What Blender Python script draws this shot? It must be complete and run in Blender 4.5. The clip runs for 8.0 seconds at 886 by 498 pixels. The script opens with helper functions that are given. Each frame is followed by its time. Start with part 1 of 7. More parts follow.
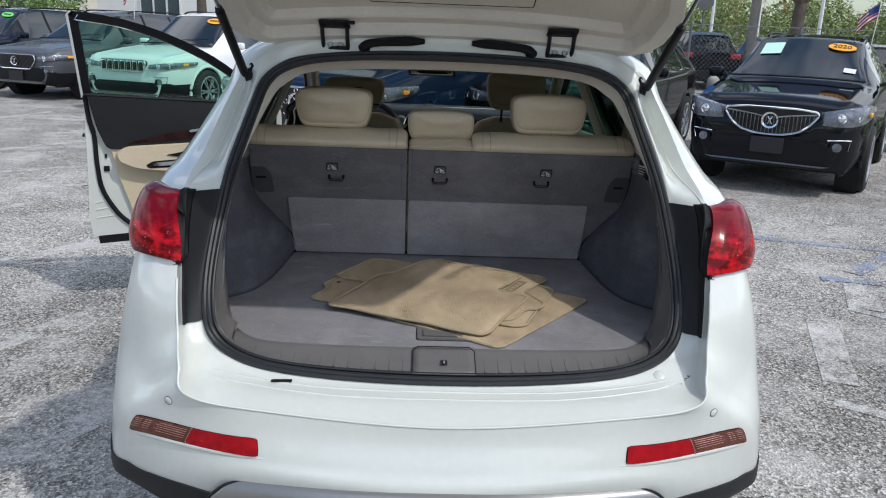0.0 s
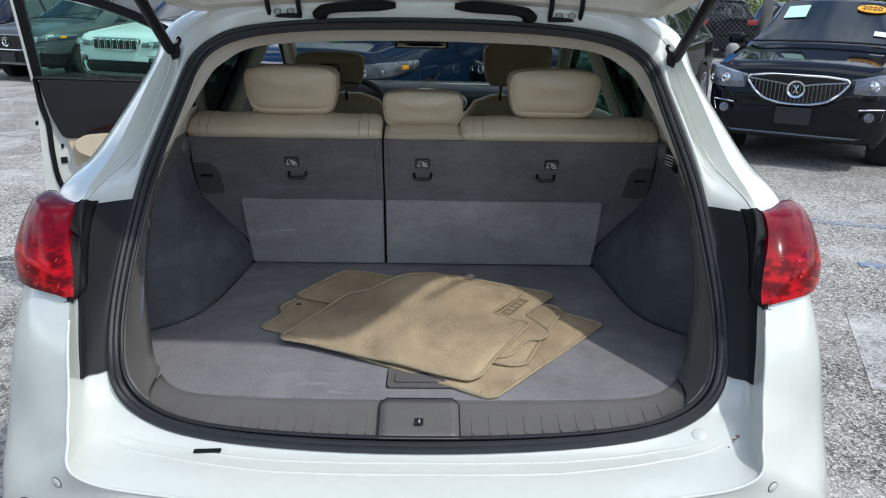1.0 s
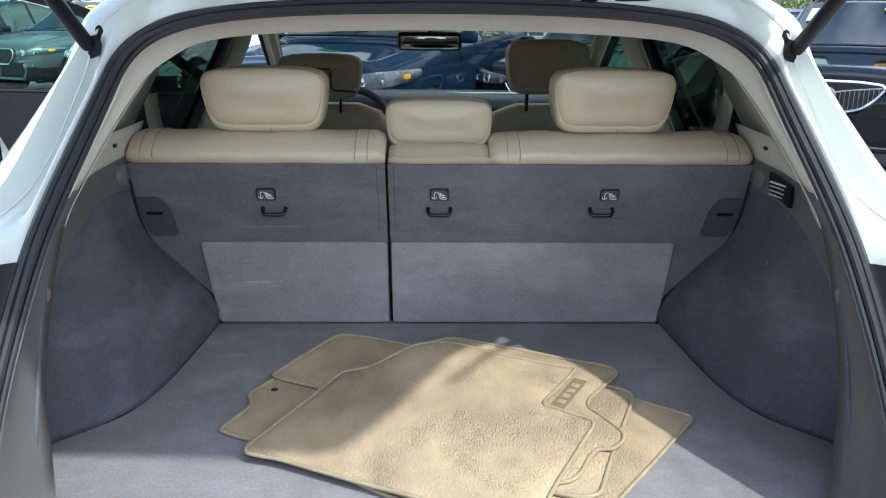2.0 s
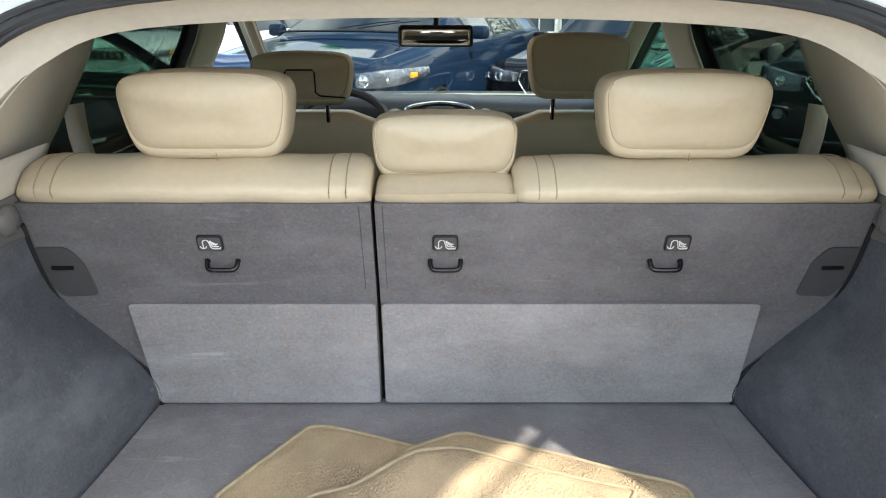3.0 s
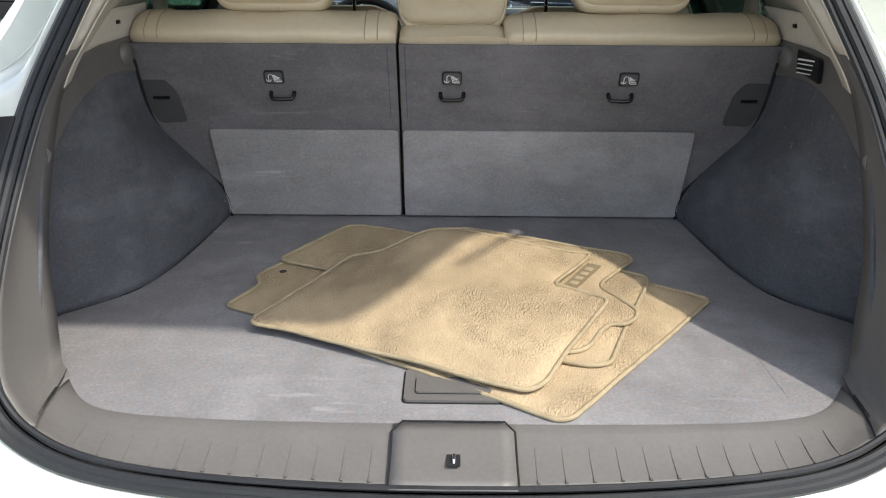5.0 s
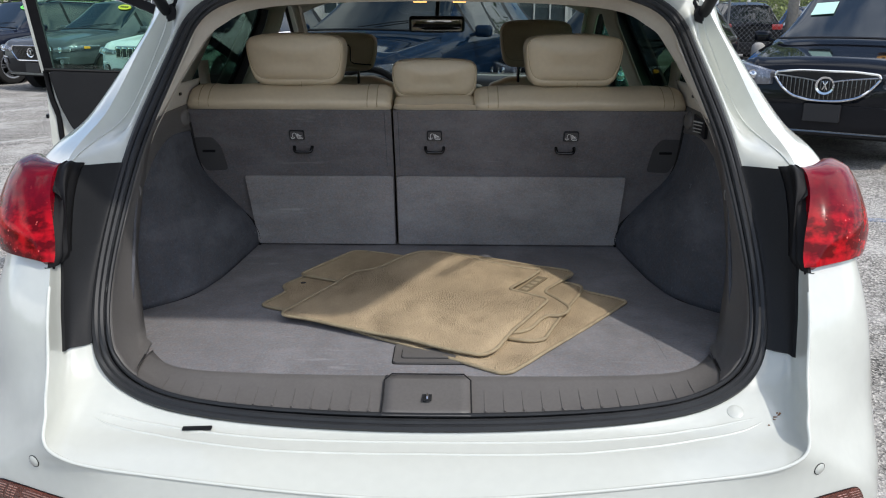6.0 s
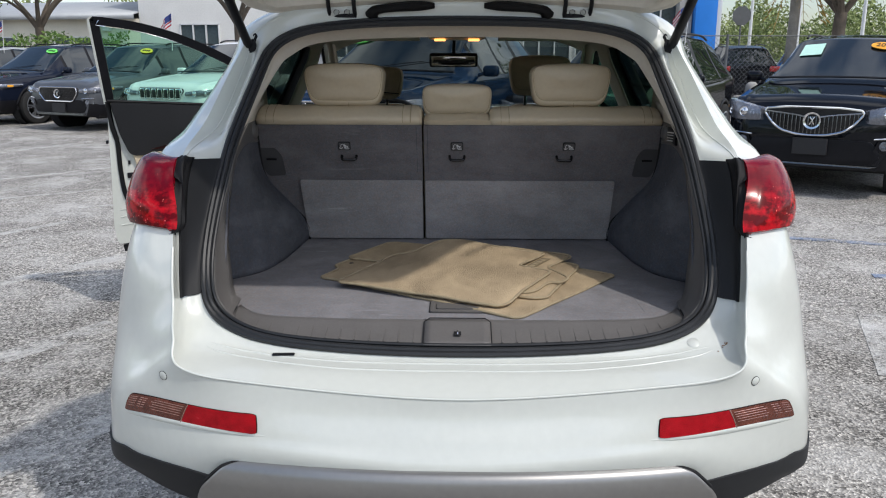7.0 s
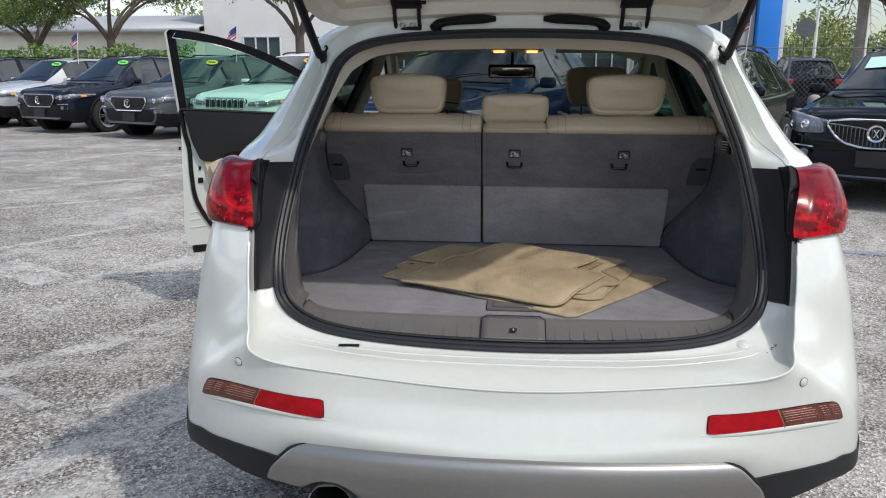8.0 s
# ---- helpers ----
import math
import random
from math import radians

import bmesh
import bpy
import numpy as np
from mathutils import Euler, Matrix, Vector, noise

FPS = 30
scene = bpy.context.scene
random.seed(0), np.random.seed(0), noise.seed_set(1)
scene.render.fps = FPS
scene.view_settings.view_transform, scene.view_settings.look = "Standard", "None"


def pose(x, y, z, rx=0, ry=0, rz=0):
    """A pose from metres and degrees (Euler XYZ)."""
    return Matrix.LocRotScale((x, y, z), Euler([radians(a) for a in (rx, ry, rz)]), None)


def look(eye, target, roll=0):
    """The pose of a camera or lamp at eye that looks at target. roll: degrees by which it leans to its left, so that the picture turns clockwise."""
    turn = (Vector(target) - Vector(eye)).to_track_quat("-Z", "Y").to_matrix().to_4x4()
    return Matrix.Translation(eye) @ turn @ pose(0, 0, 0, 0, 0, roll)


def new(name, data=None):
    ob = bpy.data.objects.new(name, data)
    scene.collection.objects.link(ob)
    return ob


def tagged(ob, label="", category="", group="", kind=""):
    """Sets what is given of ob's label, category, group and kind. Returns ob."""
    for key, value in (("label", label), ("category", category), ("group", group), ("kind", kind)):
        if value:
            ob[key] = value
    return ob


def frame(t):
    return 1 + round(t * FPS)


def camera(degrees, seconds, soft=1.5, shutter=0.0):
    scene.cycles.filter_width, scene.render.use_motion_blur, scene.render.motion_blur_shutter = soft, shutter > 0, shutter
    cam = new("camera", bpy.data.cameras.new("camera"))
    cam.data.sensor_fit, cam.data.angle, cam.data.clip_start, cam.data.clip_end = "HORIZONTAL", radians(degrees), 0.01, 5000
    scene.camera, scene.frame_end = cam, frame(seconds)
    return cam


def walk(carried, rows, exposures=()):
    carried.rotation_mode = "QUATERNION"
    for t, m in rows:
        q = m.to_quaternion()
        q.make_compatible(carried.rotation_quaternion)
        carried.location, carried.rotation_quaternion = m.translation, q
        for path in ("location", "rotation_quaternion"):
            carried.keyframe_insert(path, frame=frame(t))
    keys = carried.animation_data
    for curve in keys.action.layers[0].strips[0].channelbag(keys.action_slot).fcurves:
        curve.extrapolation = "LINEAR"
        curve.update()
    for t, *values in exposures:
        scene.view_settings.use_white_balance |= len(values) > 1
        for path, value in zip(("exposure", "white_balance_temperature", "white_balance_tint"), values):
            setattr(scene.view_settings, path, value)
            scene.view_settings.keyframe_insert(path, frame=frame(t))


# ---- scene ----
cam = camera(58.8, 8.0, soft=1.1)
PATH = [
    (0, (-0.076, 0.02, 1.59), (-0.009, 1.944, 1.048), 2.2),
    (0.5, (-0.005, 0.258, 1.586), (0.028, 2.172, 1.006), 1.5),
    (1, (0.015, 0.484, 1.563), (0.051, 2.389, 0.958), 1.0),
    (1.5, (-0.019, 0.772, 1.537), (0.021, 2.675, 0.923), 0.8),
    (2, (-0.025, 1.023, 1.497), (0.009, 2.937, 0.918), 0.4),
    (2.2, (-0.016, 1.132, 1.491), (0.005, 3.05, 0.925), 0.2),
    (3.3, (-0.012, 1.507, 1.474), (-0.014, 3.411, 0.859), 0.0),
    (3.5, (0.019, 1.504, 1.477), (-0.03, 3.398, 0.838), -0.3),
    (4, (-0.008, 1.445, 1.409), (-0.001, 3.325, 0.727), 0.1),
    (4.5, (-0.004, 1.243, 1.368), (-0.024, 3.111, 0.654), 0.1),
    (4.7, (-0.012, 1.155, 1.365), (-0.032, 3.019, 0.642), 0.2),
    (5.8, (0.035, 0.659, 1.429), (0.02, 2.565, 0.824), 0.4),
    (6, (0.042, 0.573, 1.44), (0.02, 2.488, 0.863), 0.2),
    (6.5, (0.017, 0.306, 1.428), (-0.016, 2.238, 0.912), 0.1),
    (7, (-0.001, 0.109, 1.409), (-0.038, 2.052, 0.933), 0.1),
    (7.5, (-0.007, 0.027, 1.403), (-0.078, 1.973, 0.949), 0.2),
    (8, (-0.01, 0.005, 1.405), (-0.182, 1.947, 0.957), 0.2),
]
EXPOSURES = [(0, 0.10, 6200, 10), (1.0, 0.25, 6100, 8), (1.5, 0.68, 5950, 6), (2.2, 1.40, 5900, 5), (3.3, 2.18, 6950, 8),
             (4.0, 2.02, 7000, 8), (4.7, 1.46, 6900, 8), (5.8, 0.36, 6400, 10), (6.5, 0.12, 6400, 11), (7.0, 0.10, 6400, 11), (8, 0.12, 6500, 11)]
walk(cam, [(t, look(eye, target, roll)) for t, eye, target, roll in PATH], EXPOSURES)

# ---- sky and sun ----
SUN_WAY = Vector((0.60, -0.50, 1.0)).normalized()
world = bpy.data.worlds.new("sky")
scene.world = world
world.use_nodes = True
wn = world.node_tree
wn.nodes.clear()
sky = wn.nodes.new("ShaderNodeTexSky")
sky.sky_type, sky.sun_disc = 'NISHITA', False
sky.sun_elevation, sky.sun_rotation = math.asin(SUN_WAY.z), math.atan2(SUN_WAY.x, SUN_WAY.y)
sky.dust_density = 1.5
# broken white clouds over the blue
wco = wn.nodes.new("ShaderNodeTexCoord")
wmap = wn.nodes.new("ShaderNodeMapping")
wmap.inputs["Scale"].default_value, wmap.inputs["Rotation"].default_value = (1.0, 1.0, 2.2), (0, 0, math.pi)
wnoise = wn.nodes.new("ShaderNodeTexNoise")
wnoise.inputs["Scale"].default_value, wnoise.inputs["Detail"].default_value = 2.2, 7.0
wramp = wn.nodes.new("ShaderNodeValToRGB")
wramp.color_ramp.elements[0].position, wramp.color_ramp.elements[1].position = 0.47, 0.60
wmix = wn.nodes.new("ShaderNodeMixRGB")
wmix.inputs[2].default_value = (8.6, 8.9, 9.4, 1)
wbg = wn.nodes.new("ShaderNodeBackground")
wbg.inputs["Strength"].default_value = 0.162
wout = wn.nodes.new("ShaderNodeOutputWorld")
wn.links.new(wco.outputs["Generated"], wmap.inputs["Vector"])
wn.links.new(wmap.outputs["Vector"], wnoise.inputs["Vector"])
wn.links.new(wnoise.outputs["Fac"], wramp.inputs["Fac"])
wn.links.new(wramp.outputs["Color"], wmix.inputs[0])
wn.links.new(sky.outputs["Color"], wmix.inputs[1])
wn.links.new(wmix.outputs["Color"], wbg.inputs["Color"])
wn.links.new(wbg.outputs["Background"], wout.inputs["Surface"])

sun = new("sun", bpy.data.lights.new("sun", "SUN"))
sun.data.energy, sun.data.angle, sun.data.color = 2.1, radians(1.2), (1.0, 0.95, 0.87)
sun.matrix_world = look(SUN_WAY * 30, (0, 0, 0))


# ---- materials ----
def mat(name, base, rough=0.5, metal=0.0, var=0.15, scale=6.0, bump=0.0, bscale=120.0, coat=0.0, spec=0.5,
        trans=0.0, alpha=1.0, tint=None, emit=None, island=0.0):
    """A principled material with two scales of colour change and a fine relief."""
    m = bpy.data.materials.new(name)
    m.use_nodes = True
    t, n = m.node_tree, m.node_tree.nodes
    p = n["Principled BSDF"]
    p.inputs["Roughness"].default_value = rough
    p.inputs["Metallic"].default_value = metal
    p.inputs["Coat Weight"].default_value = coat
    p.inputs["Coat Roughness"].default_value = 0.04
    p.inputs["Specular IOR Level"].default_value = spec
    p.inputs["Transmission Weight"].default_value = trans
    p.inputs["Alpha"].default_value = alpha
    if emit:
        p.inputs["Emission Color"].default_value = (*emit[0], 1)
        p.inputs["Emission Strength"].default_value = emit[1]
    co = n.new("ShaderNodeTexCoord")
    if var > 0:
        a, b = n.new("ShaderNodeTexNoise"), n.new("ShaderNodeTexNoise")
        a.inputs["Scale"].default_value, a.inputs["Detail"].default_value = scale, 4
        b.inputs["Scale"].default_value, b.inputs["Detail"].default_value = scale * 17, 3
        add = n.new("ShaderNodeMath")
        add.operation = 'ADD'
        t.links.new(co.outputs["Object"], a.inputs["Vector"])
        t.links.new(co.outputs["Object"], b.inputs["Vector"])
        t.links.new(a.outputs["Fac"], add.inputs[0])
        t.links.new(b.outputs["Fac"], add.inputs[1])
        rng = n.new("ShaderNodeMapRange")
        rng.inputs["From Min"].default_value, rng.inputs["From Max"].default_value = 0.65, 1.35
        t.links.new(add.outputs[0], rng.inputs["Value"])
        mx = n.new("ShaderNodeMixRGB")
        lo, hi = tint or (tuple(c * (1 - var) for c in base), tuple(min(1, c * (1 + var)) for c in base))
        mx.inputs[1].default_value, mx.inputs[2].default_value = (*lo, 1), (*hi, 1)
        t.links.new(rng.outputs[0], mx.inputs[0])
        t.links.new(mx.outputs[0], p.inputs["Base Color"])
        rr = n.new("ShaderNodeMapRange")
        rr.inputs["To Min"].default_value, rr.inputs["To Max"].default_value = max(0, rough - 0.4 * var), min(1, rough + 0.4 * var)
        t.links.new(a.outputs["Fac"], rr.inputs["Value"])
        t.links.new(rr.outputs[0], p.inputs["Roughness"])
    else:
        p.inputs["Base Color"].default_value = (*base, 1)
    if bump > 0:
        c, bu = n.new("ShaderNodeTexNoise"), n.new("ShaderNodeBump")
        c.inputs["Scale"].default_value, c.inputs["Detail"].default_value = bscale, 5
        bu.inputs["Strength"].default_value, bu.inputs["Distance"].default_value = bump, 0.6 / bscale
        t.links.new(co.outputs["Object"], c.inputs["Vector"])
        t.links.new(c.outputs["Fac"], bu.inputs["Height"])
        t.links.new(bu.outputs["Normal"], p.inputs["Normal"])
    return m


def paint(name, base, rough=0.25, metal=0.0, coat=1.0):
    return mat(name, base, rough + 0.2, metal, 0.03, 3.0, coat=coat * 0.6, spec=0.0)


def glass(name, tint, clear):
    """A thin pane: part clear, part mirror."""
    m = bpy.data.materials.new(name)
    m.use_nodes = True
    t, n = m.node_tree, m.node_tree.nodes
    n.clear()
    tr, gl, lw, pw, ad, mx, out = (n.new("ShaderNode" + k) for k in ("BsdfTransparent", "BsdfGlossy", "LayerWeight", "Math", "MapRange", "MixShader", "OutputMaterial"))
    tr.inputs["Color"].default_value = (*[c * clear for c in tint], 1)
    gl.inputs["Roughness"].default_value = 0.01
    lw.inputs["Blend"].default_value = 0.5
    pw.operation, pw.inputs[1].default_value = 'POWER', 5.0
    ad.inputs["To Min"].default_value, ad.inputs["To Max"].default_value = 0.035, 0.45
    t.links.new(lw.outputs["Facing"], pw.inputs[0])
    t.links.new(pw.outputs[0], ad.inputs["Value"])
    t.links.new(ad.outputs[0], mx.inputs[0])
    t.links.new(tr.outputs[0], mx.inputs[1])
    t.links.new(gl.outputs[0], mx.inputs[2])
    t.links.new(mx.outputs[0], out.inputs["Surface"])
    return m


WHITE = mat("white_pearl_paint", (0.615, 0.635, 0.585), 0.28, 0.0, 0.03, 3.0, coat=1.0)
BLACK_TRIM = mat("black_plastic", (0.011, 0.011, 0.013), 0.42, 0, 0.2, 20, 0.15, 900, spec=0.16)
CLADDING = mat("grey_black_cladding", (0.022, 0.023, 0.025), 0.55, 0, 0.2, 12, 0.2, 900, spec=0.2)
COVER = mat("matt_dark_grey_plastic", (0.016, 0.0165, 0.018), 0.5, 0, 0.12, 14, 0.25, 1000, spec=0.2)
RUBBER = mat("black_rubber", (0.008, 0.008, 0.009), 0.6, 0, 0.2, 20, 0.1, 600, spec=0.2)
SEAL_RUBBER = mat("dark_grey_seal_rubber", (0.020, 0.021, 0.023), 0.42, 0, 0.2, 20, 0.1, 600, spec=0.4)
SILVER = mat("satin_silver_paint", (0.31, 0.305, 0.295), 0.36, 0.75, 0.05, 4)
CHROME = mat("chrome", (0.75, 0.76, 0.78), 0.08, 1.0, 0.02, 5)


def nodes_of(m):
    """The node tree, and short ways to add noise, ramps and mixes to it."""
    t, n = m.node_tree, m.node_tree.nodes
    co = n.new("ShaderNodeTexCoord")

    def noise_at(scale, detail=4, rough=0.6, stretch=None):
        a = n.new("ShaderNodeTexNoise")
        a.inputs["Scale"].default_value, a.inputs["Detail"].default_value, a.inputs["Roughness"].default_value = scale, detail, rough
        if stretch:
            mp = n.new("ShaderNodeMapping")
            mp.inputs["Scale"].default_value, mp.inputs["Rotation"].default_value = stretch[:3], stretch[3:]
            t.links.new(co.outputs["Object"], mp.inputs["Vector"])
            t.links.new(mp.outputs[0], a.inputs["Vector"])
        else:
            t.links.new(co.outputs["Object"], a.inputs["Vector"])
        return a.outputs["Fac"]

    def rng(src, a, b, c, d):
        r = n.new("ShaderNodeMapRange")
        for k, v in zip(("From Min", "From Max", "To Min", "To Max"), (a, b, c, d)):
            r.inputs[k].default_value = v
        t.links.new(src, r.inputs["Value"])
        return r.outputs[0]

    def math_of(op, a, b):
        r = n.new("ShaderNodeMath")
        r.operation = op
        for k, v in ((0, a), (1, b)):
            if isinstance(v, (int, float)):
                r.inputs[k].default_value = v
            else:
                t.links.new(v, r.inputs[k])
        return r.outputs[0]

    def mix(kind, f, a, b):
        x = n.new("ShaderNodeMixRGB")
        x.blend_type = kind
        for k, s in ((0, f), (1, a), (2, b)):
            if isinstance(s, (int, float)):
                x.inputs[k].default_value = s
            elif isinstance(s, tuple):
                x.inputs[k].default_value = (*s, 1)
            else:
                t.links.new(s, x.inputs[k])
        return x.outputs[0]
    return t, n, noise_at, rng, math_of, mix


def carpet(name, base, dust=0.25, lint=1.0):
    """Short needle felt: fine fibre grain, faint worn clouds, dusty smears and a few pale scratches."""
    m = mat(name, base, 0.95, 0, 0, spec=0.02)
    t, n, noise_at, rng, math_of, mix = nodes_of(m)
    grain = math_of('MULTIPLY', rng(noise_at(900, 2, 0.7), 0.3, 0.7, 0.86, 1.14), rng(noise_at(190, 4, 0.75), 0.3, 0.7, 0.83, 1.17))
    cloud = math_of('MULTIPLY', rng(noise_at(2.6, 3, 0.5), 0.3, 0.7, 0.86, 1.14), rng(noise_at(17, 5, 0.65), 0.3, 0.7, 0.92, 1.08))
    col = mix('MULTIPLY', 1.0, tuple(base), math_of('MULTIPLY', grain, cloud))
    # mixed fibres: warm and cool threads, and short pale lint caught in the felt
    thread = mix('MIX', rng(noise_at(75, 5, 0.7), 0.40, 0.60, 0.0, 1.0), (1.055, 0.985, 0.95), (0.97, 1.0, 1.02))
    col = mix('MULTIPLY', 1.0, col, thread)
    fleck = math_of('MAXIMUM', rng(noise_at(150, 3, 0.6, (0.4, 1.0, 1.3, 0.1, 0.3, 0.5)), 0.63, 0.72, 0.0, 0.34 * lint), rng(noise_at(130, 3, 0.6, (1.0, 1.0, 0.4, 0.4, 0.1, 0.2)), 0.65, 0.73, 0.0, 0.30 * lint))
    col = mix('MIX', fleck, col, tuple(min(1, c * 1.9 + 0.02) for c in base))
    smear = rng(noise_at(3.5, 6, 0.65, (1.0, 1.0, 2.2, 0.3, 0.5, 0.2)), 0.50, 0.74, 0.0, dust)
    col = mix('MIX', smear, col, tuple(min(1, c * 1.9 + 0.02) for c in base))
    fine = noise_at(34, 3, 0.6, (0.16, 1.0, 1.6, 0.2, 0.6, 0.9))
    scratch = math_of('MULTIPLY', rng(fine, 0.65, 0.74, 0.0, 0.40 * lint), rng(noise_at(1.9, 2), 0.45, 0.6, 0.0, 1.0))
    col = mix('MIX', scratch, col, tuple(min(1, c * 2.4 + 0.03) for c in base))
    t.links.new(col, n["Principled BSDF"].inputs["Base Color"])
    bu = n.new("ShaderNodeBump")
    bu.inputs["Strength"].default_value, bu.inputs["Distance"].default_value = 0.5, 0.0008
    t.links.new(noise_at(1100, 3), bu.inputs["Height"])
    t.links.new(bu.outputs["Normal"], n["Principled BSDF"].inputs["Normal"])
    return m


def pile(name, base):
    """Cut mat pile: tufts that open in patches, brushed lighter and darker."""
    m = mat(name, base, 0.98, 0, 0, spec=0.05)
    t, n, noise_at, rng, math_of, mix = nodes_of(m)
    brushed = rng(noise_at(7, 5, 0.6, (1.0, 0.6, 1.0, 0, 0, 0.5)), 0.3, 0.7, 0.74, 1.16)
    grain = rng(noise_at(620, 3, 0.7), 0.3, 0.7, 0.85, 1.15)
    tuft = noise_at(235, 2, 0.5, (1.5, 0.8, 1.2, 0, 0, 0.7))
    col = mix('MULTIPLY', 1.0, tuple(base), math_of('MULTIPLY', brushed, grain))
    open_ = rng(noise_at(6, 3), 0.46, 0.66, 0.22, 1.0)
    # shade in the hollows between tufts, put into the colour
    pit_shade = math_of('MULTIPLY', rng(tuft, 0.36, 0.5, 0.24, 0.0), open_)
    col = mix('MIX', pit_shade, col, tuple(c * 0.45 for c in base))
    t.links.new(col, n["Principled BSDF"].inputs["Base Color"])
    bu = n.new("ShaderNodeBump")
    bu.inputs["Strength"].default_value, bu.inputs["Distance"].default_value = 0.85, 0.0036
    hgt = math_of('ADD', math_of('MULTIPLY', rng(tuft, 0.34, 0.62, 0.0, 1.0), open_), math_of('MULTIPLY', noise_at(420, 3), 0.35))
    t.links.new(hgt, bu.inputs["Height"])
    t.links.new(bu.outputs["Normal"], n["Principled BSDF"].inputs["Normal"])
    return m


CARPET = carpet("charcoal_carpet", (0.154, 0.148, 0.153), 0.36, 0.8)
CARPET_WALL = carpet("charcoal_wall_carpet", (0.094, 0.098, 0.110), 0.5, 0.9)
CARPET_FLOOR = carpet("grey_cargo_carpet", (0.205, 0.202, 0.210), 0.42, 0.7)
CARPET_FLAP = carpet("mid_grey_felt", (0.285, 0.275, 0.277), 0.36, 0.7)
BEZEL = mat("grey_grained_bezel", (0.085, 0.083, 0.085), 0.6, 0, 0.08, 20, 0.2, 900, spec=0.12)
TRIM_DARK = mat("dark_grey_grained_plastic", (0.125, 0.118, 0.113), 0.45, 0, 0.1, 10, 0.25, 1100)
TRIM_BEIGE = mat("light_beige_trim_plastic", (0.58, 0.535, 0.46), 0.62, 0, 0.06, 6, 0.2, 1100)
LINER = mat("beige_headliner_cloth", (0.42, 0.385, 0.33), 0.95, 0, 0.08, 8, 0.3, 1200, spec=0.2)
LEATHER = mat("wheat_leather", (0.585, 0.49, 0.345), 0.46, 0, 0.05, 5, 0.3, 520)
STITCH = mat("tan_stitching", (0.40, 0.32, 0.20), 0.8, 0, 0.1, 30)
MAT_PILE = pile("beige_mat_pile", (0.445, 0.346, 0.224))
MAT_EDGE = mat("tan_mat_binding", (0.335, 0.27, 0.17), 0.85, 0, 0.25, 40, 0.9, 420)
LOOP_BLACK = mat("gloss_black_plastic", (.008, .008, .009), .25, 0, .1, 60)
BADGE_FACE = mat("dark_grey_badge", (.085, .08, .08), .6, 0, .1, 60)
MAT_BADGE = mat("brown_mat_badge", (0.20, 0.155, 0.09), 0.8, 0, 0.15, 40, 0.4, 600)
WOOD = mat("dark_red_wood_veneer", (0.022, 0.006, 0.005), 0.3, 0, 0.4, 9, coat=0.15, spec=0.2)


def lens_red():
    """Deep red lens: darker and smooth above, brighter bowls below, with facet glints put into the colour."""
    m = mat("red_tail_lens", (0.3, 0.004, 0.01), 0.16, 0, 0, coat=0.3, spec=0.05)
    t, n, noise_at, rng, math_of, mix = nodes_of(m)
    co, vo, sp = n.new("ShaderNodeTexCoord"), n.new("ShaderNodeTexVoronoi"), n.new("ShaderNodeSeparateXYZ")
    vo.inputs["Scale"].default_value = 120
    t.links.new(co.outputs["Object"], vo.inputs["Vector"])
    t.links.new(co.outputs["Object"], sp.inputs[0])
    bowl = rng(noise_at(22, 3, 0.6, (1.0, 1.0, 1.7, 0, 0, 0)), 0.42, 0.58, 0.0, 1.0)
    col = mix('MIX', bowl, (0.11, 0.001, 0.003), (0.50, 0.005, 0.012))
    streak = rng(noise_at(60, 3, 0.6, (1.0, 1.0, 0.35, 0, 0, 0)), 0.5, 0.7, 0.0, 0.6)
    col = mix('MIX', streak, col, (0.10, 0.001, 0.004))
    # scattered bright glints, painted as pale red spots
    glint = math_of('MULTIPLY', rng(vo.outputs["Distance"], 0.14, 0.24, 1.0, 0.0), rng(noise_at(40, 2), 0.56, 0.62, 0.0, 1.0))
    col = mix('MIX', glint, col, (0.95, 0.16, 0.14))
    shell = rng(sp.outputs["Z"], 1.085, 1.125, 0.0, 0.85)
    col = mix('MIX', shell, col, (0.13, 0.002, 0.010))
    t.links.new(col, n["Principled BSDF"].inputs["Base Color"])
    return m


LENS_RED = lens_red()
LENS_RED_FLAT = mat("red_reflector", (0.34, 0.005, 0.010), 0.22, 0, 0.35, 40, 0.5, 380, coat=0.15, spec=0.1)
LENS_CLEAR = mat("rosy_clear_lens", (0.15, 0.042, 0.026), 0.22, 0.35, 0.55, 26, 0.6, 160, coat=0.15)
LENS_RIB_GLINT = mat("pale_lens_rib_glint", (0.46, 0.25, 0.20), 0.15, 0.4, 0.6, 14, coat=0.8)
LAMP_GLASS = mat("headlamp_lens", (0.20, 0.21, 0.24), 0.10, 0.6, 0.8, 12, 0.5, 30, coat=0.8)
TYRE = mat("tyre_rubber", (0.014, 0.014, 0.014), 0.8, 0, 0.2, 12, 0.3, 200)
RIM = mat("alloy_rim", (0.42, 0.43, 0.45), 0.28, 0.9, 0.1, 8)
DARK = mat("dark_underside", (0.008, 0.008, 0.009), 0.9, 0, 0.2, 5)
PRINT_WHITE = mat("white_print", (0.72, 0.72, 0.70), 0.6, 0, 0.05, 30)
MAP_LAMP = mat("warm_map_lamp", (0.9, 0.6, 0.3), 0.4, 0, 0, emit=((1.0, 0.42, 0.12), 2.2))
GLASS_CLEAR = glass("window_glass", (0.95, 1.0, 0.97), 0.70)
GLASS_TINT = glass("tinted_window_glass", (0.80, 1.0, 0.89), 0.30)
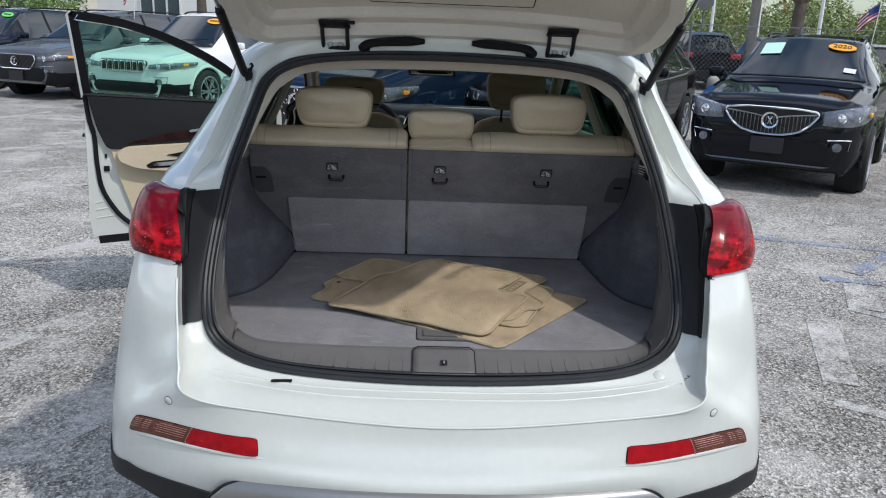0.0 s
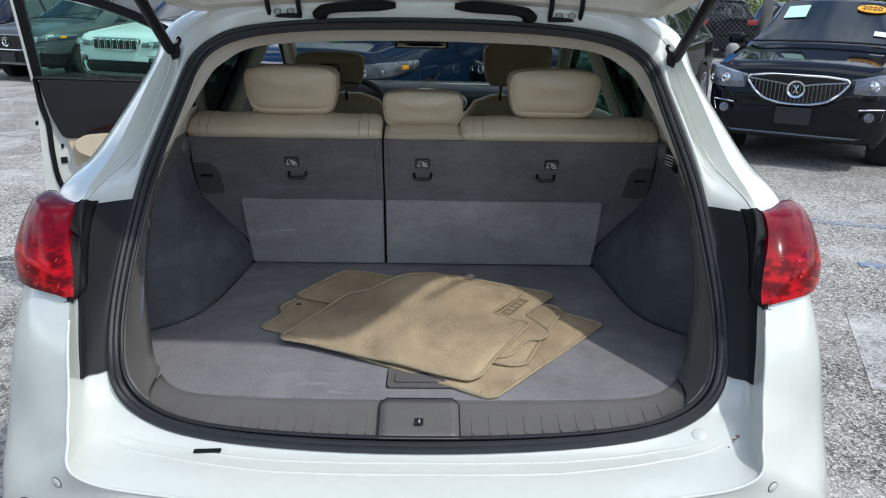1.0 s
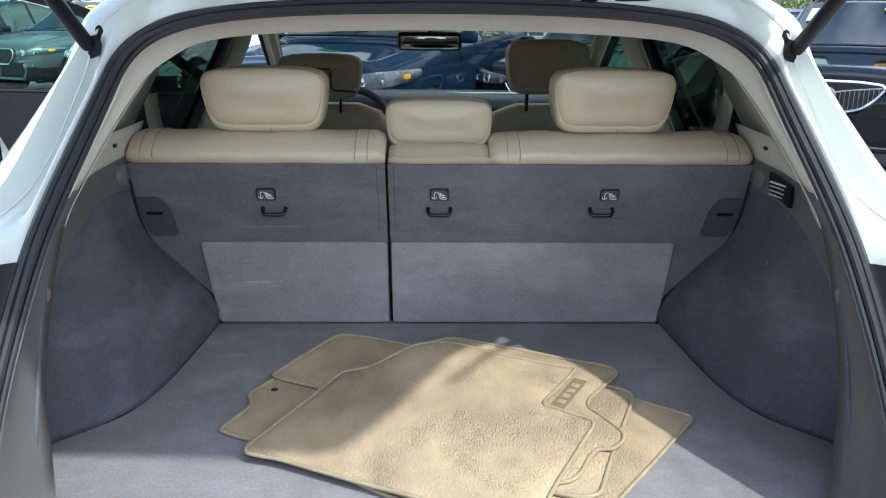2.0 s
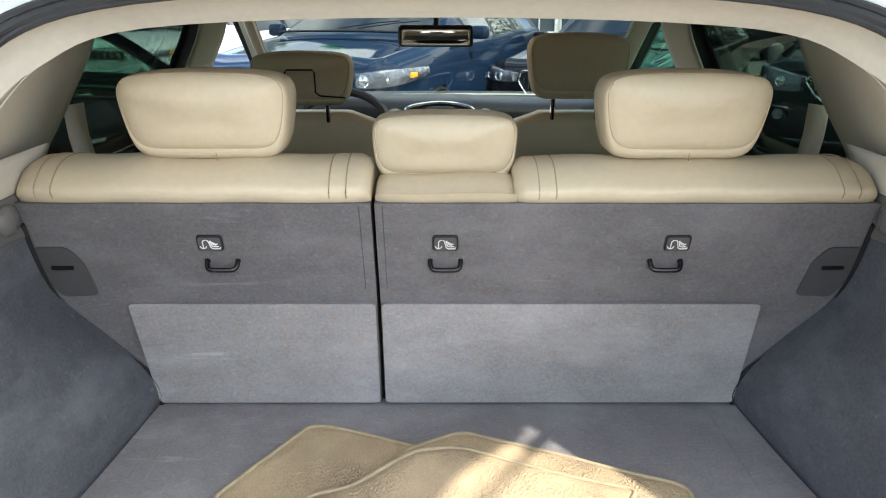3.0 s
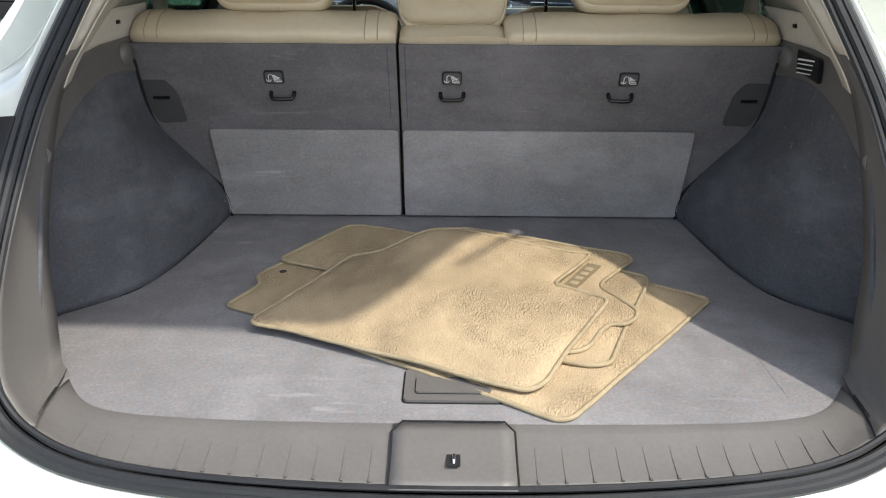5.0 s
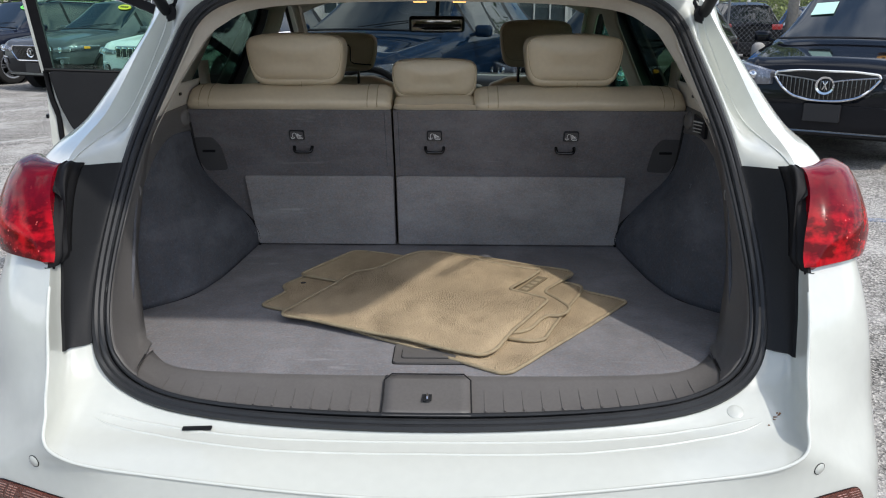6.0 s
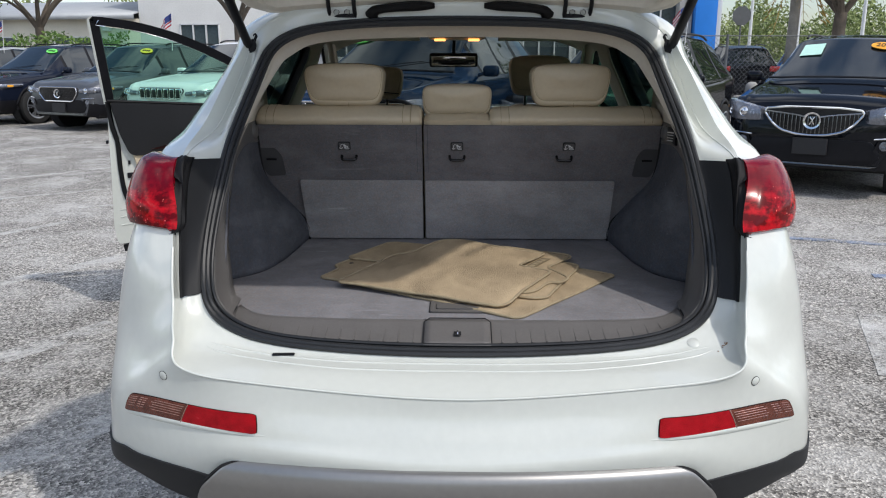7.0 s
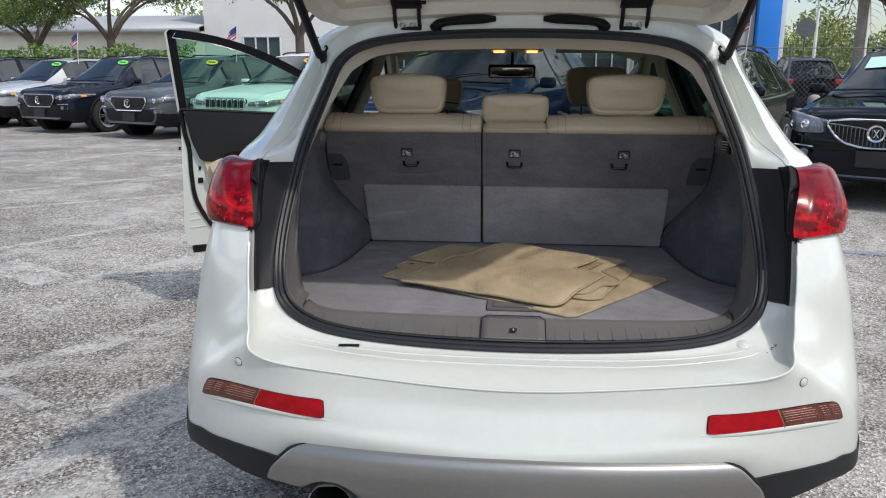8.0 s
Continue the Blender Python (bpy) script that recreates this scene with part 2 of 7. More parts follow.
GLASS_DOOR = glass("green_door_glass", (0.60, 1.0, 0.80), 0.78)
GLASS_DARK = glass("privacy_glass", (0.85, 0.95, 0.95), 0.22)


# ---- mesh helpers ----
def part(name, bm, material, parent=None, label="", sharp=38.0, at=None):
    """Links a bmesh as one mesh object under a thing or a part."""
    me = bpy.data.meshes.new(name)
    bmesh.ops.recalc_face_normals(bm, faces=bm.faces)
    bm.to_mesh(me)
    bm.free()
    for m in (material if isinstance(material, (list, tuple)) else [material]):
        me.materials.append(m)
    me.shade_smooth()
    me.set_sharp_from_angle(angle=radians(sharp))
    ob = new(name, me)
    if at is not None:
        ob.location = at
    if parent is not None:
        ob.parent = parent
    if label:
        ob["label"] = label
    return ob


def thing(name, label, category, at=(0, 0, 0), rz=0.0, group="", kind=""):
    ob = new(name)
    ob.location, ob.rotation_euler = at, (0, 0, radians(rz))
    return tagged(ob, label, category, group, kind)


def add_box(bm, c, s, bevel=0.0, m=None, seg=2, mi=0):
    """A box with rounded edges, centre c, size s, turned by the matrix m about its centre."""
    g = bmesh.ops.create_cube(bm, size=1.0)
    vs = g["verts"]
    bmesh.ops.scale(bm, vec=s, verts=vs)
    if bevel > 0:
        es = list({e for v in vs for e in v.link_edges})
        g = bmesh.ops.bevel(bm, geom=es, offset=bevel, segments=seg, profile=0.6, affect='EDGES')
        vs = list({v for f in g["faces"] for v in f.verts} | {v for v in vs if v.is_valid})
    if m is not None:
        bmesh.ops.transform(bm, matrix=m, verts=vs)
    bmesh.ops.translate(bm, vec=c, verts=vs)
    if mi:
        for f in {f for v in vs for f in v.link_faces}:
            f.material_index = mi
    return vs


def add_loft(bm, rows, closed=False, mi=0, cap=False):
    """Quads between rows of points."""
    vr = [[bm.verts.new(p) for p in row] for row in rows]
    out = []
    for a, b in zip(vr, vr[1:]):
        n = len(a)
        for k in range(n if closed else n - 1):
            q = [a[k], a[(k + 1) % n], b[(k + 1) % n], b[k]]
            try:
                f = bm.faces.new(q)
                f.material_index = mi
                out.append(f)
            except ValueError:
                pass
    if cap:
        for row in (vr[0], vr[-1]):
            f = bm.faces.new(row)
            f.material_index = mi
            out.append(f)
    return out


def add_tube(bm, pts, r, n=8, closed=False, mi=0, flat=1.0):
    """A round bar along points; r may be one radius or one for each point."""
    pts = [Vector(p) for p in pts]
    rows, k = [], len(pts)
    for i, p in enumerate(pts):
        a = pts[(i - 1) % k] if closed or i else p
        b = pts[(i + 1) % k] if closed or i < k - 1 else p
        d = (b - a).normalized()
        side = d.cross(Vector((0, 0, 1)))
        if side.length < 0.15:
            side = d.cross(Vector((0, 1, 0)))
        side.normalize()
        up = side.cross(d)
        ri = r[i] if isinstance(r, (list, tuple)) else r
        rows.append([p + ri * (math.cos(t) * side + flat * math.sin(t) * up) for t in (2 * math.pi * j / n for j in range(n))])
    if closed:
        rows.append(rows[0])
        fs = add_loft(bm, rows, True, mi)
        bmesh.ops.remove_doubles(bm, verts=list({v for f in fs for v in f.verts}), dist=1e-6)
    else:
        add_loft(bm, rows, True, mi, cap=True)


def add_prism(bm, poly, way, mi=0):
    """A plate: a polygon given thickness along way."""
    way = Vector(way)
    a = [bm.verts.new(Vector(p)) for p in poly]
    b = [bm.verts.new(Vector(p) + way) for p in poly]
    fs = [bm.faces.new(a), bm.faces.new(list(reversed(b)))]
    n = len(a)
    fs += [bm.faces.new([a[k], b[k], b[(k + 1) % n], a[(k + 1) % n]]) for k in range(n)]
    for f in fs:
        f.material_index = mi
    return fs


def add_lathe(bm, profile, axis_at, axis='x', n=28, mi=0):
    """Turns a profile of (radius, along) about an axis through axis_at."""
    c, rows = Vector(axis_at), []
    for r, s in profile:
        row = []
        for j in range(n):
            t = 2 * math.pi * j / n
            v = {'x': (s, r * math.cos(t), r * math.sin(t)), 'y': (r * math.cos(t), s, r * math.sin(t)),
                 'z': (r * math.cos(t), r * math.sin(t), s)}[axis]
            row.append(c + Vector(v))
        rows.append(row)
    add_loft(bm, rows, True, mi)


def add_sphere(bm, c, s, seg=16, mi=0):
    g = bmesh.ops.create_uvsphere(bm, u_segments=seg, v_segments=max(6, seg // 2), radius=1.0)
    bmesh.ops.scale(bm, vec=s, verts=g["verts"])
    bmesh.ops.translate(bm, vec=c, verts=g["verts"])
    if mi:
        for f in {f for v in g["verts"] for f in v.link_faces}:
            f.material_index = mi


def spline(pts, per):
    """A smooth line through points, per steps from one to the next."""
    p = np.array(pts, float)
    out = []
    for i in range(len(p) - 1):
        a, b, c, d = p[max(i - 1, 0)], p[i], p[i + 1], p[min(i + 2, len(p) - 1)]
        for k in range(per):
            t = k / per
            out.append(0.5 * (2 * b + (c - a) * t + (2 * a - 5 * b + 4 * c - d) * t * t + (3 * b - a - 3 * c + d) * t ** 3))
    out.append(p[-1])
    return np.array(out)


def rounded(poly, r, n=5):
    """A flat polygon of 2D points with its corners rounded by r."""
    out, k = [], len(poly)
    for i in range(k):
        a, b, c = (Vector(poly[(i + j) % k]) for j in (-1, 0, 1))
        ra = min(r, 0.45 * (a - b).length, 0.45 * (c - b).length)
        p, q = b + (a - b).normalized() * ra, b + (c - b).normalized() * ra
        for j in range(n + 1):
            t = j / n
            out.append((1 - t) ** 2 * p + 2 * t * (1 - t) * b + t * t * q)
    return out

# ---- ground ----
def asphalt(name="worn_asphalt", stripe=None):
    """Old asphalt with pale aggregate; with stripe, worn road paint lies over it."""
    m = bpy.data.materials.new(name)
    m.use_nodes = True
    t, n = m.node_tree, m.node_tree.nodes
    p = n["Principled BSDF"]
    p.inputs["Roughness"].default_value = 0.9
    p.inputs["Specular IOR Level"].default_value = 0.2
    co = n.new("ShaderNodeTexCoord")

    def noise_at(scale, detail=4, rough=0.6):
        a = n.new("ShaderNodeTexNoise")
        a.inputs["Scale"].default_value, a.inputs["Detail"].default_value, a.inputs["Roughness"].default_value = scale, detail, rough
        t.links.new(co.outputs["Object"], a.inputs["Vector"])
        return a.outputs["Fac"]

    def ramp(src, stops):
        r = n.new("ShaderNodeValToRGB")
        while len(r.color_ramp.elements) < len(stops):
            r.color_ramp.elements.new(0.5)
        for e, (pos, c) in zip(r.color_ramp.elements, stops):
            e.position, e.color = pos, (*c, 1)
        t.links.new(src, r.inputs[0])
        return r.outputs[0]

    def mix(kind, f, a, b):
        x = n.new("ShaderNodeMixRGB")
        x.blend_type = kind
        for k, s in ((0, f), (1, a), (2, b)):
            if isinstance(s, (int, float)):
                x.inputs[k].default_value = s
            elif isinstance(s, tuple):
                x.inputs[k].default_value = (*s, 1)
            else:
                t.links.new(s, x.inputs[k])
        return x.outputs[0]

    def g(v):
        return (v, v * 0.98, v * 0.945)

    base = ramp(noise_at(0.45, 5), [(0.32, g(.20)), (0.5, g(.30)), (0.68, g(.40))])
    # single stones of the aggregate, dark to pale
    stone = n.new("ShaderNodeTexVoronoi")
    stone.inputs["Scale"].default_value = 105
    t.links.new(co.outputs["Object"], stone.inputs["Vector"])
    grain = ramp(stone.outputs["Color"], [(0.10, g(.22)), (0.5, g(.85)), (0.88, g(2.1))])
    col = mix('MULTIPLY', 1.0, base, grain)
    coarse = ramp(noise_at(38, 5, 0.7), [(0.36, g(.45)), (0.52, g(1.0)), (0.68, g(1.45))])
    col = mix('MULTIPLY', 0.6, col, coarse)
    # pale, dusty wear in streaks and patches
    pale = ramp(noise_at(1.15, 10, 0.78), [(0.48, g(0)), (0.66, g(.78))])
    col = mix('MIX', pale, col, mix('MULTIPLY', 0.5, g(.58), coarse))
    dark = ramp(noise_at(0.8, 8, 0.7), [(0.30, g(.6)), (0.42, g(0))])
    col = mix('MIX', dark, col, g(.10))
    # hair cracks, only here and there
    crk = n.new("ShaderNodeTexVoronoi")
    crk.feature = 'DISTANCE_TO_EDGE'
    crk.inputs["Scale"].default_value = 1.15
    wob = n.new("ShaderNodeMixRGB")
    wob.inputs[0].default_value = 0.55
    wn2 = n.new("ShaderNodeTexNoise")
    wn2.inputs["Scale"].default_value, wn2.inputs["Detail"].default_value, wn2.inputs["Roughness"].default_value = 1.7, 10, 0.74
    t.links.new(co.outputs["Object"], wn2.inputs["Vector"])
    t.links.new(co.outputs["Object"], wob.inputs[1])
    t.links.new(wn2.outputs["Color"], wob.inputs[2])
    t.links.new(wob.outputs[0], crk.inputs["Vector"])
    line = ramp(crk.outputs["Distance"], [(0.0, g(.95)), (0.009, g(0))])
    where = ramp(noise_at(0.9, 4), [(0.47, g(0)), (0.56, g(1))])
    col = mix('MIX', mix('MULTIPLY', 1.0, line, where), col, g(.05))
    if stripe:
        worn = ramp(noise_at(4.5, 12, 0.84), [(0.40, g(.80)), (0.57, g(.0))])
        col = mix('MIX', worn, col, stripe)
    t.links.new(col, p.inputs["Base Color"])
    bu = n.new("ShaderNodeBump")
    bu.inputs["Strength"].default_value, bu.inputs["Distance"].default_value = 0.8, 0.008
    t.links.new(stone.outputs["Distance"], bu.inputs["Height"])
    t.links.new(bu.outputs["Normal"], p.inputs["Normal"])
    return m


ASPHALT = asphalt()
bm = bmesh.new()
add_loft(bm, [[(-300, -200, 0), (-8, -200, 0), (8, -200, 0), (300, -200, 0)], [(-300, 600, 0), (-8, 600, 0), (8, 600, 0), (300, 600, 0)]])
ground = tagged(part("ground", bm, ASPHALT), "worn grey asphalt car park with cracks and pale patches", "ground", kind="structure")

# ---- the white SUV: rear surface, as ribs from the tailgate opening outwards ----
CY = 3.9
car = thing("suv", "white compact SUV on asphalt with tailgate and driver's door open", "car", (0, CY, 0))


def cpart(name, bm, material, parent=car, label="", sharp=38.0):
    """A part of the white SUV, modelled in the place's own coordinates."""
    return part(name, bm, material, parent, label, sharp, at=(0, -CY, 0) if parent is car else None)


RIB_A = [(0, 1.775, .752), (0, 1.762, .742), (0, 1.70, .731), (0, 1.636, .710), (0, 1.630, .667), (0, 1.608, .61), (0, 1.592, .555), (0, 1.64, .50)]
RIB_B = [(.40, 1.797, .766), (.405, 1.775, .752), (.415, 1.715, .745), (.43, 1.662, .731), (.432, 1.655, .68), (.43, 1.640, .62), (.46, 1.640, .565), (.50, 1.70, .415)]
RIB_C = [(.530, 1.832, .795), (.555, 1.800, .780), (.590, 1.750, .766), (.596, 1.680, .758), (.655, 1.712, .72), (.735, 1.752, .64), (.765, 1.785, .49), (.765, 1.81, .437)]
RIB_C2 = [(.577, 1.856, .824), (.597, 1.842, .812), (.629, 1.802, .806), (.622, 1.722, .812), (.705, 1.775, .75), (.818, 1.835, .65), (.875, 1.925, .475), (.865, 1.955, .432)]
RIB_D = [(.602, 1.881, .866), (.618, 1.873, .862), (.645, 1.852, .862), (.638, 1.778, .868), (.752, 1.842, .80), (.855, 1.955, .725), (.893, 2.17, .58), (.89, 2.40, .42)]
RIB_E = [(.613, 1.945, .97), (.628, 1.935, .97), (.653, 1.895, .97), (.652, 1.838, .97), (.75, 1.885, .965), (.812, 1.975, .95), (.855, 2.18, .92), (.885, 2.50, .88)]
RIB_F = [(.597, 2.072, 1.147), (.612, 2.06, 1.15), (.66, 1.99, 1.155), (.672, 1.985, 1.157), (.735, 2.05, 1.155), (.778, 2.122, 1.15), (.825, 2.30, 1.115), (.86, 2.60, 1.08)]
RIB_G = [(.585, 2.17, 1.24), (.60, 2.165, 1.243), (.628, 2.245, 1.228), (.668, 2.202, 1.247), (.715, 2.235, 1.235), (.755, 2.32, 1.225), (.778, 2.50, 1.23), (.785, 2.75, 1.24)]
RIB_H = [(.552, 2.30, 1.37), (.565, 2.297, 1.377), (.585, 2.365, 1.372), (.616, 2.328, 1.397), (.635, 2.36, 1.395), (.665, 2.44, 1.39), (.69, 2.60, 1.39), (.71, 2.80, 1.39)]
RIB_I = [(.525, 2.365, 1.445), (.535, 2.365, 1.455), (.55, 2.38, 1.475), (.56, 2.39, 1.49), (.585, 2.42, 1.50), (.605, 2.48, 1.505), (.625, 2.63, 1.51), (.645, 2.83, 1.515)]
RIB_J = [(.40, 2.42, 1.50), (.402, 2.42, 1.512), (.405, 2.42, 1.53), (.408, 2.425, 1.545), (.41, 2.45, 1.555), (.41, 2.50, 1.565), (.42, 2.65, 1.58), (.43, 2.85, 1.59)]
RIB_K = [(0, 2.43, 1.518), (0, 2.43, 1.53), (0, 2.425, 1.55), (0, 2.43, 1.562), (0, 2.45, 1.57), (0, 2.50, 1.58), (0, 2.65, 1.60), (0, 2.85, 1.612)]
RIBS = np.array([RIB_A, RIB_B, RIB_C, RIB_C2, RIB_D, RIB_E, RIB_F, RIB_G, RIB_H, RIB_I, RIB_J, RIB_K], float)
MIRROR = np.array((-1.0, 1, 1))


def cr(p, t, first=None, last=None):
    """A smooth line through the rows p, at t rows along."""
    i = int(min(max(math.floor(t), 0), len(p) - 2))
    f = t - i
    a = p[i - 1] if i > 0 else (first if first is not None else 2 * p[0] - p[1])
    b, c = p[i], p[i + 1]
    d = p[i + 2] if i + 2 < len(p) else (last if last is not None else 2 * p[-1] - p[-2])
    return 0.5 * (2 * b + (c - a) * f + (2 * a - 5 * b + 4 * c - d) * f * f + (3 * b - a - 3 * c + d) * f ** 3)


def surf(u, v):
    """A point of the rear surface: u from the opening's foot round to its top, v from the opening outwards."""
    r = cr(RIBS, u, RIBS[1] * MIRROR, RIBS[-2] * MIRROR)
    return cr(r[:4], v) if v <= 3 else cr(r[3:], v - 3)


def normal_at(u, v):
    e = 0.03
    a = surf(min(u + e, 11), v) - surf(max(u - e, 0), v)
    b = surf(u, min(v + e, 7)) - surf(u, max(v - e, 0))
    k = np.cross(b, a)
    k = k / (np.linalg.norm(k) + 1e-9)
    return k


def patch(u0, u1, v0, v1, nu, nv, off=0.0, side=1):
    """Rows of points on the rear surface, lifted by off (a number or a function of the two shares)."""
    rows = []
    for i in range(nu + 1):
        row = []
        for j in range(nv + 1):
            s, r = i / nu, j / nv
            u, v = u0 + (u1 - u0) * s, v0 + (v1 - v0) * r
            h = off(s, r) if callable(off) else off
            q = surf(u, v) + normal_at(u, v) * h
            row.append(Vector((q[0] * side, q[1], q[2])))
        rows.append(row)
    return rows


def shell_patch(bm, u0, u1, v0, v1, nu, nv, top, low, side=1, mi=0):
    """A lens or cover that follows the rear surface: outer skin, and a rim down to the surface."""
    a, b = patch(u0, u1, v0, v1, nu, nv, top, side), patch(u0, u1, v0, v1, nu, nv, low, side)
    add_loft(bm, a, mi=mi)
    ring_a = a[0] + [r[-1] for r in a[1:]] + a[-1][-2::-1] + [r[0] for r in a[-2:0:-1]]
    ring_b = b[0] + [r[-1] for r in b[1:]] + b[-1][-2::-1] + [r[0] for r in b[-2:0:-1]]
    add_loft(bm, [ring_a, ring_b], closed=True, mi=mi)


WHEELS = [(-1, 2.63), (1, 2.63), (-1, 5.43), (1, 5.43)]


def section(y):
    """Half of the body's cross-section from sill to roof, at y."""
    zc = float(np.interp(y, [2.85, 3.4, 4.02, 5.1, 5.5, 5.95, 6.15, 6.25], [1.612, 1.622, 1.595, 1.06, 1.02, 0.95, 0.87, 0.76]))
    f = (zc - 1.02) / (1.612 - 1.02)
    w = 1 - 0.24 * max(0, (y - 5.55) / 0.7) ** 2
    base = [(.89, .42), (.905, .88), (.87, 1.06), (.785, 1.24), (.71, 1.39), (.645, 1.515), (.43, 1.59), (0, 1.612)]
    out = []
    for x, z in base:
        if z > 1.02:
            z = 1.02 + (z - 1.02) * f
            x = min(.87, x * (1 + (1 - f) * .20)) if x < .86 else x
        if z > zc:
            z = zc
        z = min(z, zc) if y > 5.9 else z
        out.append((x * w, y, z))
    return out


def quarter(bm_body, bm_glass, bm_line, side):
    """One side of the body shell, with its windows and its inner lining."""
    nu, nv = 88, 42
    rear = [[surf(11 * i / nu, 7 * j / nv) * (side, 1, 1) for i in range(nu + 1)] for j in range(nv + 1)]
    vr = [[bm_body.verts.new(p) for p in row] for row in rear]
    for j in range(nv):
        for i in range(nu):
            u = 11 * (i + 0.5) / nu
            c = (rear[j][i] + rear[j + 1][i + 1]) / 2
            if math.hypot(c[1] - 2.63, c[2] - 0.36) < 0.41 and abs(c[0]) > 0.6:
                continue
            bm_body.faces.new([vr[j][i], vr[j][i + 1], vr[j + 1][i + 1], vr[j + 1][i]])
    first = vr[nv][32:]
    n = len(first)
    rows, ys = [[Vector(v.co) for v in first]], [2.7]
    y = 2.92
    while y < 6.26:
        rows.append([Vector((p[0] * side, p[1], p[2])) for p in spline(section(y), 8)])
        ys.append(y)
        y += 0.045
    body_rows = [first] + [[bm_body.verts.new(p) for p in r] for r in rows[1:]]
    for i in range(len(rows) - 1):
        ym = (ys[i] + ys[i + 1]) / 2
        for j in range(n - 1):
            c = (rows[i][j] + rows[i + 1][j + 1]) / 2
            q = [(i, j), (i, j + 1), (i + 1, j + 1), (i + 1, j)]
            if any(math.hypot(c.y - wy, c.z - 0.36) < 0.41 for wy in (2.63, 5.43)) and abs(c.x) > 0.6:
                continue
            pane = 18 <= j < 36 and (2.88 < ym < 3.66 or 3.93 < ym < 4.62)
            shield = j >= 41 and 4.08 < ym < 5.0
            frame = 16 <= j < 39 and 2.8 < ym < 4.75
            if side < 0 and 3.93 < ym < 4.74 and j < 38:
                continue
            if pane or shield:
                g = bm_glass["windscreen" if shield else ("front_window" if ym > 3.8 else "rear_window", side)]
                g.faces.new([g.verts.new(rows[a][b]) for a, b in q])
                continue
            bm_body.faces.new([body_rows[a][b] for a, b in q]).material_index = 1 if frame else 0
            if j >= 14 and ym < 4.75 and not (side < 0 and 3.93 < ym < 4.74 and j < 38):
                vs = []
                for a, b in q:
                    p = rows[a][b]
                    vs.append(bm_line.verts.new((p.x * 0.945, p.y, p.z - (0.045 if b > 40 else 0.01))))
                bm_line.faces.new(vs)
    return body_rows[-1]


bm, bl = bmesh.new(), bmesh.new()
bg = {k: bmesh.new() for k in ("windscreen", ("front_window", 1), ("front_window", -1), ("rear_window", 1), ("rear_window", -1))}
noses = [quarter(bm, bg, bl, s) for s in (1, -1)]
bm.faces.new([v for v in noses[0]] + [v for v in reversed(noses[1])])
for b in (bm, bl, *bg.values()):
    bmesh.ops.remove_doubles(b, verts=b.verts, dist=0.0008)
body = cpart("body", bm, [WHITE, BLACK_TRIM], label="white pearl painted body shell", sharp=24)
body.modifiers.new("wall", 'SOLIDIFY').thickness = 0.008
body.modifiers["wall"].offset = -1
for k, b in bg.items():
    if not b.faces:
        b.free()
        continue
    clear = k == "windscreen"
    pane = cpart(k if k == "windscreen" else "side_window", b, GLASS_CLEAR if clear else (GLASS_DOOR if k[0] == "front_window" else GLASS_TINT), label="clear windscreen" if clear else "green tinted side glass")
    pane.modifiers.new("wall", 'SOLIDIFY').thickness = 0.004
lining = cpart("headliner", bl, LINER, label="beige cloth headliner and pillar covers")
lining.modifiers.new("wall", 'SOLIDIFY').thickness = 0.006

# floor pan, wheel houses and bulkhead
bm = bmesh.new()
add_box(bm, (0, 4.1, 0.40), (1.62, 3.9, 0.10), 0.02)
add_box(bm, (0, 5.35, 0.70), (1.5, 1.5, 0.5), 0.05)
cpart("floor_pan", bm, DARK)
for s, wy in WHEELS:
    bm = bmesh.new()
    add_lathe(bm, [(0.40, 0.0), (0.41, -0.22 * s), (0.05, -0.24 * s)], (0.86 * s, wy, 0.36), 'x', 32)
    cpart("wheel_house", bm, DARK)
    wheel = thing("wheel", "", "")
    wheel.parent, wheel.location = car, (0.775 * s, wy - CY, 0.36)
    bm = bmesh.new()
    add_lathe(bm, [(0.235, -0.10), (0.30, -0.115), (0.345, -0.10), (0.36, -0.06), (0.36, 0.06), (0.345, 0.10), (0.30, 0.115), (0.235, 0.10), (0.235, -0.10)], (0, 0, 0), 'x', 36)
    part("tyre", bm, TYRE, wheel)
    bm = bmesh.new()
    add_lathe(bm, [(0.238, -0.10), (0.238, 0.10), (0.225, 0.10), (0.215, 0.05), (0.215, -0.10)], (0, 0, 0), 'x', 36)
    for k in range(5):
        t = 2 * math.pi * k / 5
        add_box(bm, (0.07 * s, 0.12 * math.cos(t), 0.12 * math.sin(t)), (0.03, 0.22, 0.055), 0.012, Matrix.Rotation(t, 4, 'X'))
    add_lathe(bm, [(0.0, 0.09 * s), (0.05, 0.085 * s), (0.06, 0.05 * s)], (0, 0, 0), 'x', 16)
    part("rim", bm, RIM, wheel)

# ---- opening: weather seal and frame trim ----
SEAL = [surf(11 * k / 66, 0) for k in range(67)]
ring = [Vector(p) for p in SEAL] + [Vector((-p[0], p[1], p[2])) for p in reversed(SEAL[1:-1])]
for _ in range(10):
    ring = [ring[i] * .5 + (ring[i - 1] + ring[(i + 1) % len(ring)]) * .25 for i in range(len(ring))]
cen = Vector((0, 2.15, 1.15))
for r, inn, back, nm in ((0.0075, 0.002, 0.005, "weather_seal"), (0.0065, 0.0135, 0.007, "seal_bead"), (0.0045, 0.0235, 0.002, "seal_lip")):
    bm = bmesh.new()
    add_tube(bm, [p + (cen - p).normalized() * inn + Vector((0, -back, 0)) for p in ring], r, 8, True)
    cpart(nm, bm, SEAL_RUBBER, label="dark rubber tailgate seal")

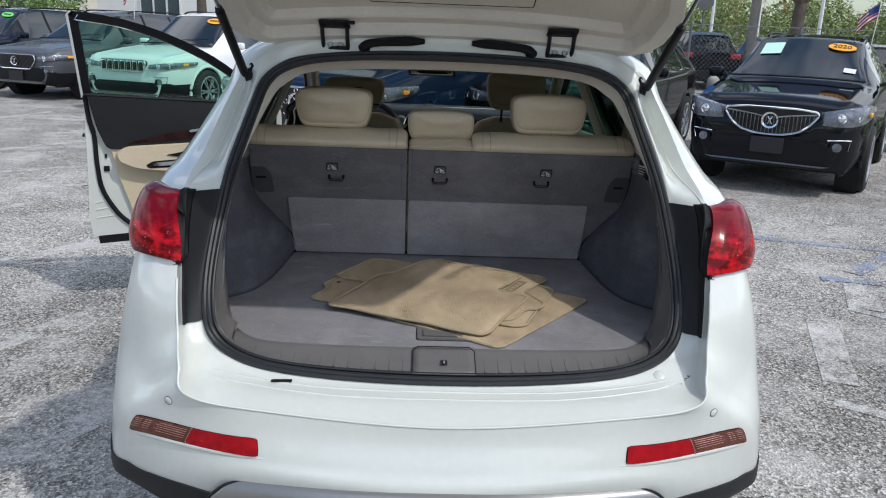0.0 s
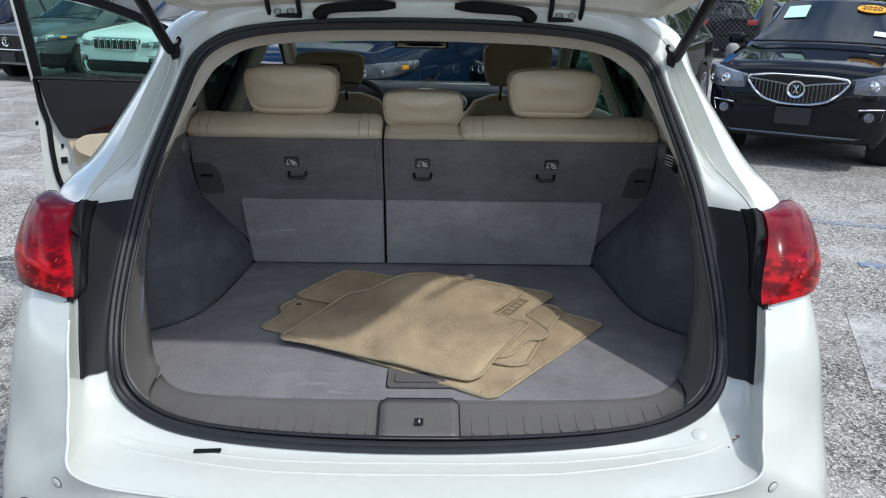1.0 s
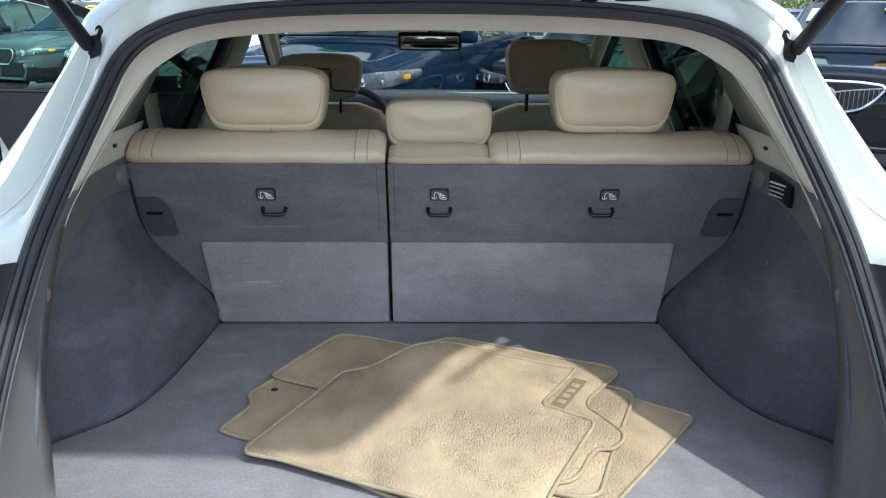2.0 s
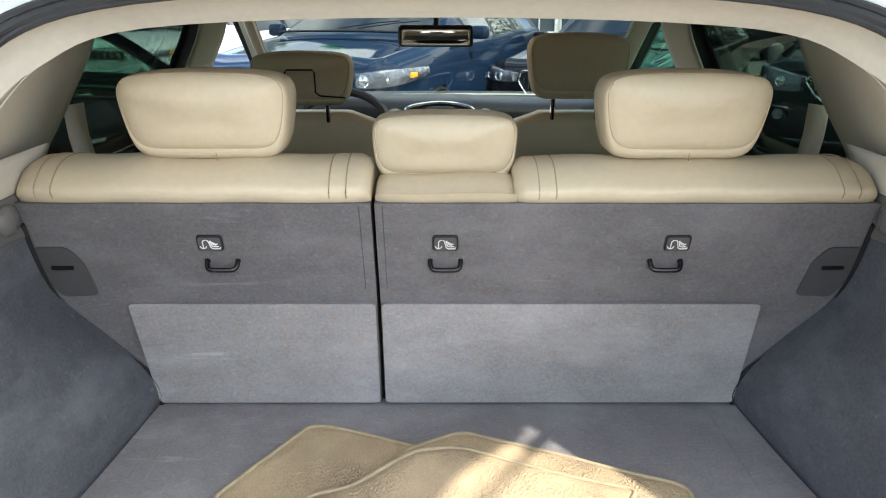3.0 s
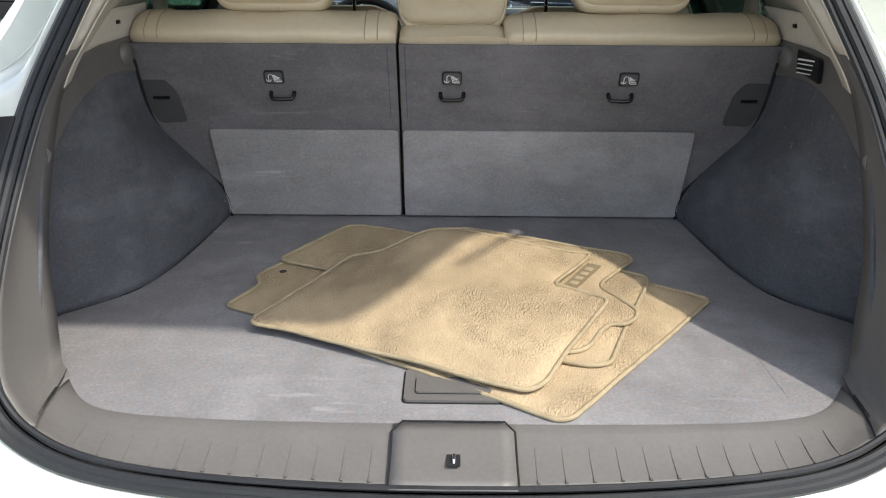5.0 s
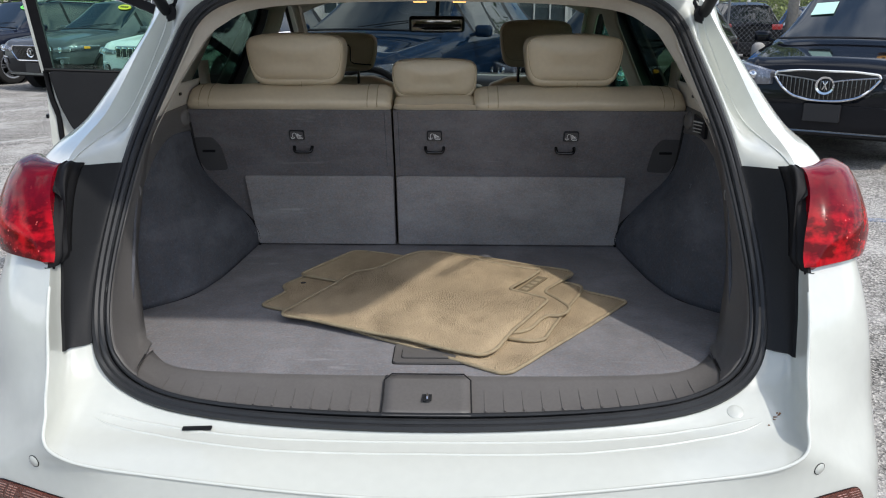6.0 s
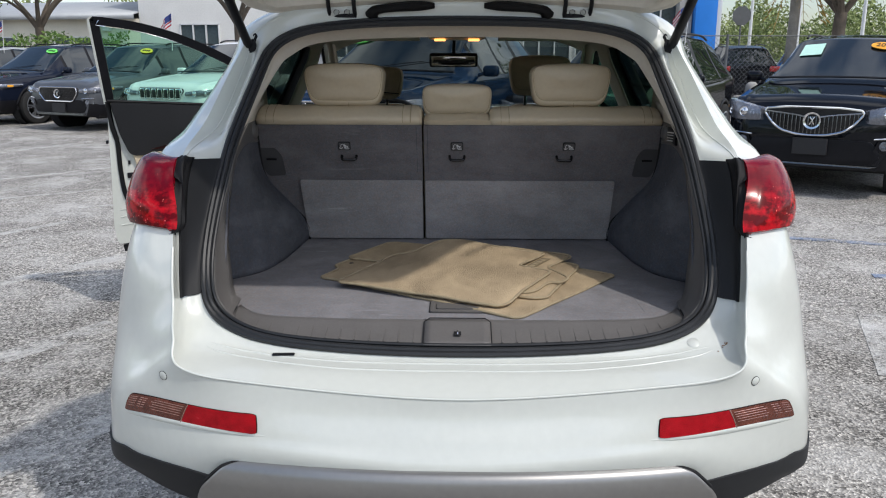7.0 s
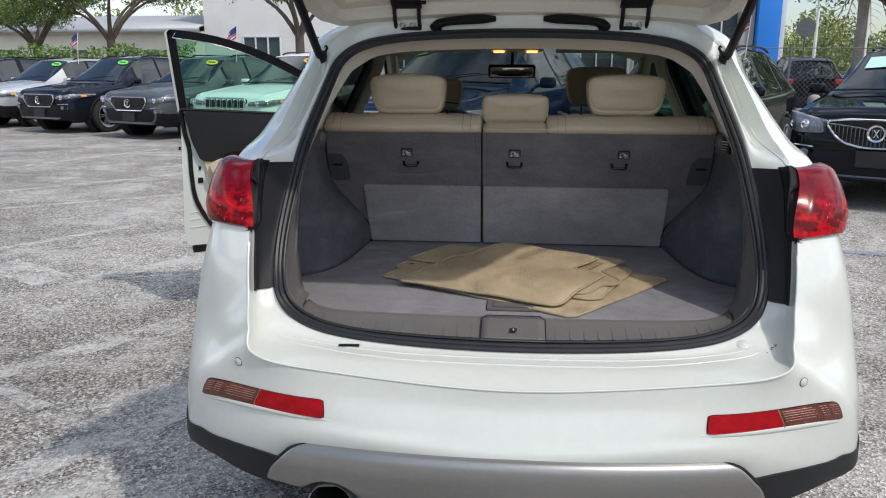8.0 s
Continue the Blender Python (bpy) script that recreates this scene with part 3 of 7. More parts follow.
TRIM_IN = np.array([(0, 1.885, .80), (.40, 1.897, .80), (.535, 1.95, .803), (.575, 2.00, .815), (.590, 2.03, .86), (.602, 2.07, .97),
                    (.592, 2.15, 1.147), (.568, 2.218, 1.237), (.525, 2.342, 1.352), (.486, 2.42, 1.412), (.375, 2.475, 1.455), (0, 2.485, 1.468)], float)


def trim_row(u, steps=6):
    """From the seal to the inner edge of the frame trim."""
    a = Vector(surf(u, 0))
    a = a + (cen - a).normalized() * 0.026
    b = Vector(cr(TRIM_IN, u, TRIM_IN[1] * MIRROR, TRIM_IN[-2] * MIRROR))
    mid = (a + b) / 2 + (cen - (a + b) / 2).normalized() * -0.006
    return [Vector(p) for p in spline([a, mid, b], steps // 2)]


for name, u0, u1, m, lab in (("sill_plate", 0, 2.15, TRIM_DARK, "dark grey ribbed plastic sill plate"),
                             ("lower_frame_trim", 2.15, 6.95, TRIM_DARK, ""), ("lower_frame_trim ", 2.15, 6.95, TRIM_DARK, ""), ("upper_frame_trim", 6.95, 11, TRIM_BEIGE, "")):
    bm = bmesh.new()
    n = 24
    for s in {"lower_frame_trim": (1,), "lower_frame_trim ": (-1,)}.get(name, (1, -1)):
        rows = [[Vector((q.x * s, q.y, q.z)) for q in trim_row(u0 + (u1 - u0) * k / n)] for k in range(n + 1)]
        # turn the inner edge forward so that it has depth
        rows = [r + [r[-1] + Vector((0, 0.035, -0.004 if name == "sill_plate" else 0.01))] for r in rows]
        add_loft(bm, rows)
    if name == "upper_frame_trim" or name == "sill_plate":
        bmesh.ops.remove_doubles(bm, verts=bm.verts, dist=0.0008)
    ob = cpart(name.strip(), bm, m, label=lab)
    ob.modifiers.new("wall", 'SOLIDIFY').thickness = 0.004
    if name == "sill_plate":
        # fine moulded ribs with a raised foot
        for k in range(-14, 15):
            x = k * 0.034
            if abs(x) < 0.09:
                continue
            r = trim_row(min(2.1, abs(x) / 0.40 if abs(x) < 0.4 else 1 + (abs(x) - 0.4) / 0.155))
            bm = bmesh.new()
            add_tube(bm, [(x, p.y, p.z + 0.0002) for p in r[1:5]], [.0010, .0009, .0008, .0004], 6)
            add_box(bm, (x + .001, r[1].y - .001, r[1].z + .0008), (.004, .006, .003), .0012)
            part("sill_rib", bm, m, ob)
for s in (1, -1):
    bm = bmesh.new()
    add_tube(bm, [Vector((p.x * s, p.y - .001, p.z + .003)) for p in trim_row(2.15)], .0018, 5)
    cpart("trim_joint", bm, DARK)
# latch cover in the middle of the sill
bm = bmesh.new()
a, b = trim_row(0)[0], trim_row(0)[-1]
add_loft(bm, [[(x, p.y - (0.004 if k == 0 else 0), p.z + 0.0035 + (0.0015 if 0 < k < 6 else -0.001)) for k, p in enumerate(trim_row(0))] for x in np.linspace(-0.077, 0.077, 9)])
latch_cover = cpart("latch_cover", bm, TRIM_DARK)
latch_cover.modifiers.new("wall", 'SOLIDIFY').thickness = 0.003
bm = bmesh.new()
rim = trim_row(0)
add_tube(bm, [(-.0785, p.y, p.z + .0045) for p in rim[:6]] + [(-.066, rim[-1].y + .003, rim[-1].z + .004), (.066, rim[-1].y + .003, rim[-1].z + .004)] + [(.0785, p.y, p.z + .0045) for p in rim[5::-1]], .0015, 5)
part("cover_gap", bm, DARK, latch_cover)
bm = bmesh.new()
pc = rim[3]
add_prism(bm, [(p.x, pc.y + p.y, pc.z + .0055 + .02 * p.y) for p in rounded([(-.0085, -.018), (.0085, -.018), (.0085, .014), (-.0085, .014)], .003, 3)], (0, 0, .0012))
part("latch_slot", bm, DARK, latch_cover, "black latch slot")
bm = bmesh.new()
add_tube(bm, [(.0005, pc.y - .012, pc.z + .006), (.0005, pc.y - .010, pc.z + .009), (.0005, pc.y + .001, pc.z + .009)], .0020, 6)
part("striker", bm, CHROME, latch_cover, "small steel striker")

# ---- cargo bay ----
bm = bmesh.new()
edge = [cr(TRIM_IN, 3.2 * k / 24, TRIM_IN[1] * MIRROR) for k in range(25)]
side = [tuple(p) for p in spline([(.60, 2.03), (.665, 2.08), (.695, 2.14), (.665, 2.195), (.605, 2.25), (.564, 2.31), (.545, 2.39), (.539, 2.48), (.534, 2.56), (.526, 2.65), (.512, 2.75)], 3)]
half = [(p[0], p[1] + 0.004) for p in edge] + side
outline = [(x, y, 0.80) for x, y in half] + [(-x, y, 0.80) for x, y in reversed(half[1:])]
add_prism(bm, outline, (0, 0, -0.03))
cargo_floor = cpart("cargo_floor", bm, CARPET_FLOOR, label="grey carpeted cargo floor board")
# the lid handle, a recessed pull in a raised frame
bm = bmesh.new()
for p, z, h in ((rounded([(-.0705, 1.9355), (.0705, 1.9355), (.0705, 2.0245), (-.0705, 2.0245)], .009), .8002, .001),
                (rounded([(-.068, 1.938), (.068, 1.938), (.068, 2.022), (-.068, 2.022)], .008), .8005, .004),
                (rounded([(-.0535, 1.9535), (.0535, 1.9535), (.0535, 1.9965), (-.0535, 1.9965)], .007), .8043, .0008),
                (rounded([(-.052, 1.955), (.052, 1.955), (.052, 1.995), (-.052, 1.995)], .006), .8045, .003)):
    add_prism(bm, [(q.x, q.y, z) for q in p], (0, 0, h))
for f in bm.faces:
    f.material_index = 1 if f.calc_center_median().z < .8015 or .8047 < f.calc_center_median().z < .8052 else 0
cpart("floor_handle", bm, [TRIM_DARK, DARK], cargo_floor, "grey plastic pull handle")
for x in (-.46, .46):
    bm = bmesh.new()
    add_tube(bm, [(x, 1.96, .8002), (x * .99, 2.70, .8002)], 0.0012, 5, flat=0.3)
    part("floor_seam", bm, CARPET_FLOOR, cargo_floor)


def back_y(z):
    """The depth of the seat backs' carpeted rear face at a height."""
    return float(np.interp(z, [0.78, 0.80, 1.015, 1.198, 1.26], [2.742, 2.738, 2.682, 2.600, 2.575]))


WALL_END = [(.516, .80), (.512, .83), (.523, .868), (.553, .905), (.588, .945), (.632, .998), (.648, 1.06), (.646, 1.165)]
for s in (1, -1):
    bm = bmesh.new()
    rows = []
    for k in range(41):
        t = k / 40
        y0 = 2.02 + 0.60 * t
        low = np.interp(y0, [2.02, 2.08, 2.14, 2.195, 2.25, 2.31, 2.39, 2.48, 2.56, 2.65], [.592, .662, .697, .668, .608, .566, .547, .541, .536, .526])
        row = []
        for j, (xe, ze) in enumerate(WALL_END):
            q = j / (len(WALL_END) - 1)
            xt = np.interp(t, [0, 0.2, 0.5, 1], [.600, .640, .642, xe])
            xl = low + (xt - low) * (q ** 0.7)
            blend = t ** 2.5
            z = 0.80 + (1.168 - 0.80) * q * (1 - blend) + (ze - 0.80) * blend
            x = xl * (1 - blend) + xe * blend
            yy = y0 + 0.02 * blend + (back_y(z) - 2.625 + 0.02) * blend + max(0, (z - 0.86)) * 0.42 * (1 - t)
            row.append(Vector((x * s, yy, z)))
        rows.append([Vector(p) for p in spline(row, 3)])
    add_loft(bm, rows)
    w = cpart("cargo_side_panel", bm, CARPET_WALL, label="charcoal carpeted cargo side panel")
    w.modifiers.new("wall", 'SOLIDIFY').thickness = 0.006
    # beige cover of the rear pillar, from the frame trim to the side window
    bm = bmesh.new()
    rows = []
    for k in range(29):
        u = 6.2 + 4.8 * k / 28
        a = Vector(cr(TRIM_IN, u, TRIM_IN[1] * MIRROR, TRIM_IN[-2] * MIRROR)) + Vector((0, 0.03, 0.008))
        e = Vector(surf(u, 7))
        e = Vector((e.x * 0.945, max(e.y, 2.7) + 0.16, e.z - (0.045 if u > 9 else 0.015)))
        m1 = a.lerp(e, 0.45) + Vector((0.012, 0, 0.012))
        rows.append([Vector((p[0] * s, p[1], p[2])) for p in spline([a, m1, e], 6)])
    add_loft(bm, rows)
    w = cpart("rear_pillar_cover", bm, TRIM_BEIGE, label="light beige plastic pillar cover")
    w.modifiers.new("wall", 'SOLIDIFY').thickness = 0.005
    # grey ledge beside the seat back
    bm, rows, rows_b = bmesh.new(), [], []
    for y in np.linspace(2.13, 2.74, 26):
        x = float(np.interp(y, [2.13, 2.22, 2.33, 2.45, 2.74], [.598, .615, .634, .642, .647]))
        zc = float(np.interp(y, [2.13, 2.25, 2.33, 2.42, 2.48, 2.55, 2.62, 2.74], [1.085, 1.118, 1.136, 1.154, 1.159, 1.156, 1.149, 1.145]))
        zb = float(np.interp(y, [2.13, 2.22, 2.30, 2.38, 2.47, 2.74], [1.14, 1.172, 1.193, 1.204, 1.211, 1.214]))
        prof = [(x + .004, zc - .012), (x - .005, zc - .007), (x - .007, zc + .003), (x - .004, zc * .5 + zb * .5), (x - .003, zb - .008), (x + .003, zb), (x + .03, zb + .003)]
        rows.append([Vector((p[0] * s, y, p[1])) for p in spline(prof, 3)])
        if 2.31 < y < 2.67:
            rows_b.append([Vector((s * (x + .004 - .10 * (z - 1.2)), y + (z - 1.2) * .95, z)) for z in np.linspace(zb - .006, 1.268, 6)])
    add_loft(bm, rows)
    w = cpart("side_ledge", bm, TRIM_DARK, label="grey plastic ledge above the carpeted side panel")
    w.modifiers.new("wall", 'SOLIDIFY').thickness = .003
    bm = bmesh.new()
    add_loft(bm, rows_b)
    w = cpart("lower_pillar_cover", bm, TRIM_BEIGE)
    w.modifiers.new("wall", 'SOLIDIFY').thickness = .003
    bm = bmesh.new()
    add_box(bm, (.640 * s, 2.557, 1.242), (.008, .013, .007), .0015)
    cpart("clip_hole", bm, BLACK_TRIM)
    # rounded catch at the seat's end of the ledge
    bm = bmesh.new()
    add_sphere(bm, (.640 * s, 2.572, 1.180), (.014, .026, .024), 18)
    c = cpart("seat_catch", bm, TRIM_DARK)
    bm = bmesh.new()
    add_sphere(bm, (.634 * s, 2.578, 1.180), (.010, .012, .017), 14)
    part("catch_pocket", bm, BEZEL, c)
    if s > 0:
        bm = bmesh.new()
        add_prism(bm, [(.632, 2.505, 1.168), (.632, 2.512, 1.204), (.626, 2.405, 1.198), (.624, 2.395, 1.160)], (.006, 0, 0))
        st = cpart("notice_label", bm, BLACK_TRIM, label="black notice label with white print")
        for k in range(4):
            bm = bmesh.new()
            y0, y1, z = 2.485, 2.412 + .012 * (k % 2), 1.196 - k * .008
            add_box(bm, (.6275, (y0 + y1) / 2, z - .004), (.004, y0 - y1, .0018 if k else .003), 0, Matrix.Rotation(radians(-3), 4, 'X') @ Matrix.Rotation(radians(4), 4, 'Z'))
            part("print_line", bm, PRINT_WHITE, st)
    bm = bmesh.new()
    add_tube(bm, [Vector(((p[0] - .008) * s, back_y(p[1]) - .008, p[1])) for p in spline(WALL_END, 5)], .0042, 8)
    cpart("seat_gap", bm, DARK)


# ---- rear seats ----
def seat_back(name, x0, x1, flap0, flap1, lab):
    seat = new(name)
    seat.parent, seat.location = car, (0, -CY, 0)
    seat["label"] = lab
    bm = bmesh.new()
    zs = np.linspace(0.795, 1.199, 9)
    out = -1 if x0 < -0.3 else 1
    rows_b, rows_f = [], []
    for z in zs:
        lim = float(np.interp(z, [e[1] for e in WALL_END], [e[0] for e in WALL_END])) - 0.004
        a, b = max(x0, -lim), min(x1, lim)
        xs = np.linspace(a, b, 14)
        rows_b.append([Vector((x, back_y(z), z)) for x in xs])
        rows_f.append([Vector((x, back_y(z) + 0.06, z)) for x in xs])
    add_loft(bm, rows_b)
    rim = rows_b[0] + [r[-1] for r in rows_b[1:]] + rows_b[-1][-2::-1] + [r[0] for r in rows_b[-2:0:-1]]
    rimf = rows_f[0] + [r[-1] for r in rows_f[1:]] + rows_f[-1][-2::-1] + [r[0] for r in rows_f[-2:0:-1]]
    add_loft(bm, [rim, rimf], True)
    part("back_panel", bm, CARPET, seat, "charcoal carpet seat back")
    bm = bmesh.new()
    poly = rounded([(flap0[0], 1.013), (flap0[1], 1.013), (flap1[1], .806), (flap1[0], .806)], .008, 3)
    add_prism(bm, [(p.x, back_y(p.y) - 0.012, p.y) for p in poly], (0, 0.010, 0))
    part("load_flap", bm, CARPET_FLAP, seat, "mid grey felt load flap")
    return seat


seat_l = seat_back("rear_seat", -.656, -.1165, (-.522, -.1185), (-.508, -.1185), "wheat leather rear seat with grey carpet back")
seat_r = seat_back("rear_seat", -.1105, .656, (-.1085, .512), (-.1085, .506), "wheat leather rear bench seat with grey carpet back")


def cushion(seat, x0, x1, zt, y0=2.598, y1=2.80):
    """The leather roll along the top of a seat back, with seams near its ends."""
    bm = bmesh.new()
    prof = [(y0 + .016, 1.190), (y0 - .002, 1.215), (y0 + .012, zt - .018), (y0 + .045, zt), (y0 + .10, zt + .004), (y1 - .02, zt - .02), (y1, zt - .09), (y1 - .01, 1.10)]
    xs = np.concatenate([[x0, x0 + .006, x0 + .02], np.linspace(x0 + .05, x1 - .05, 18), [x1 - .02, x1 - .006, x1]])
    rows = []
    for x in xs:
        d = min(x - x0, x1 - x)
        sh = math.sqrt(max(0, 1 - (1 - min(1, d / .035)) ** 2))
        row = []
        for y, z in prof:
            yc, zc = (y0 + y1) / 2, 1.19
            row.append(Vector((x, yc + (y - yc) * (0.82 + 0.18 * sh), zc + (z - zc) * (0.72 + 0.28 * sh) + 0.0015 * math.sin(x * 37) * sh)))
        rows.append([Vector(p) for p in spline(row, 3)])
    add_loft(bm, rows)
    bm.faces.new([bm.verts.new(p) for p in rows[0]])
    bm.faces.new([bm.verts.new(p) for p in rows[-1]])
    c = part("backrest", bm, LEATHER, seat, "wheat leather backrest", sharp=60)
    for x in (x0 + .035, x0 + .060, x1 - .060, x1 - .035):
        if (x1 - x0) < .3:
            continue
        bm = bmesh.new()
        k = int(np.argmin(abs(xs - x)))
        add_tube(bm, [Vector((x, p.y - .0006, p.z + .0006)) for p in rows[k][2:15]], .0011, 5)
        part("seam", bm, STITCH, c)


cushion(seat_l, -.643, -.1165, 1.252)
cushion(seat_r, -.1105, .108, 1.226)
cushion(seat_r, .098, .640, 1.250)


def headrest(seat, x0, x1, z0, z1, y0, taper=.02, depth=.115, leather=LEATHER, posts=True):
    """A headrest: a rounded cushion, narrower at its foot, with a seam round its face and two chrome posts."""
    bm = bmesh.new()
    cx, hw = (x0 + x1) / 2, (x1 - x0) / 2
    w = 1 - taper / hw * .35
    half = [(0, 1.0), (.40, .992), (.70, .968), (.88, .925), (.965, .85), (1.0, .72), (.45 + .55 * w, .45), (w - .03, .22), (w - .12, .075), (w - .30, .008), (.25, .0)]
    loop = half + [(-x, z) for x, z in reversed(half[1:])]
    loop = [Vector((p[0], p[1])) for p in spline(loop + [loop[0]], 4)][:-1]
    hh = z1 - z0
    rows = []
    prof = ((-.009, .25, .38, .48), (-.008, .52, .24, .36), (-.004, .74, .12, .26), (.002, .88, .05, .19), (.0070, .935, .026, .160), (.0085, .945, .021, .152), (.0080, .953, .018, .142),
            (.0105, .970, .012, .085), (.019, .990, .005, .03), (.040, 1, 0, 0), (depth * .7, 1, 0, 0), (depth * .9, .95, .03, .03), (depth, .82, .10, .10))
    for y, kx, ti, bi in prof:
        rows.append([Vector((cx + p.x * hw * kx, y0 + y - .018 * (p.y - .5), z0 + hh * (bi + p.y * (1 - ti - bi)))) for p in loop])
    add_loft(bm, rows, True, cap=True)
    h = part("headrest", bm, leather, seat, sharp=80)
    bm = bmesh.new()
    low = [k for k in range(len(loop)) if loop[k].y < .88]
    add_tube(bm, [rows[5][k] + Vector((0, -.0002, 0)) for k in low], .0011, 5)
    part("seam", bm, STITCH, h)
    bm = bmesh.new()
    add_tube(bm, [(cx + .012, y0 + .020, z0 + hh * .01), (cx + .012, y0 + .019, z0 + hh * .05), (cx + .012, y0 + .0195, z0 + hh * .14)], .0009, 5)
    part("short_seam", bm, STITCH, h)
    if posts:
        for s in (-1, 1):
            bm = bmesh.new()
            add_tube(bm, [(cx + s * hw * .45, y0 + depth * .5, z0 + .02), (cx + s * hw * .45, y0 + depth * .5 + .01, z0 - .055)], .006, 8)
            part("headrest_post", bm, CHROME, h)
    return h


headrest(seat_l, -.490, -.236, 1.252, 1.388, 2.630)
headrest(seat_r, .226, .478, 1.252, 1.388, 2.630)
headrest(seat_r, -.118, .106, 1.214, 1.324, 2.655, taper=.006, depth=.10, posts=False)

for x, seat in ((-.366, seat_l), (-.005, seat_r), (.352, seat_r)):
    y = back_y(1.128) - .003
    bm = bmesh.new()
    r = Matrix.Rotation(radians(24), 4, 'X')
    flat_pts = [Vector((p.x, 0, p.y)) for p in rounded([(-.0198, -.0148), (.0198, -.0148), (.0198, .0148), (-.0198, .0148)], .006, 4)]
    add_loft(bm, [[Vector((x, y, 1.130)) + r.to_3x3() @ (p * f + Vector((0, d, 0))) for p in flat_pts] for f, d in ((1, .004), (1, -.0015), (.93, -.0028), (.86, -.0028))], True, cap=True)
    plate = part("anchor_badge", bm, CLADDING, seat, "black child anchor badge with white symbol")
    bm = bmesh.new()
    add_loft(bm, [[Vector((x, y, 1.130)) + r.to_3x3() @ (p * .87 + Vector((0, d, 0))) for p in flat_pts] for d in (-.0022, -.0031)], True, cap=True)
    part("badge_face", bm, BADGE_FACE, plate, "dark grey badge face")
    bm = bmesh.new()
    at_badge = lambda u, v: Vector((x, y, 1.130)) + r.to_3x3() @ Vector((u, -.0034, v))
    # an anchor, and a reclined child seat beside it
    for pts in ([(-.0105, -.0085), (-.0105, .0045)], [(-.0155, -.004), (-.0140, -.0072), (-.0105, -.0088), (-.0070, -.0072), (-.0055, -.004)], [(-.0105, .0045), (-.0085, .0075), (-.0055, .0085)],
                [(-.0045, .0080), (-.0020, .0072), (.0015, -.0070), (.0045, -.0090), (.0145, -.0088), (.0155, -.0065)], [(.0005, .0060), (.0035, -.0035), (.0065, -.0050), (.0135, -.0045)],
                [(.0015, .0070), (.0055, -.0005), (.0100, -.0018)], [(.0045, .0040), (.0085, .0005), (.0125, .0005)]):
        add_tube(bm, [at_badge(*p) for p in pts], .00085, 6)
    part("symbol", bm, PRINT_WHITE, plate)
    bm = bmesh.new()
    z, y, xl = 1.092, back_y(1.092), x - .035 * x
    hang = spline([(-.027, .006), (-.0265, -.001), (-.022, -.0065), (-.010, -.0075), (.010, -.0075), (.022, -.0065), (.0265, -.001), (.027, .006)], 3)
    add_tube(bm, [(xl + p[0] * .88, y - .003 - .9 * max(0, .006 - p[1]), z + p[1]) for p in hang], .0040, 10)
    for e in (-.0235, .0235):
        add_box(bm, (xl + e, y - .001, z + .005), (.008, .004, .008), .002)
    part("tether_loop", bm, LOOP_BLACK, seat, "black tether anchor loop")
for xs, seat in ((-.134, seat_l), (-.099, seat_r)):
    bm = bmesh.new()
    add_tube(bm, [(xs + .004 * (1.19 - z), back_y(z) + .0002, z) for z in np.linspace(1.030, 1.196, 9)], .0009, 5)
    part("stitched_seam", bm, CARPET_WALL, seat)
for s, seat in ((-1, seat_l), (1, seat_r)):
    bm = bmesh.new()
    poly = rounded([(.566 * s, 1.028), (.624 * s, 1.025), (.640 * s, 1.06), (.642 * s, 1.122), (.590 * s, 1.122), (.572 * s, 1.095)], .010, 4)
    add_prism(bm, [(p.x, back_y(p.y) - .004, p.y) for p in poly], (0, .006, 0))
    bez = part("latch_bezel", bm, BEZEL, seat)
    bm = bmesh.new()
    add_box(bm, (.606 * s, back_y(1.084) - .005, 1.084), (.034, .006, .006), .0015, Matrix.Rotation(radians(24), 4, "X"))
    part("release_slot", bm, BLACK_TRIM, bez)

# ---- rear lamps, bumper and cover panels of the white SUV ----
def smooth(x, a, b):
    t = min(1, max(0, (x - a) / (b - a)))
    return t * t * (3 - 2 * t)


def flip(rows, s):
    return [[Vector((p.x * s, p.y, p.z)) for p in r] for r in rows]


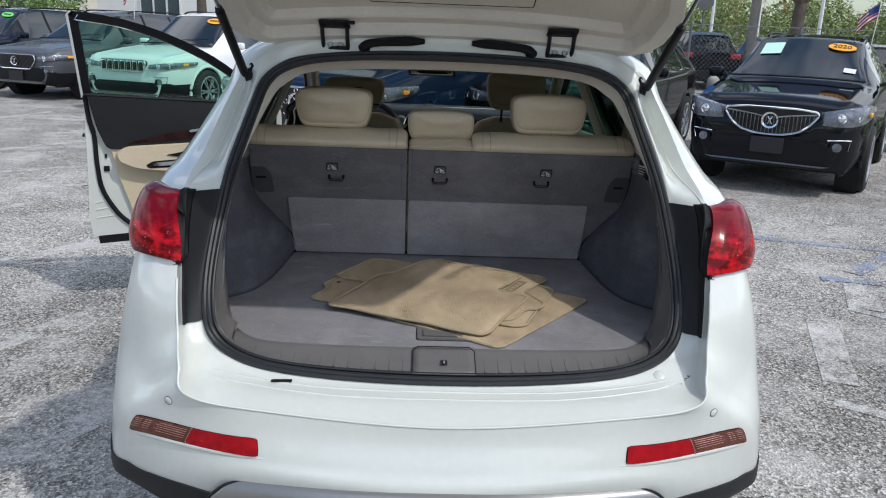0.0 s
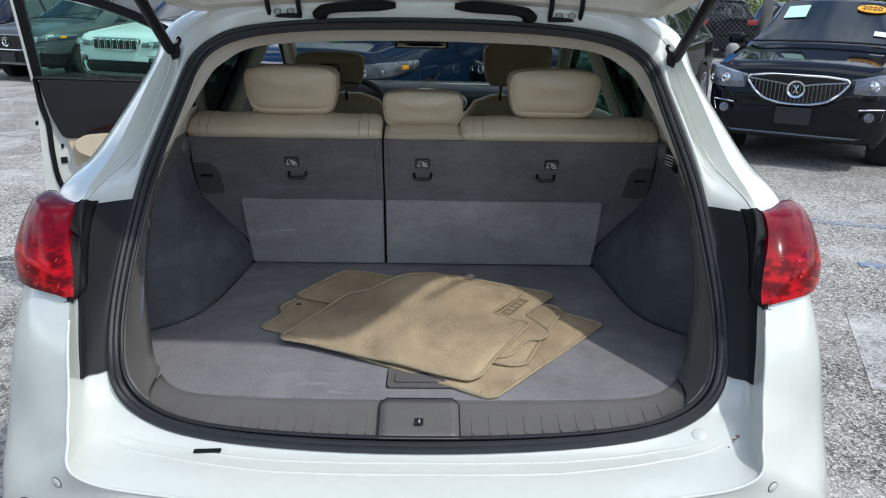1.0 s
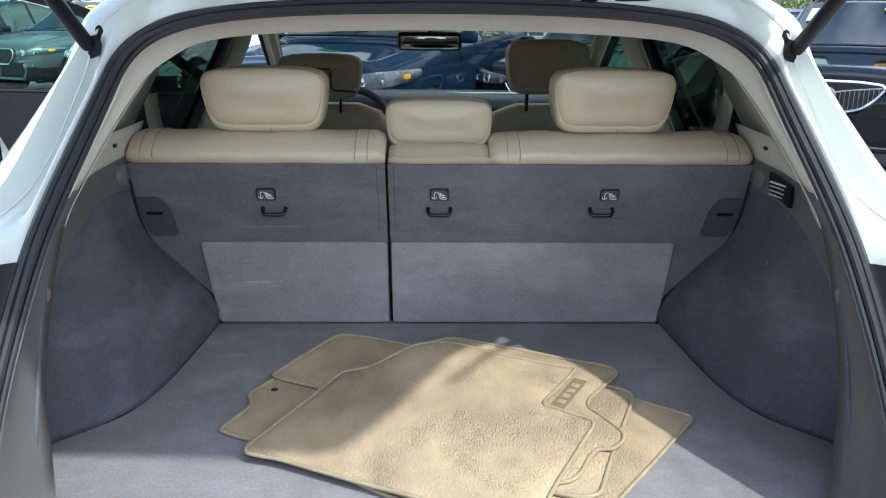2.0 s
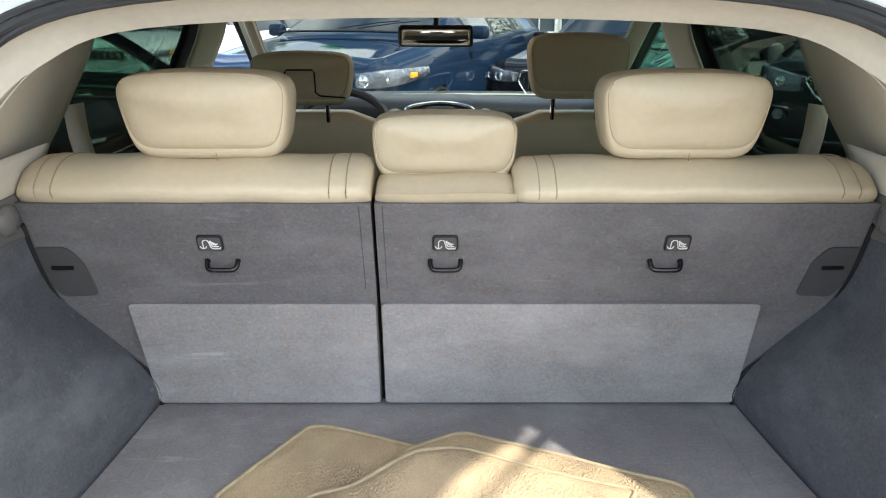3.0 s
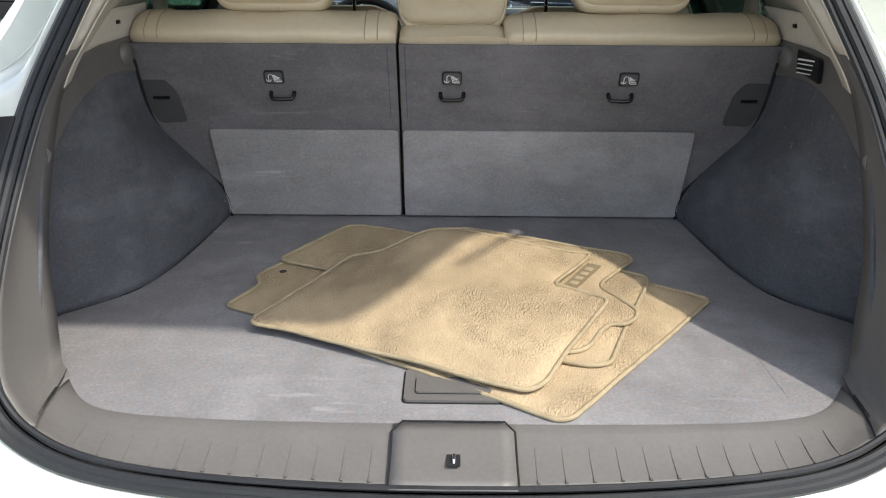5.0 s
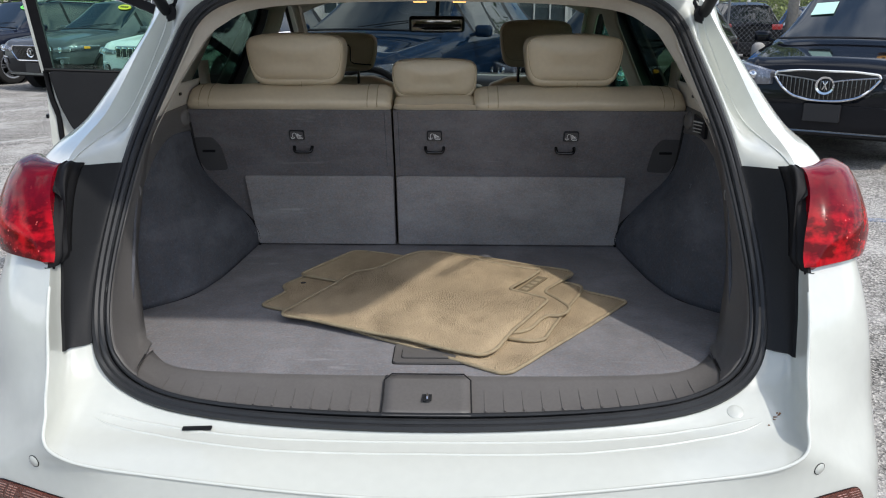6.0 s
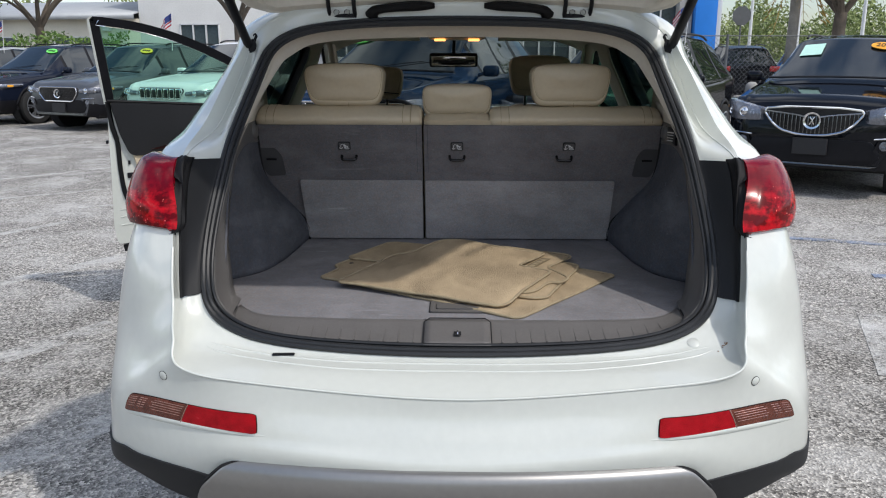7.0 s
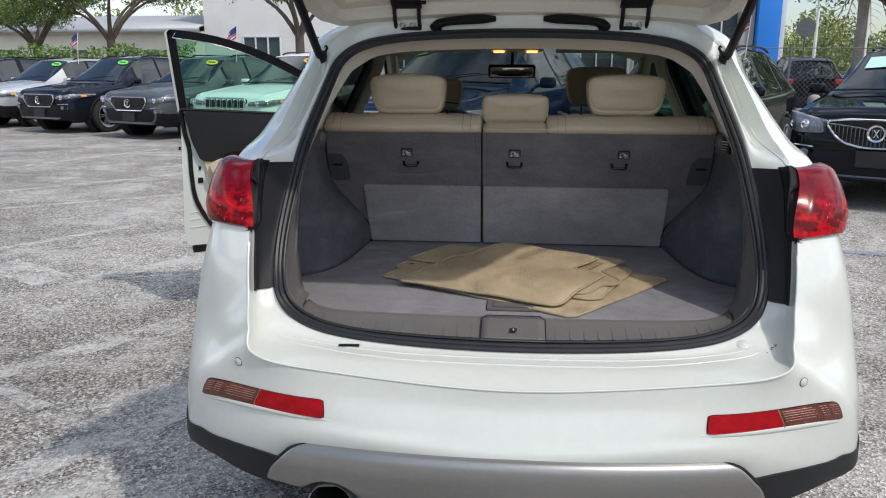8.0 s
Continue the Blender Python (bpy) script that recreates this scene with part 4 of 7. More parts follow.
for s in (1, -1):
    bm = bmesh.new()
    shell_patch(bm, 4.0, 5.3, 0.25, 2.15, 18, 8, .006, -0.004, s)
    shell_patch(bm, 5.3, 6.06, 0.25, 1.75, 14, 8, .006, -0.004, s)
    cpart("pillar_foot_cover", bm, COVER, label="matt black plastic cover beside the opening")
    bm = bmesh.new()
    shell_patch(bm, 5.24, 6.10, 1.74, 3.03, 30, 30, lambda a, b: .003 + (.014 * math.sin(math.pi * b) ** .7 + .0035 * math.cos(5 * math.pi * b) * math.sin(math.pi * b)) * min(1, 9 * min(a + .02, 1.02 - a)) ** .5, -0.012, s)
    cpart("lamp_boot", bm, RUBBER, label="black rubber boot behind the tail lamp")
    lamp = new("tail_lamp")
    lamp.parent, lamp.location = car, (0, -CY, 0)
    lamp["label"] = "glossy red wraparound tail lamp"

    def bulge(a, b):
        e = min(1, 4.5 * min(a, 1 - a, b + .12, 1 - b + .05))
        return 0.012 + 0.034 * math.sin(math.pi * (0.12 + 0.76 * b)) * math.sin(math.pi * (0.15 + 0.6 * a)) * math.sqrt(max(0, e))
    bm = bmesh.new()
    def lens_at(a, b, h):
        lo, hi = 5.27 + .10 * smooth(b, .78, 1), 6.05 - .40 * smooth(b, .62, 1) + .03 * smooth(b, .2, .5)
        u, v = lo + (hi - lo) * a, 2.98 + 2.30 * b
        q = surf(u, v) + normal_at(u, v) * h
        return Vector((q[0] * s, q[1], q[2]))
    outer = [[lens_at(i / 22, j / 28, bulge(i / 22, j / 28)) for j in range(29)] for i in range(23)]
    under = [[lens_at(i / 22, j / 28, -.012) for j in range(29)] for i in range(23)]
    add_loft(bm, outer)
    add_loft(bm, [q[0] + [r[-1] for r in q[1:]] + q[-1][-2::-1] + [r[0] for r in q[-2:0:-1]] for q in (outer, under)], closed=True)
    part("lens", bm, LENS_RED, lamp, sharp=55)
    # bumper lamps in their pockets
    marker = new("bumper_lamp")
    marker.parent, marker.location = car, (0, -CY, 0)
    marker["label"] = "slim bumper lamp, red reflector and clear lens"

    def strip(u0, u1, grow, top, low, m, nm, lab=""):
        b2 = bmesh.new()
        n = 28
        rows_a, rows_b = [], []
        for i in range(n + 1):
            u = u0 + (u1 - u0) * (.5 - .5 * math.cos(math.pi * i / n))
            f = (u - 1.0) / 1.1
            vc, hv = 4.60 + 0.37 * f, 0.335 - 0.145 * f + grow
            # rounded corners at the lamp's two ends
            e = min(1, min(u - .99, 2.12 - u) / .055)
            hv *= .70 + .30 * math.sqrt(max(0, 1 - (1 - e) ** 2))
            ra, rb = [], []
            for j in range(9):
                v = vc + hv * (2 * j / 8 - 1)
                q, nn = surf(u, v), normal_at(u, v)
                ra.append(q + nn * top)
                rb.append(q + nn * low)
            rows_a.append([Vector((p[0] * s, p[1], p[2])) for p in ra])
            rows_b.append([Vector((p[0] * s, p[1], p[2])) for p in rb])
        add_loft(b2, rows_a)
        ring_a = rows_a[0] + [r[-1] for r in rows_a[1:]] + rows_a[-1][-2::-1] + [r[0] for r in rows_a[-2:0:-1]]
        ring_b = rows_b[0] + [r[-1] for r in rows_b[1:]] + rows_b[-1][-2::-1] + [r[0] for r in rows_b[-2:0:-1]]
        add_loft(b2, [ring_a, ring_b], True)
        return part(nm, b2, m, marker, lab)
    strip(0.995, 2.115, 0.018, 0.0012, -0.004, BLACK_TRIM, "gasket")
    strip(1.0, 1.50, 0, 0.004, -0.004, LENS_RED_FLAT, "reflector", "red reflector")
    clear = strip(1.51, 2.11, 0, 0.004, -0.004, LENS_CLEAR, "clear_lens", "rosy clear lens")
    # prisms in the clear lens: long ones by the reflector, thin ones outside; short pale ones in its middle imitate
    # glints
    def lens_line(k, ua, ub, r):
        b2 = bmesh.new()
        pts = []
        for i in range(7):
            u = ua + (ub - ua) * i / 6
            f = (u - 1.0) / 1.1
            v = 4.60 + 0.37 * f + (0.29 - .13 * f) * (2 * (k + .5) / 6 - 1)
            q = surf(u, v) + normal_at(u, v) * 0.0042
            pts.append((q[0] * s, q[1], q[2]))
        add_tube(b2, pts, r, 5)
        part("lens_rib", b2, LENS_RIB_GLINT, clear)
    for k in range(5):
        lens_line(k, 1.53, 1.79 + .025 * (k % 2), .0009 if k < 3 else .0006)
        for ua in (1.87, 1.915):
            lens_line(k, ua, ua + .032, .0009 if k < 4 else .0006)
        lens_line(k, 1.98, 2.085, .0006)
    b2 = bmesh.new()
    pts = [surf(1.505, 4.77 + .29 * (2 * j / 8 - 1)) + normal_at(1.505, 4.77) * .0042 for j in range(9)]
    add_tube(b2, [(q[0] * s, q[1], q[2]) for q in pts], .0012, 5)
    part("lens_rib", b2, LENS_RIB_GLINT, clear)

    # the pocket's ledge under the lamp, running out at both ends
    bm = bmesh.new()
    pts = []
    for i in range(31):
        u = .84 + 1.38 * i / 30
        f = (u - 1.0) / 1.1
        v = 4.60 + 0.37 * f + (0.335 - .145 * f) + .055
        q = surf(u, v) + normal_at(u, v) * -.005
        pts.append((q[0] * s, q[1], q[2]))
    add_tube(bm, pts, [.001 + .0092 * math.sin(math.pi * i / 30) ** .6 for i in range(31)], 14)
    cpart("lamp_ledge", bm, WHITE)
    # parking sensor: a small disc in a dark ring
    best = min(((np.linalg.norm(surf(u, v) - np.array((.645, 1.705, .727))), u, v) for u in np.linspace(1.6, 2.4, 17) for v in np.linspace(3.5, 4.6, 23)))
    q, nn = Vector(surf(best[1], best[2])), Vector(normal_at(best[1], best[2]))
    bm = bmesh.new()
    b1 = nn.orthogonal().normalized()
    b2 = nn.cross(b1)
    ringp = [q + nn * .0004 + .0105 * (math.cos(t) * b1 + math.sin(t) * b2) for t in (2 * math.pi * k / 20 for k in range(20))]
    add_tube(bm, [Vector((p.x * s, p.y, p.z)) for p in ringp], .0008, 5, True)
    sensor = cpart("parking_sensor", bm, CLADDING, label="small round parking sensor")
    bm = bmesh.new()
    rows = [[q + nn * h + r * (math.cos(t) * b1 + math.sin(t) * b2) for t in (2 * math.pi * k / 20 for k in range(20))] for r, h in ((.010, -.002), (.010, .001), (.0085, .0022), (.0005, .0024))]
    add_loft(bm, flip(rows, s), True)
    part("sensor_disc", bm, WHITE, sensor)

    # grey-black lower corner
    bm = bmesh.new()
    def clad_v(u):
        return float(np.interp(u, [0.9, 1.25, 1.47, 1.75, 2.12, 2.6, 3.0, 4.0], [6.60, 6.38, 6.22, 5.98, 5.78, 5.76, 5.8, 5.9]))

    def band(b2, u0, u1, va, vb, lift):
        rows = [[Vector((q[0] * s, q[1], q[2])) for q in (surf(u, v) + normal_at(u, v) * lift for v in np.linspace(va(u), vb(u), 9))] for u in np.linspace(u0, u1, 41)]
        low = [[Vector((q[0] * s, q[1], q[2])) for q in (surf(u, v) + normal_at(u, v) * -.012 for v in np.linspace(va(u), vb(u), 9))] for u in np.linspace(u0, u1, 41)]
        add_loft(b2, rows)
        add_loft(b2, [rows[0] + [r[-1] for r in rows[1:]] + rows[-1][-2::-1] + [r[0] for r in rows[-2:0:-1]],
                      low[0] + [r[-1] for r in low[1:]] + low[-1][-2::-1] + [r[0] for r in low[-2:0:-1]]], True)
    band(bm, 0.9, 4.0, clad_v, lambda u: 7.0, .004)
    cpart("bumper_cladding", bm, CLADDING, label="dark grey plastic lower bumper corner")
    # seam between bumper and body under the opening
    bm = bmesh.new()
    for step_v in ([1.12, 1.20, 1.03, 1.15, 1.40], [1.60, 1.69, 1.47, 1.51, 1.47]):
        us = np.linspace(0, 2.2, 45)
        run = list(zip(us, np.interp(us, [0, .6, 1.2, 1.7, 2.2], step_v)))
        add_tube(bm, [Vector((q[0] * s, q[1], q[2])) for q in (surf(u, v) + normal_at(u, v) * -.0012 for u, v in run)], [.0032 * min(1, .15 + (44 - k) / 14) for k in range(45)], 10)
    add_tube(bm, [Vector((q[0] * s, q[1], q[2])) for q in (surf(u, v) + normal_at(u, v) * -.0008 for u, v in ((k / 12, 3.0) for k in range(62)))], .0032, 10)
    cpart("bumper_lip", bm, WHITE)

    # pressed folds of the pillar's gutter, from the lamp up to the roof
    for v0, v1, rr_ in ((2.35, 2.6, .0018),):
        bm = bmesh.new()
        us = np.linspace(6.15, 9.6, 50)
        add_tube(bm, [Vector((q[0] * s, q[1], q[2])) for q in (surf(u, v0 + (v1 - v0) * (u - 6.15) / 3.45) for u in us)], rr_, 6)
        cpart("pillar_fold", bm, WHITE)
# rubber stop, plug and scuff on the bumper shelf
bm = bmesh.new()
add_box(bm, (-.393, 1.772, .7545), (.050, .010, .004), .0015, Matrix.Rotation(radians(4), 4, 'Z'))
cpart("bump_stop", bm, BLACK_TRIM)
bm = bmesh.new()
best = min(((np.linalg.norm(surf(u, v) - np.array((.535, 1.80, .785))), u, v) for u in np.linspace(1.4, 2.4, 21) for v in np.linspace(0.8, 2.2, 29)))
q, nn = Vector(surf(best[1], best[2])), Vector(normal_at(best[1], best[2]))
b1 = nn.orthogonal().normalized()
b2 = nn.cross(b1)
add_loft(bm, [[q + nn * h + r * (math.cos(t) * b1 + math.sin(t) * b2) for t in (2 * math.pi * k / 20 for k in range(20))] for r, h in ((.0135, -.002), (.0135, .0008), (.012, .0016), (.0005, .0018))], True)
cpart("shelf_plug", bm, WHITE)
SCUFF = mat("rust_scuff", (.30, .16, .08), .8, 0, .4, 90)
bm = bmesh.new()
rr = random.Random(8)
for u, v, w, a in ((2.34, 1.64, .011, -1.1), (2.25, 1.60, .007, .1), (2.19, 1.62, .005, .3), (2.36, 1.58, .004, -1.2), (2.02, 1.66, .003, .2)):
    q, nn = surf(u, v), normal_at(u, v)
    add_box(bm, Vector(q + nn * .0004), (w, rr.uniform(.001, .002), rr.uniform(.0015, .003)), 0, Matrix.Rotation(a, 4, 'Y'))
tagged(cpart("scuff_mark", bm, SCUFF), kind="stuff")

# silver skid panel, cut round the exhaust
bm = bmesh.new()
prof = [(.563, .030, .410), (.561, .010, .470), (.553, .000, .505), (.537, -.004, .526), (.517, -.004, .544), (.497, .000, .560), (.474, .006, .570), (.452, .012, .576), (.43, .024, .570), (.39, .06, .56), (.35, .12, .55), (.33, .20, .55)]
fine = spline(prof, 4)
rows = []
for zz, dy, hw in fine:
    row = [Vector((x, 1.578 + .26 * x * x + dy, zz - .010 * (x / .5) ** 2 * min(1, max(0, (zz - .44) / .1)))) for x in np.linspace(-hw, hw, 121)]
    for p in row:
        # the lower edge, higher towards the ends and arched over the tailpipe, turned in
        arch = max(float(np.interp(abs(p.x), [.26, .34, .42, .58], [.30, .41, .437, .453])), .30 + .177 * max(0, 1 - ((p.x + .415) / .105) ** 2) ** .35)
        if p.z < arch:
            p.y += .5 * (arch - p.z)
            p.z = arch - .15 * (arch - p.z)
    rows.append(row)
add_loft(bm, rows)
b2 = bmesh.new()
ends = [k for k, (zz, dy, hw) in enumerate(fine) if zz > .508]
mid = []
for p in rows[0][3:-3:3]:
    z = .5615 - .010 * (p.x / .5) ** 2
    q = min((surf(u, v) for u in np.linspace(abs(p.x) / .43 - .12, abs(p.x) / .43 + .05, 7) if u >= 0 for v in np.linspace(5.5, 6.5, 31)), key=lambda c: (c[0] - abs(p.x)) ** 2 + (c[2] - z) ** 2)
    mid.append(Vector((p.x, min(p.y, q[1]) - .0005, z)))
rim = [rows[k][0] + Vector((-.003, .002, .002)) for k in ends[:3:-1]] + mid + [rows[k][-1] + Vector((.003, .002, .002)) for k in ends[4:]]
add_tube(b2, rim, .0042, 6)
skid = cpart("skid_panel", bm, SILVER, label="satin silver lower bumper panel")
skid.modifiers.new("wall", 'SOLIDIFY').thickness = .006
part("panel_gap", b2, DARK, skid)
bm = bmesh.new()
add_lathe(bm, [(.0485, .30), (.0485, .012), (.0495, .004), (.0515, .0), (.0535, .004), (.054, .02), (.052, .30)], (-.417, 1.632, .409), 'y', 40)
cpart("exhaust_tip", bm, CHROME, label="chrome exhaust tailpipe")
bm = bmesh.new()
add_lathe(bm, [(.048, .0), (.048, .20), (.001, .201)], (-.417, 1.65, .409), 'y', 24)
add_box(bm, (0, 2.1, .42), (.9, .5, .10), .03)
cpart("exhaust_bore", bm, DARK)

# ---- tailgate, raised ----
tailgate = new("tailgate")
tailgate.parent, tailgate.location = car, (0, -CY, 0)
tailgate["label"] = "raised white tailgate with beige inner trim"
HO, HA, HN = Vector((0, 2.445, 1.548)), Vector((0, -.88, .475)), Vector((0, .475, .88))


def on_gate(x, s, h):
    return HO + HA * s + HN * (h - .036 * (x / .57) ** 2) + Vector((x, 0, 0))


def gate_half(s):
    return float(np.interp(s, [0, .02, .06, .12, .26, .36, .50, .92, 1.0, 1.02], [.47, .535, .585, .610, .622, .595, .562, .55, .535, .50]))


SS = np.concatenate([np.arange(0, .14, .005), np.linspace(.145, .88, 26), np.arange(.885, 1.021, .0075), [1.02]])
edge_p = np.arange(0, .22, .009)
PP = np.concatenate([-1 + edge_p, np.linspace(-.77, .77, 31), (1 - edge_p)[::-1]])


def gate_skin(bm, height, hole):
    rows = []
    for s in SS:
        rows.append([on_gate(p * gate_half(s), s, height(p * gate_half(s), s)) for p in PP])
    for f in add_loft(bm, rows):
        c = f.calc_center_median() - HO
        s, x = c.dot(HA), c.x
        if hole and .36 < s < .74 and abs(x) < .45:
            bm.faces.remove(f)
    return rows


def trim_h(x, s):
    d = min(gate_half(s) - abs(x), s + .004, 1.02 - s)
    st = lambda a, b: min(1, max(0, (d - a) / (b - a))) ** 2 * (3 - 2 * min(1, max(0, (d - a) / (b - a))))
    return .004 * st(0, .012) + .032 * st(.040, .052) + .026 * st(.086, .100)


bm = bmesh.new()
gate_skin(bm, trim_h, True)
g = part("inner_trim", bm, TRIM_BEIGE, tailgate, "grey-beige plastic tailgate trim", sharp=30)
g.modifiers.new("wall", 'SOLIDIFY').thickness = .003
bm = bmesh.new()
gate_skin(bm, lambda x, s: .062 + .02 * math.sin(math.pi * min(1, s / 1.02)), True)
g = part("outer_skin", bm, WHITE, tailgate)
g.modifiers.new("wall", 'SOLIDIFY').thickness = .004
bm = bmesh.new()
rim = [(p, 0.0) for p in PP] + [(1, s) for s in SS[1:]] + [(p, 1.02) for p in PP[-2::-1]] + [(-1, s) for s in SS[-2:0:-1]]
add_loft(bm, [[on_gate(p * gate_half(s), s, h) for p, s in rim] for h in (-.001, .030, .063)], True)
part("gate_edge", bm, WHITE, tailgate)
bm = bmesh.new()
add_loft(bm, [[on_gate(x, s, .070) for x in np.linspace(-.47, .47, 13)] for s in np.linspace(.34, .76, 7)])
g = part("rear_window", bm, GLASS_DARK, tailgate, "dark privacy glass rear window")
g.modifiers.new("wall", 'SOLIDIFY').thickness = .005
bm = bmesh.new()
pl = rounded([(-.225, .135), (.235, .135), (.235, .205), (-.225, .205)], .006, 3)
add_loft(bm, [[on_gate(p.x, p.y, h) for p in pl] for h in (.056, .0535)], True)
bm.faces.new([bm.verts.new(on_gate(p.x, p.y, .0535)) for p in pl])
part("lamp_cover", bm, TRIM_BEIGE, tailgate)
bm = bmesh.new()
add_tube(bm, [on_gate(p.x * 1.004, .17 + (p.y - .17) * 1.03, .0545) for p in pl], .0022, 5, True)
part("cover_gap", bm, DARK, tailgate)
bm = bmesh.new()
add_loft(bm, [[on_gate(x, s, h) for x, s in ((-.345, .050), (-.275, .050), (-.275, .062), (-.345, .062))] for h in (.034, .028)], True, cap=True)
lab = part("sticker", bm, BLACK_TRIM, tailgate)
bm = bmesh.new()
for x in (-.335, -.318, -.300):
    add_box(bm, on_gate(x, .056, .0262), (.011, .006, .002), 0)
part("sticker_print", bm, PRINT_WHITE, lab)
for sx in (-1, 1):
    bm = bmesh.new()
    x = .332 * sx
    for dx in (-.036, .036):
        add_tube(bm, [(x + dx, 2.432, 1.518), (x + dx, 2.405, 1.548), (x + dx, 2.395, 1.582)], .006, 6)
    add_box(bm, (x, 2.392, 1.588), (.090, .04, .008), .003, Matrix.Rotation(radians(-28), 4, 'X'))
    add_box(bm, (x, 2.434, 1.521), (.082, .02, .012), .003)
    for dx in (-.015, .015):
        add_lathe(bm, [(.008, -.012), (.008, .0), (.001, .001)], (x + dx, 2.425, 1.530), 'y', 8)
    part("hinge", bm, BLACK_TRIM, tailgate, "black tailgate hinge bracket")
    bm = bmesh.new()
    xa, xb = (.070 * sx, .250 * sx)
    add_tube(bm, [Vector(p) for p in spline([(xa, 2.425, 1.548), (xa * .6 + xb * .4, 2.420, 1.546), (xb * .92, 2.420, 1.537), (xb, 2.428, 1.518)], 5)], [.012, .015, .019, .022, .023, .023, .022, .021, .020, .020, .021, .023, .024, .024, .022, .020], 10, flat=.62)
    part("cable_boot", bm, RUBBER, tailgate)
    # gas strut
    foot, head = Vector((.590 * sx, 2.372, 1.440)), Vector((.612 * sx, 1.83, 1.845))
    strut = foot.lerp(head, .42)
    bm = bmesh.new()
    add_tube(bm, [foot, strut], .0125, 10)
    add_tube(bm, [strut, strut.lerp(head, .03)], .010, 10)
    sb = part("gas_strut", bm, BLACK_TRIM, tailgate, "black gas strut")
    bm = bmesh.new()
    add_tube(bm, [strut, head], .0055, 8)
    part("strut_rod", bm, CHROME, sb)
    bm = bmesh.new()
    add_box(bm, foot + Vector((-.006 * sx, .006, -.004)), (.034, .018, .032), .005, Matrix.Rotation(radians(24 * sx), 4, 'Y'))
    add_box(bm, foot + Vector((-.020 * sx, .012, .016)), (.018, .012, .030), .004, Matrix.Rotation(radians(30 * sx), 4, 'Y'))
    part("strut_mount", bm, BLACK_TRIM, sb)

# ---- cabin ----
for s in (-1, 1):
    fs = new("front_seat")
    fs.parent, fs.location = car, (0, -CY, 0)
    fs["label"] = "wheat leather front seat"
    bm = bmesh.new()
    rows = []
    for z, hw, y0, y1 in ((.56, .235, 3.74, 3.92), (.80, .25, 3.68, 3.86), (1.0, .245, 3.62, 3.78), (1.12, .225, 3.59, 3.72), (1.18, .185, 3.58, 3.69), (1.205, .12, 3.60, 3.67)):
        pl = rounded([(-hw, y0), (hw, y0), (hw, y1), (-hw, y1)], .06, 5)
        rows.append([Vector((.37 * s + p.x, p.y, z)) for p in pl])
    add_loft(bm, rows, True, cap=True)
    part("backrest", bm, LEATHER, fs, sharp=60)
    bm = bmesh.new()
    add_box(bm, (.37 * s, 4.02, .56), (.50, .52, .16), .06, None, 4)
    part("seat_cushion", bm, LEATHER, fs)
    if s < 0:
        h = headrest(fs, -.500, -.240, 1.228, 1.368, 3.52)
        bm = bmesh.new()
        add_tube(bm, [(-.405, 3.500, 1.232), (-.405, 3.497, 1.318), (-.400, 3.496, 1.325), (-.335, 3.496, 1.325), (-.330, 3.497, 1.318), (-.330, 3.501, 1.268), (-.318, 3.502, 1.260), (-.255, 3.503, 1.255)], .0022, 5)
        part("cover_gap", bm, DARK, h)
    else:
        headrest(fs, .215, .475, 1.245, 1.415, 3.52)
    # seat belt by the rear window
    bm = bmesh.new()
    add_loft(bm, [[(.716 * s, 2.95, 1.30), (.700 * s, 3.00, 1.30)], [(.712 * s, 2.95, 1.24), (.697 * s, 3.0, 1.24)], [(.700 * s, 2.95, 1.17), (.685 * s, 3.0, 1.17)]])
    b = cpart("seat_belt", bm, TRIM_BEIGE, label="beige seat belt")
    b.modifiers.new("wall", 'SOLIDIFY').thickness = .003
    bm = bmesh.new()
    add_box(bm, (.74 * s, 3.3, 1.06), (.12, .80, .10), .03)
    add_box(bm, (.80 * s, 3.3, .80), (.06, .80, .45), .02)
    cpart("rear_door_trim", bm, BLACK_TRIM)
bm = bmesh.new()
rows = []
for x in np.linspace(-.76, .76, 41):
    c = .02 * math.exp(-((x + .37) / .17) ** 2) + .012 * math.exp(-(x / .2) ** 2)
    rows.append([Vector(p) for p in spline([(x, 5.04, 1.085), (x, 4.85, 1.115 + c), (x, 4.66, 1.11 + c), (x, 4.60, 1.075 + c), (x, 4.62, .98), (x, 4.66, .86), (x, 4.70, .62)], 3)])
add_loft(bm, rows)
dash = cpart("dashboard", bm, [BLACK_TRIM], label="black dashboard with centre display")
dash.modifiers.new("wall", 'SOLIDIFY').thickness = .01
bm = bmesh.new()
add_box(bm, (.40, 4.64, .95), (.62, .06, .17), .03)
part("glovebox", bm, TRIM_BEIGE, dash, "beige lower dashboard")
bm = bmesh.new()
add_tube(bm, [Vector(p) for p in spline([(-.165, 4.585, 1.045), (-.14, 4.58, 1.095), (-.05, 4.575, 1.115), (.03, 4.575, 1.115), (.11, 4.58, 1.095), (.135, 4.585, 1.045)], 5)], .010, 8)
part("display_hood", bm, CHROME, dash, "silver display surround")
bm = bmesh.new()
add_box(bm, (-.015, 4.59, 1.065), (.22, .02, .075), .006)
part("display", bm, mat("dark_screen", (.01, .012, .015), .12, 0, 0), dash)
for x in (-.19, .165):
    bm = bmesh.new()
    add_lathe(bm, [(.040, .02), (.040, 0), (.030, -.004), (.028, .012), (.001, .014)], (x, 4.582, 1.055), 'y', 18)
    part("air_vent", bm, SILVER, dash, "round silver air vent")
bm = bmesh.new()
cw = Vector((-.37, 4.36, 1.005))
tilt = Matrix.Rotation(radians(-24), 3, 'X')
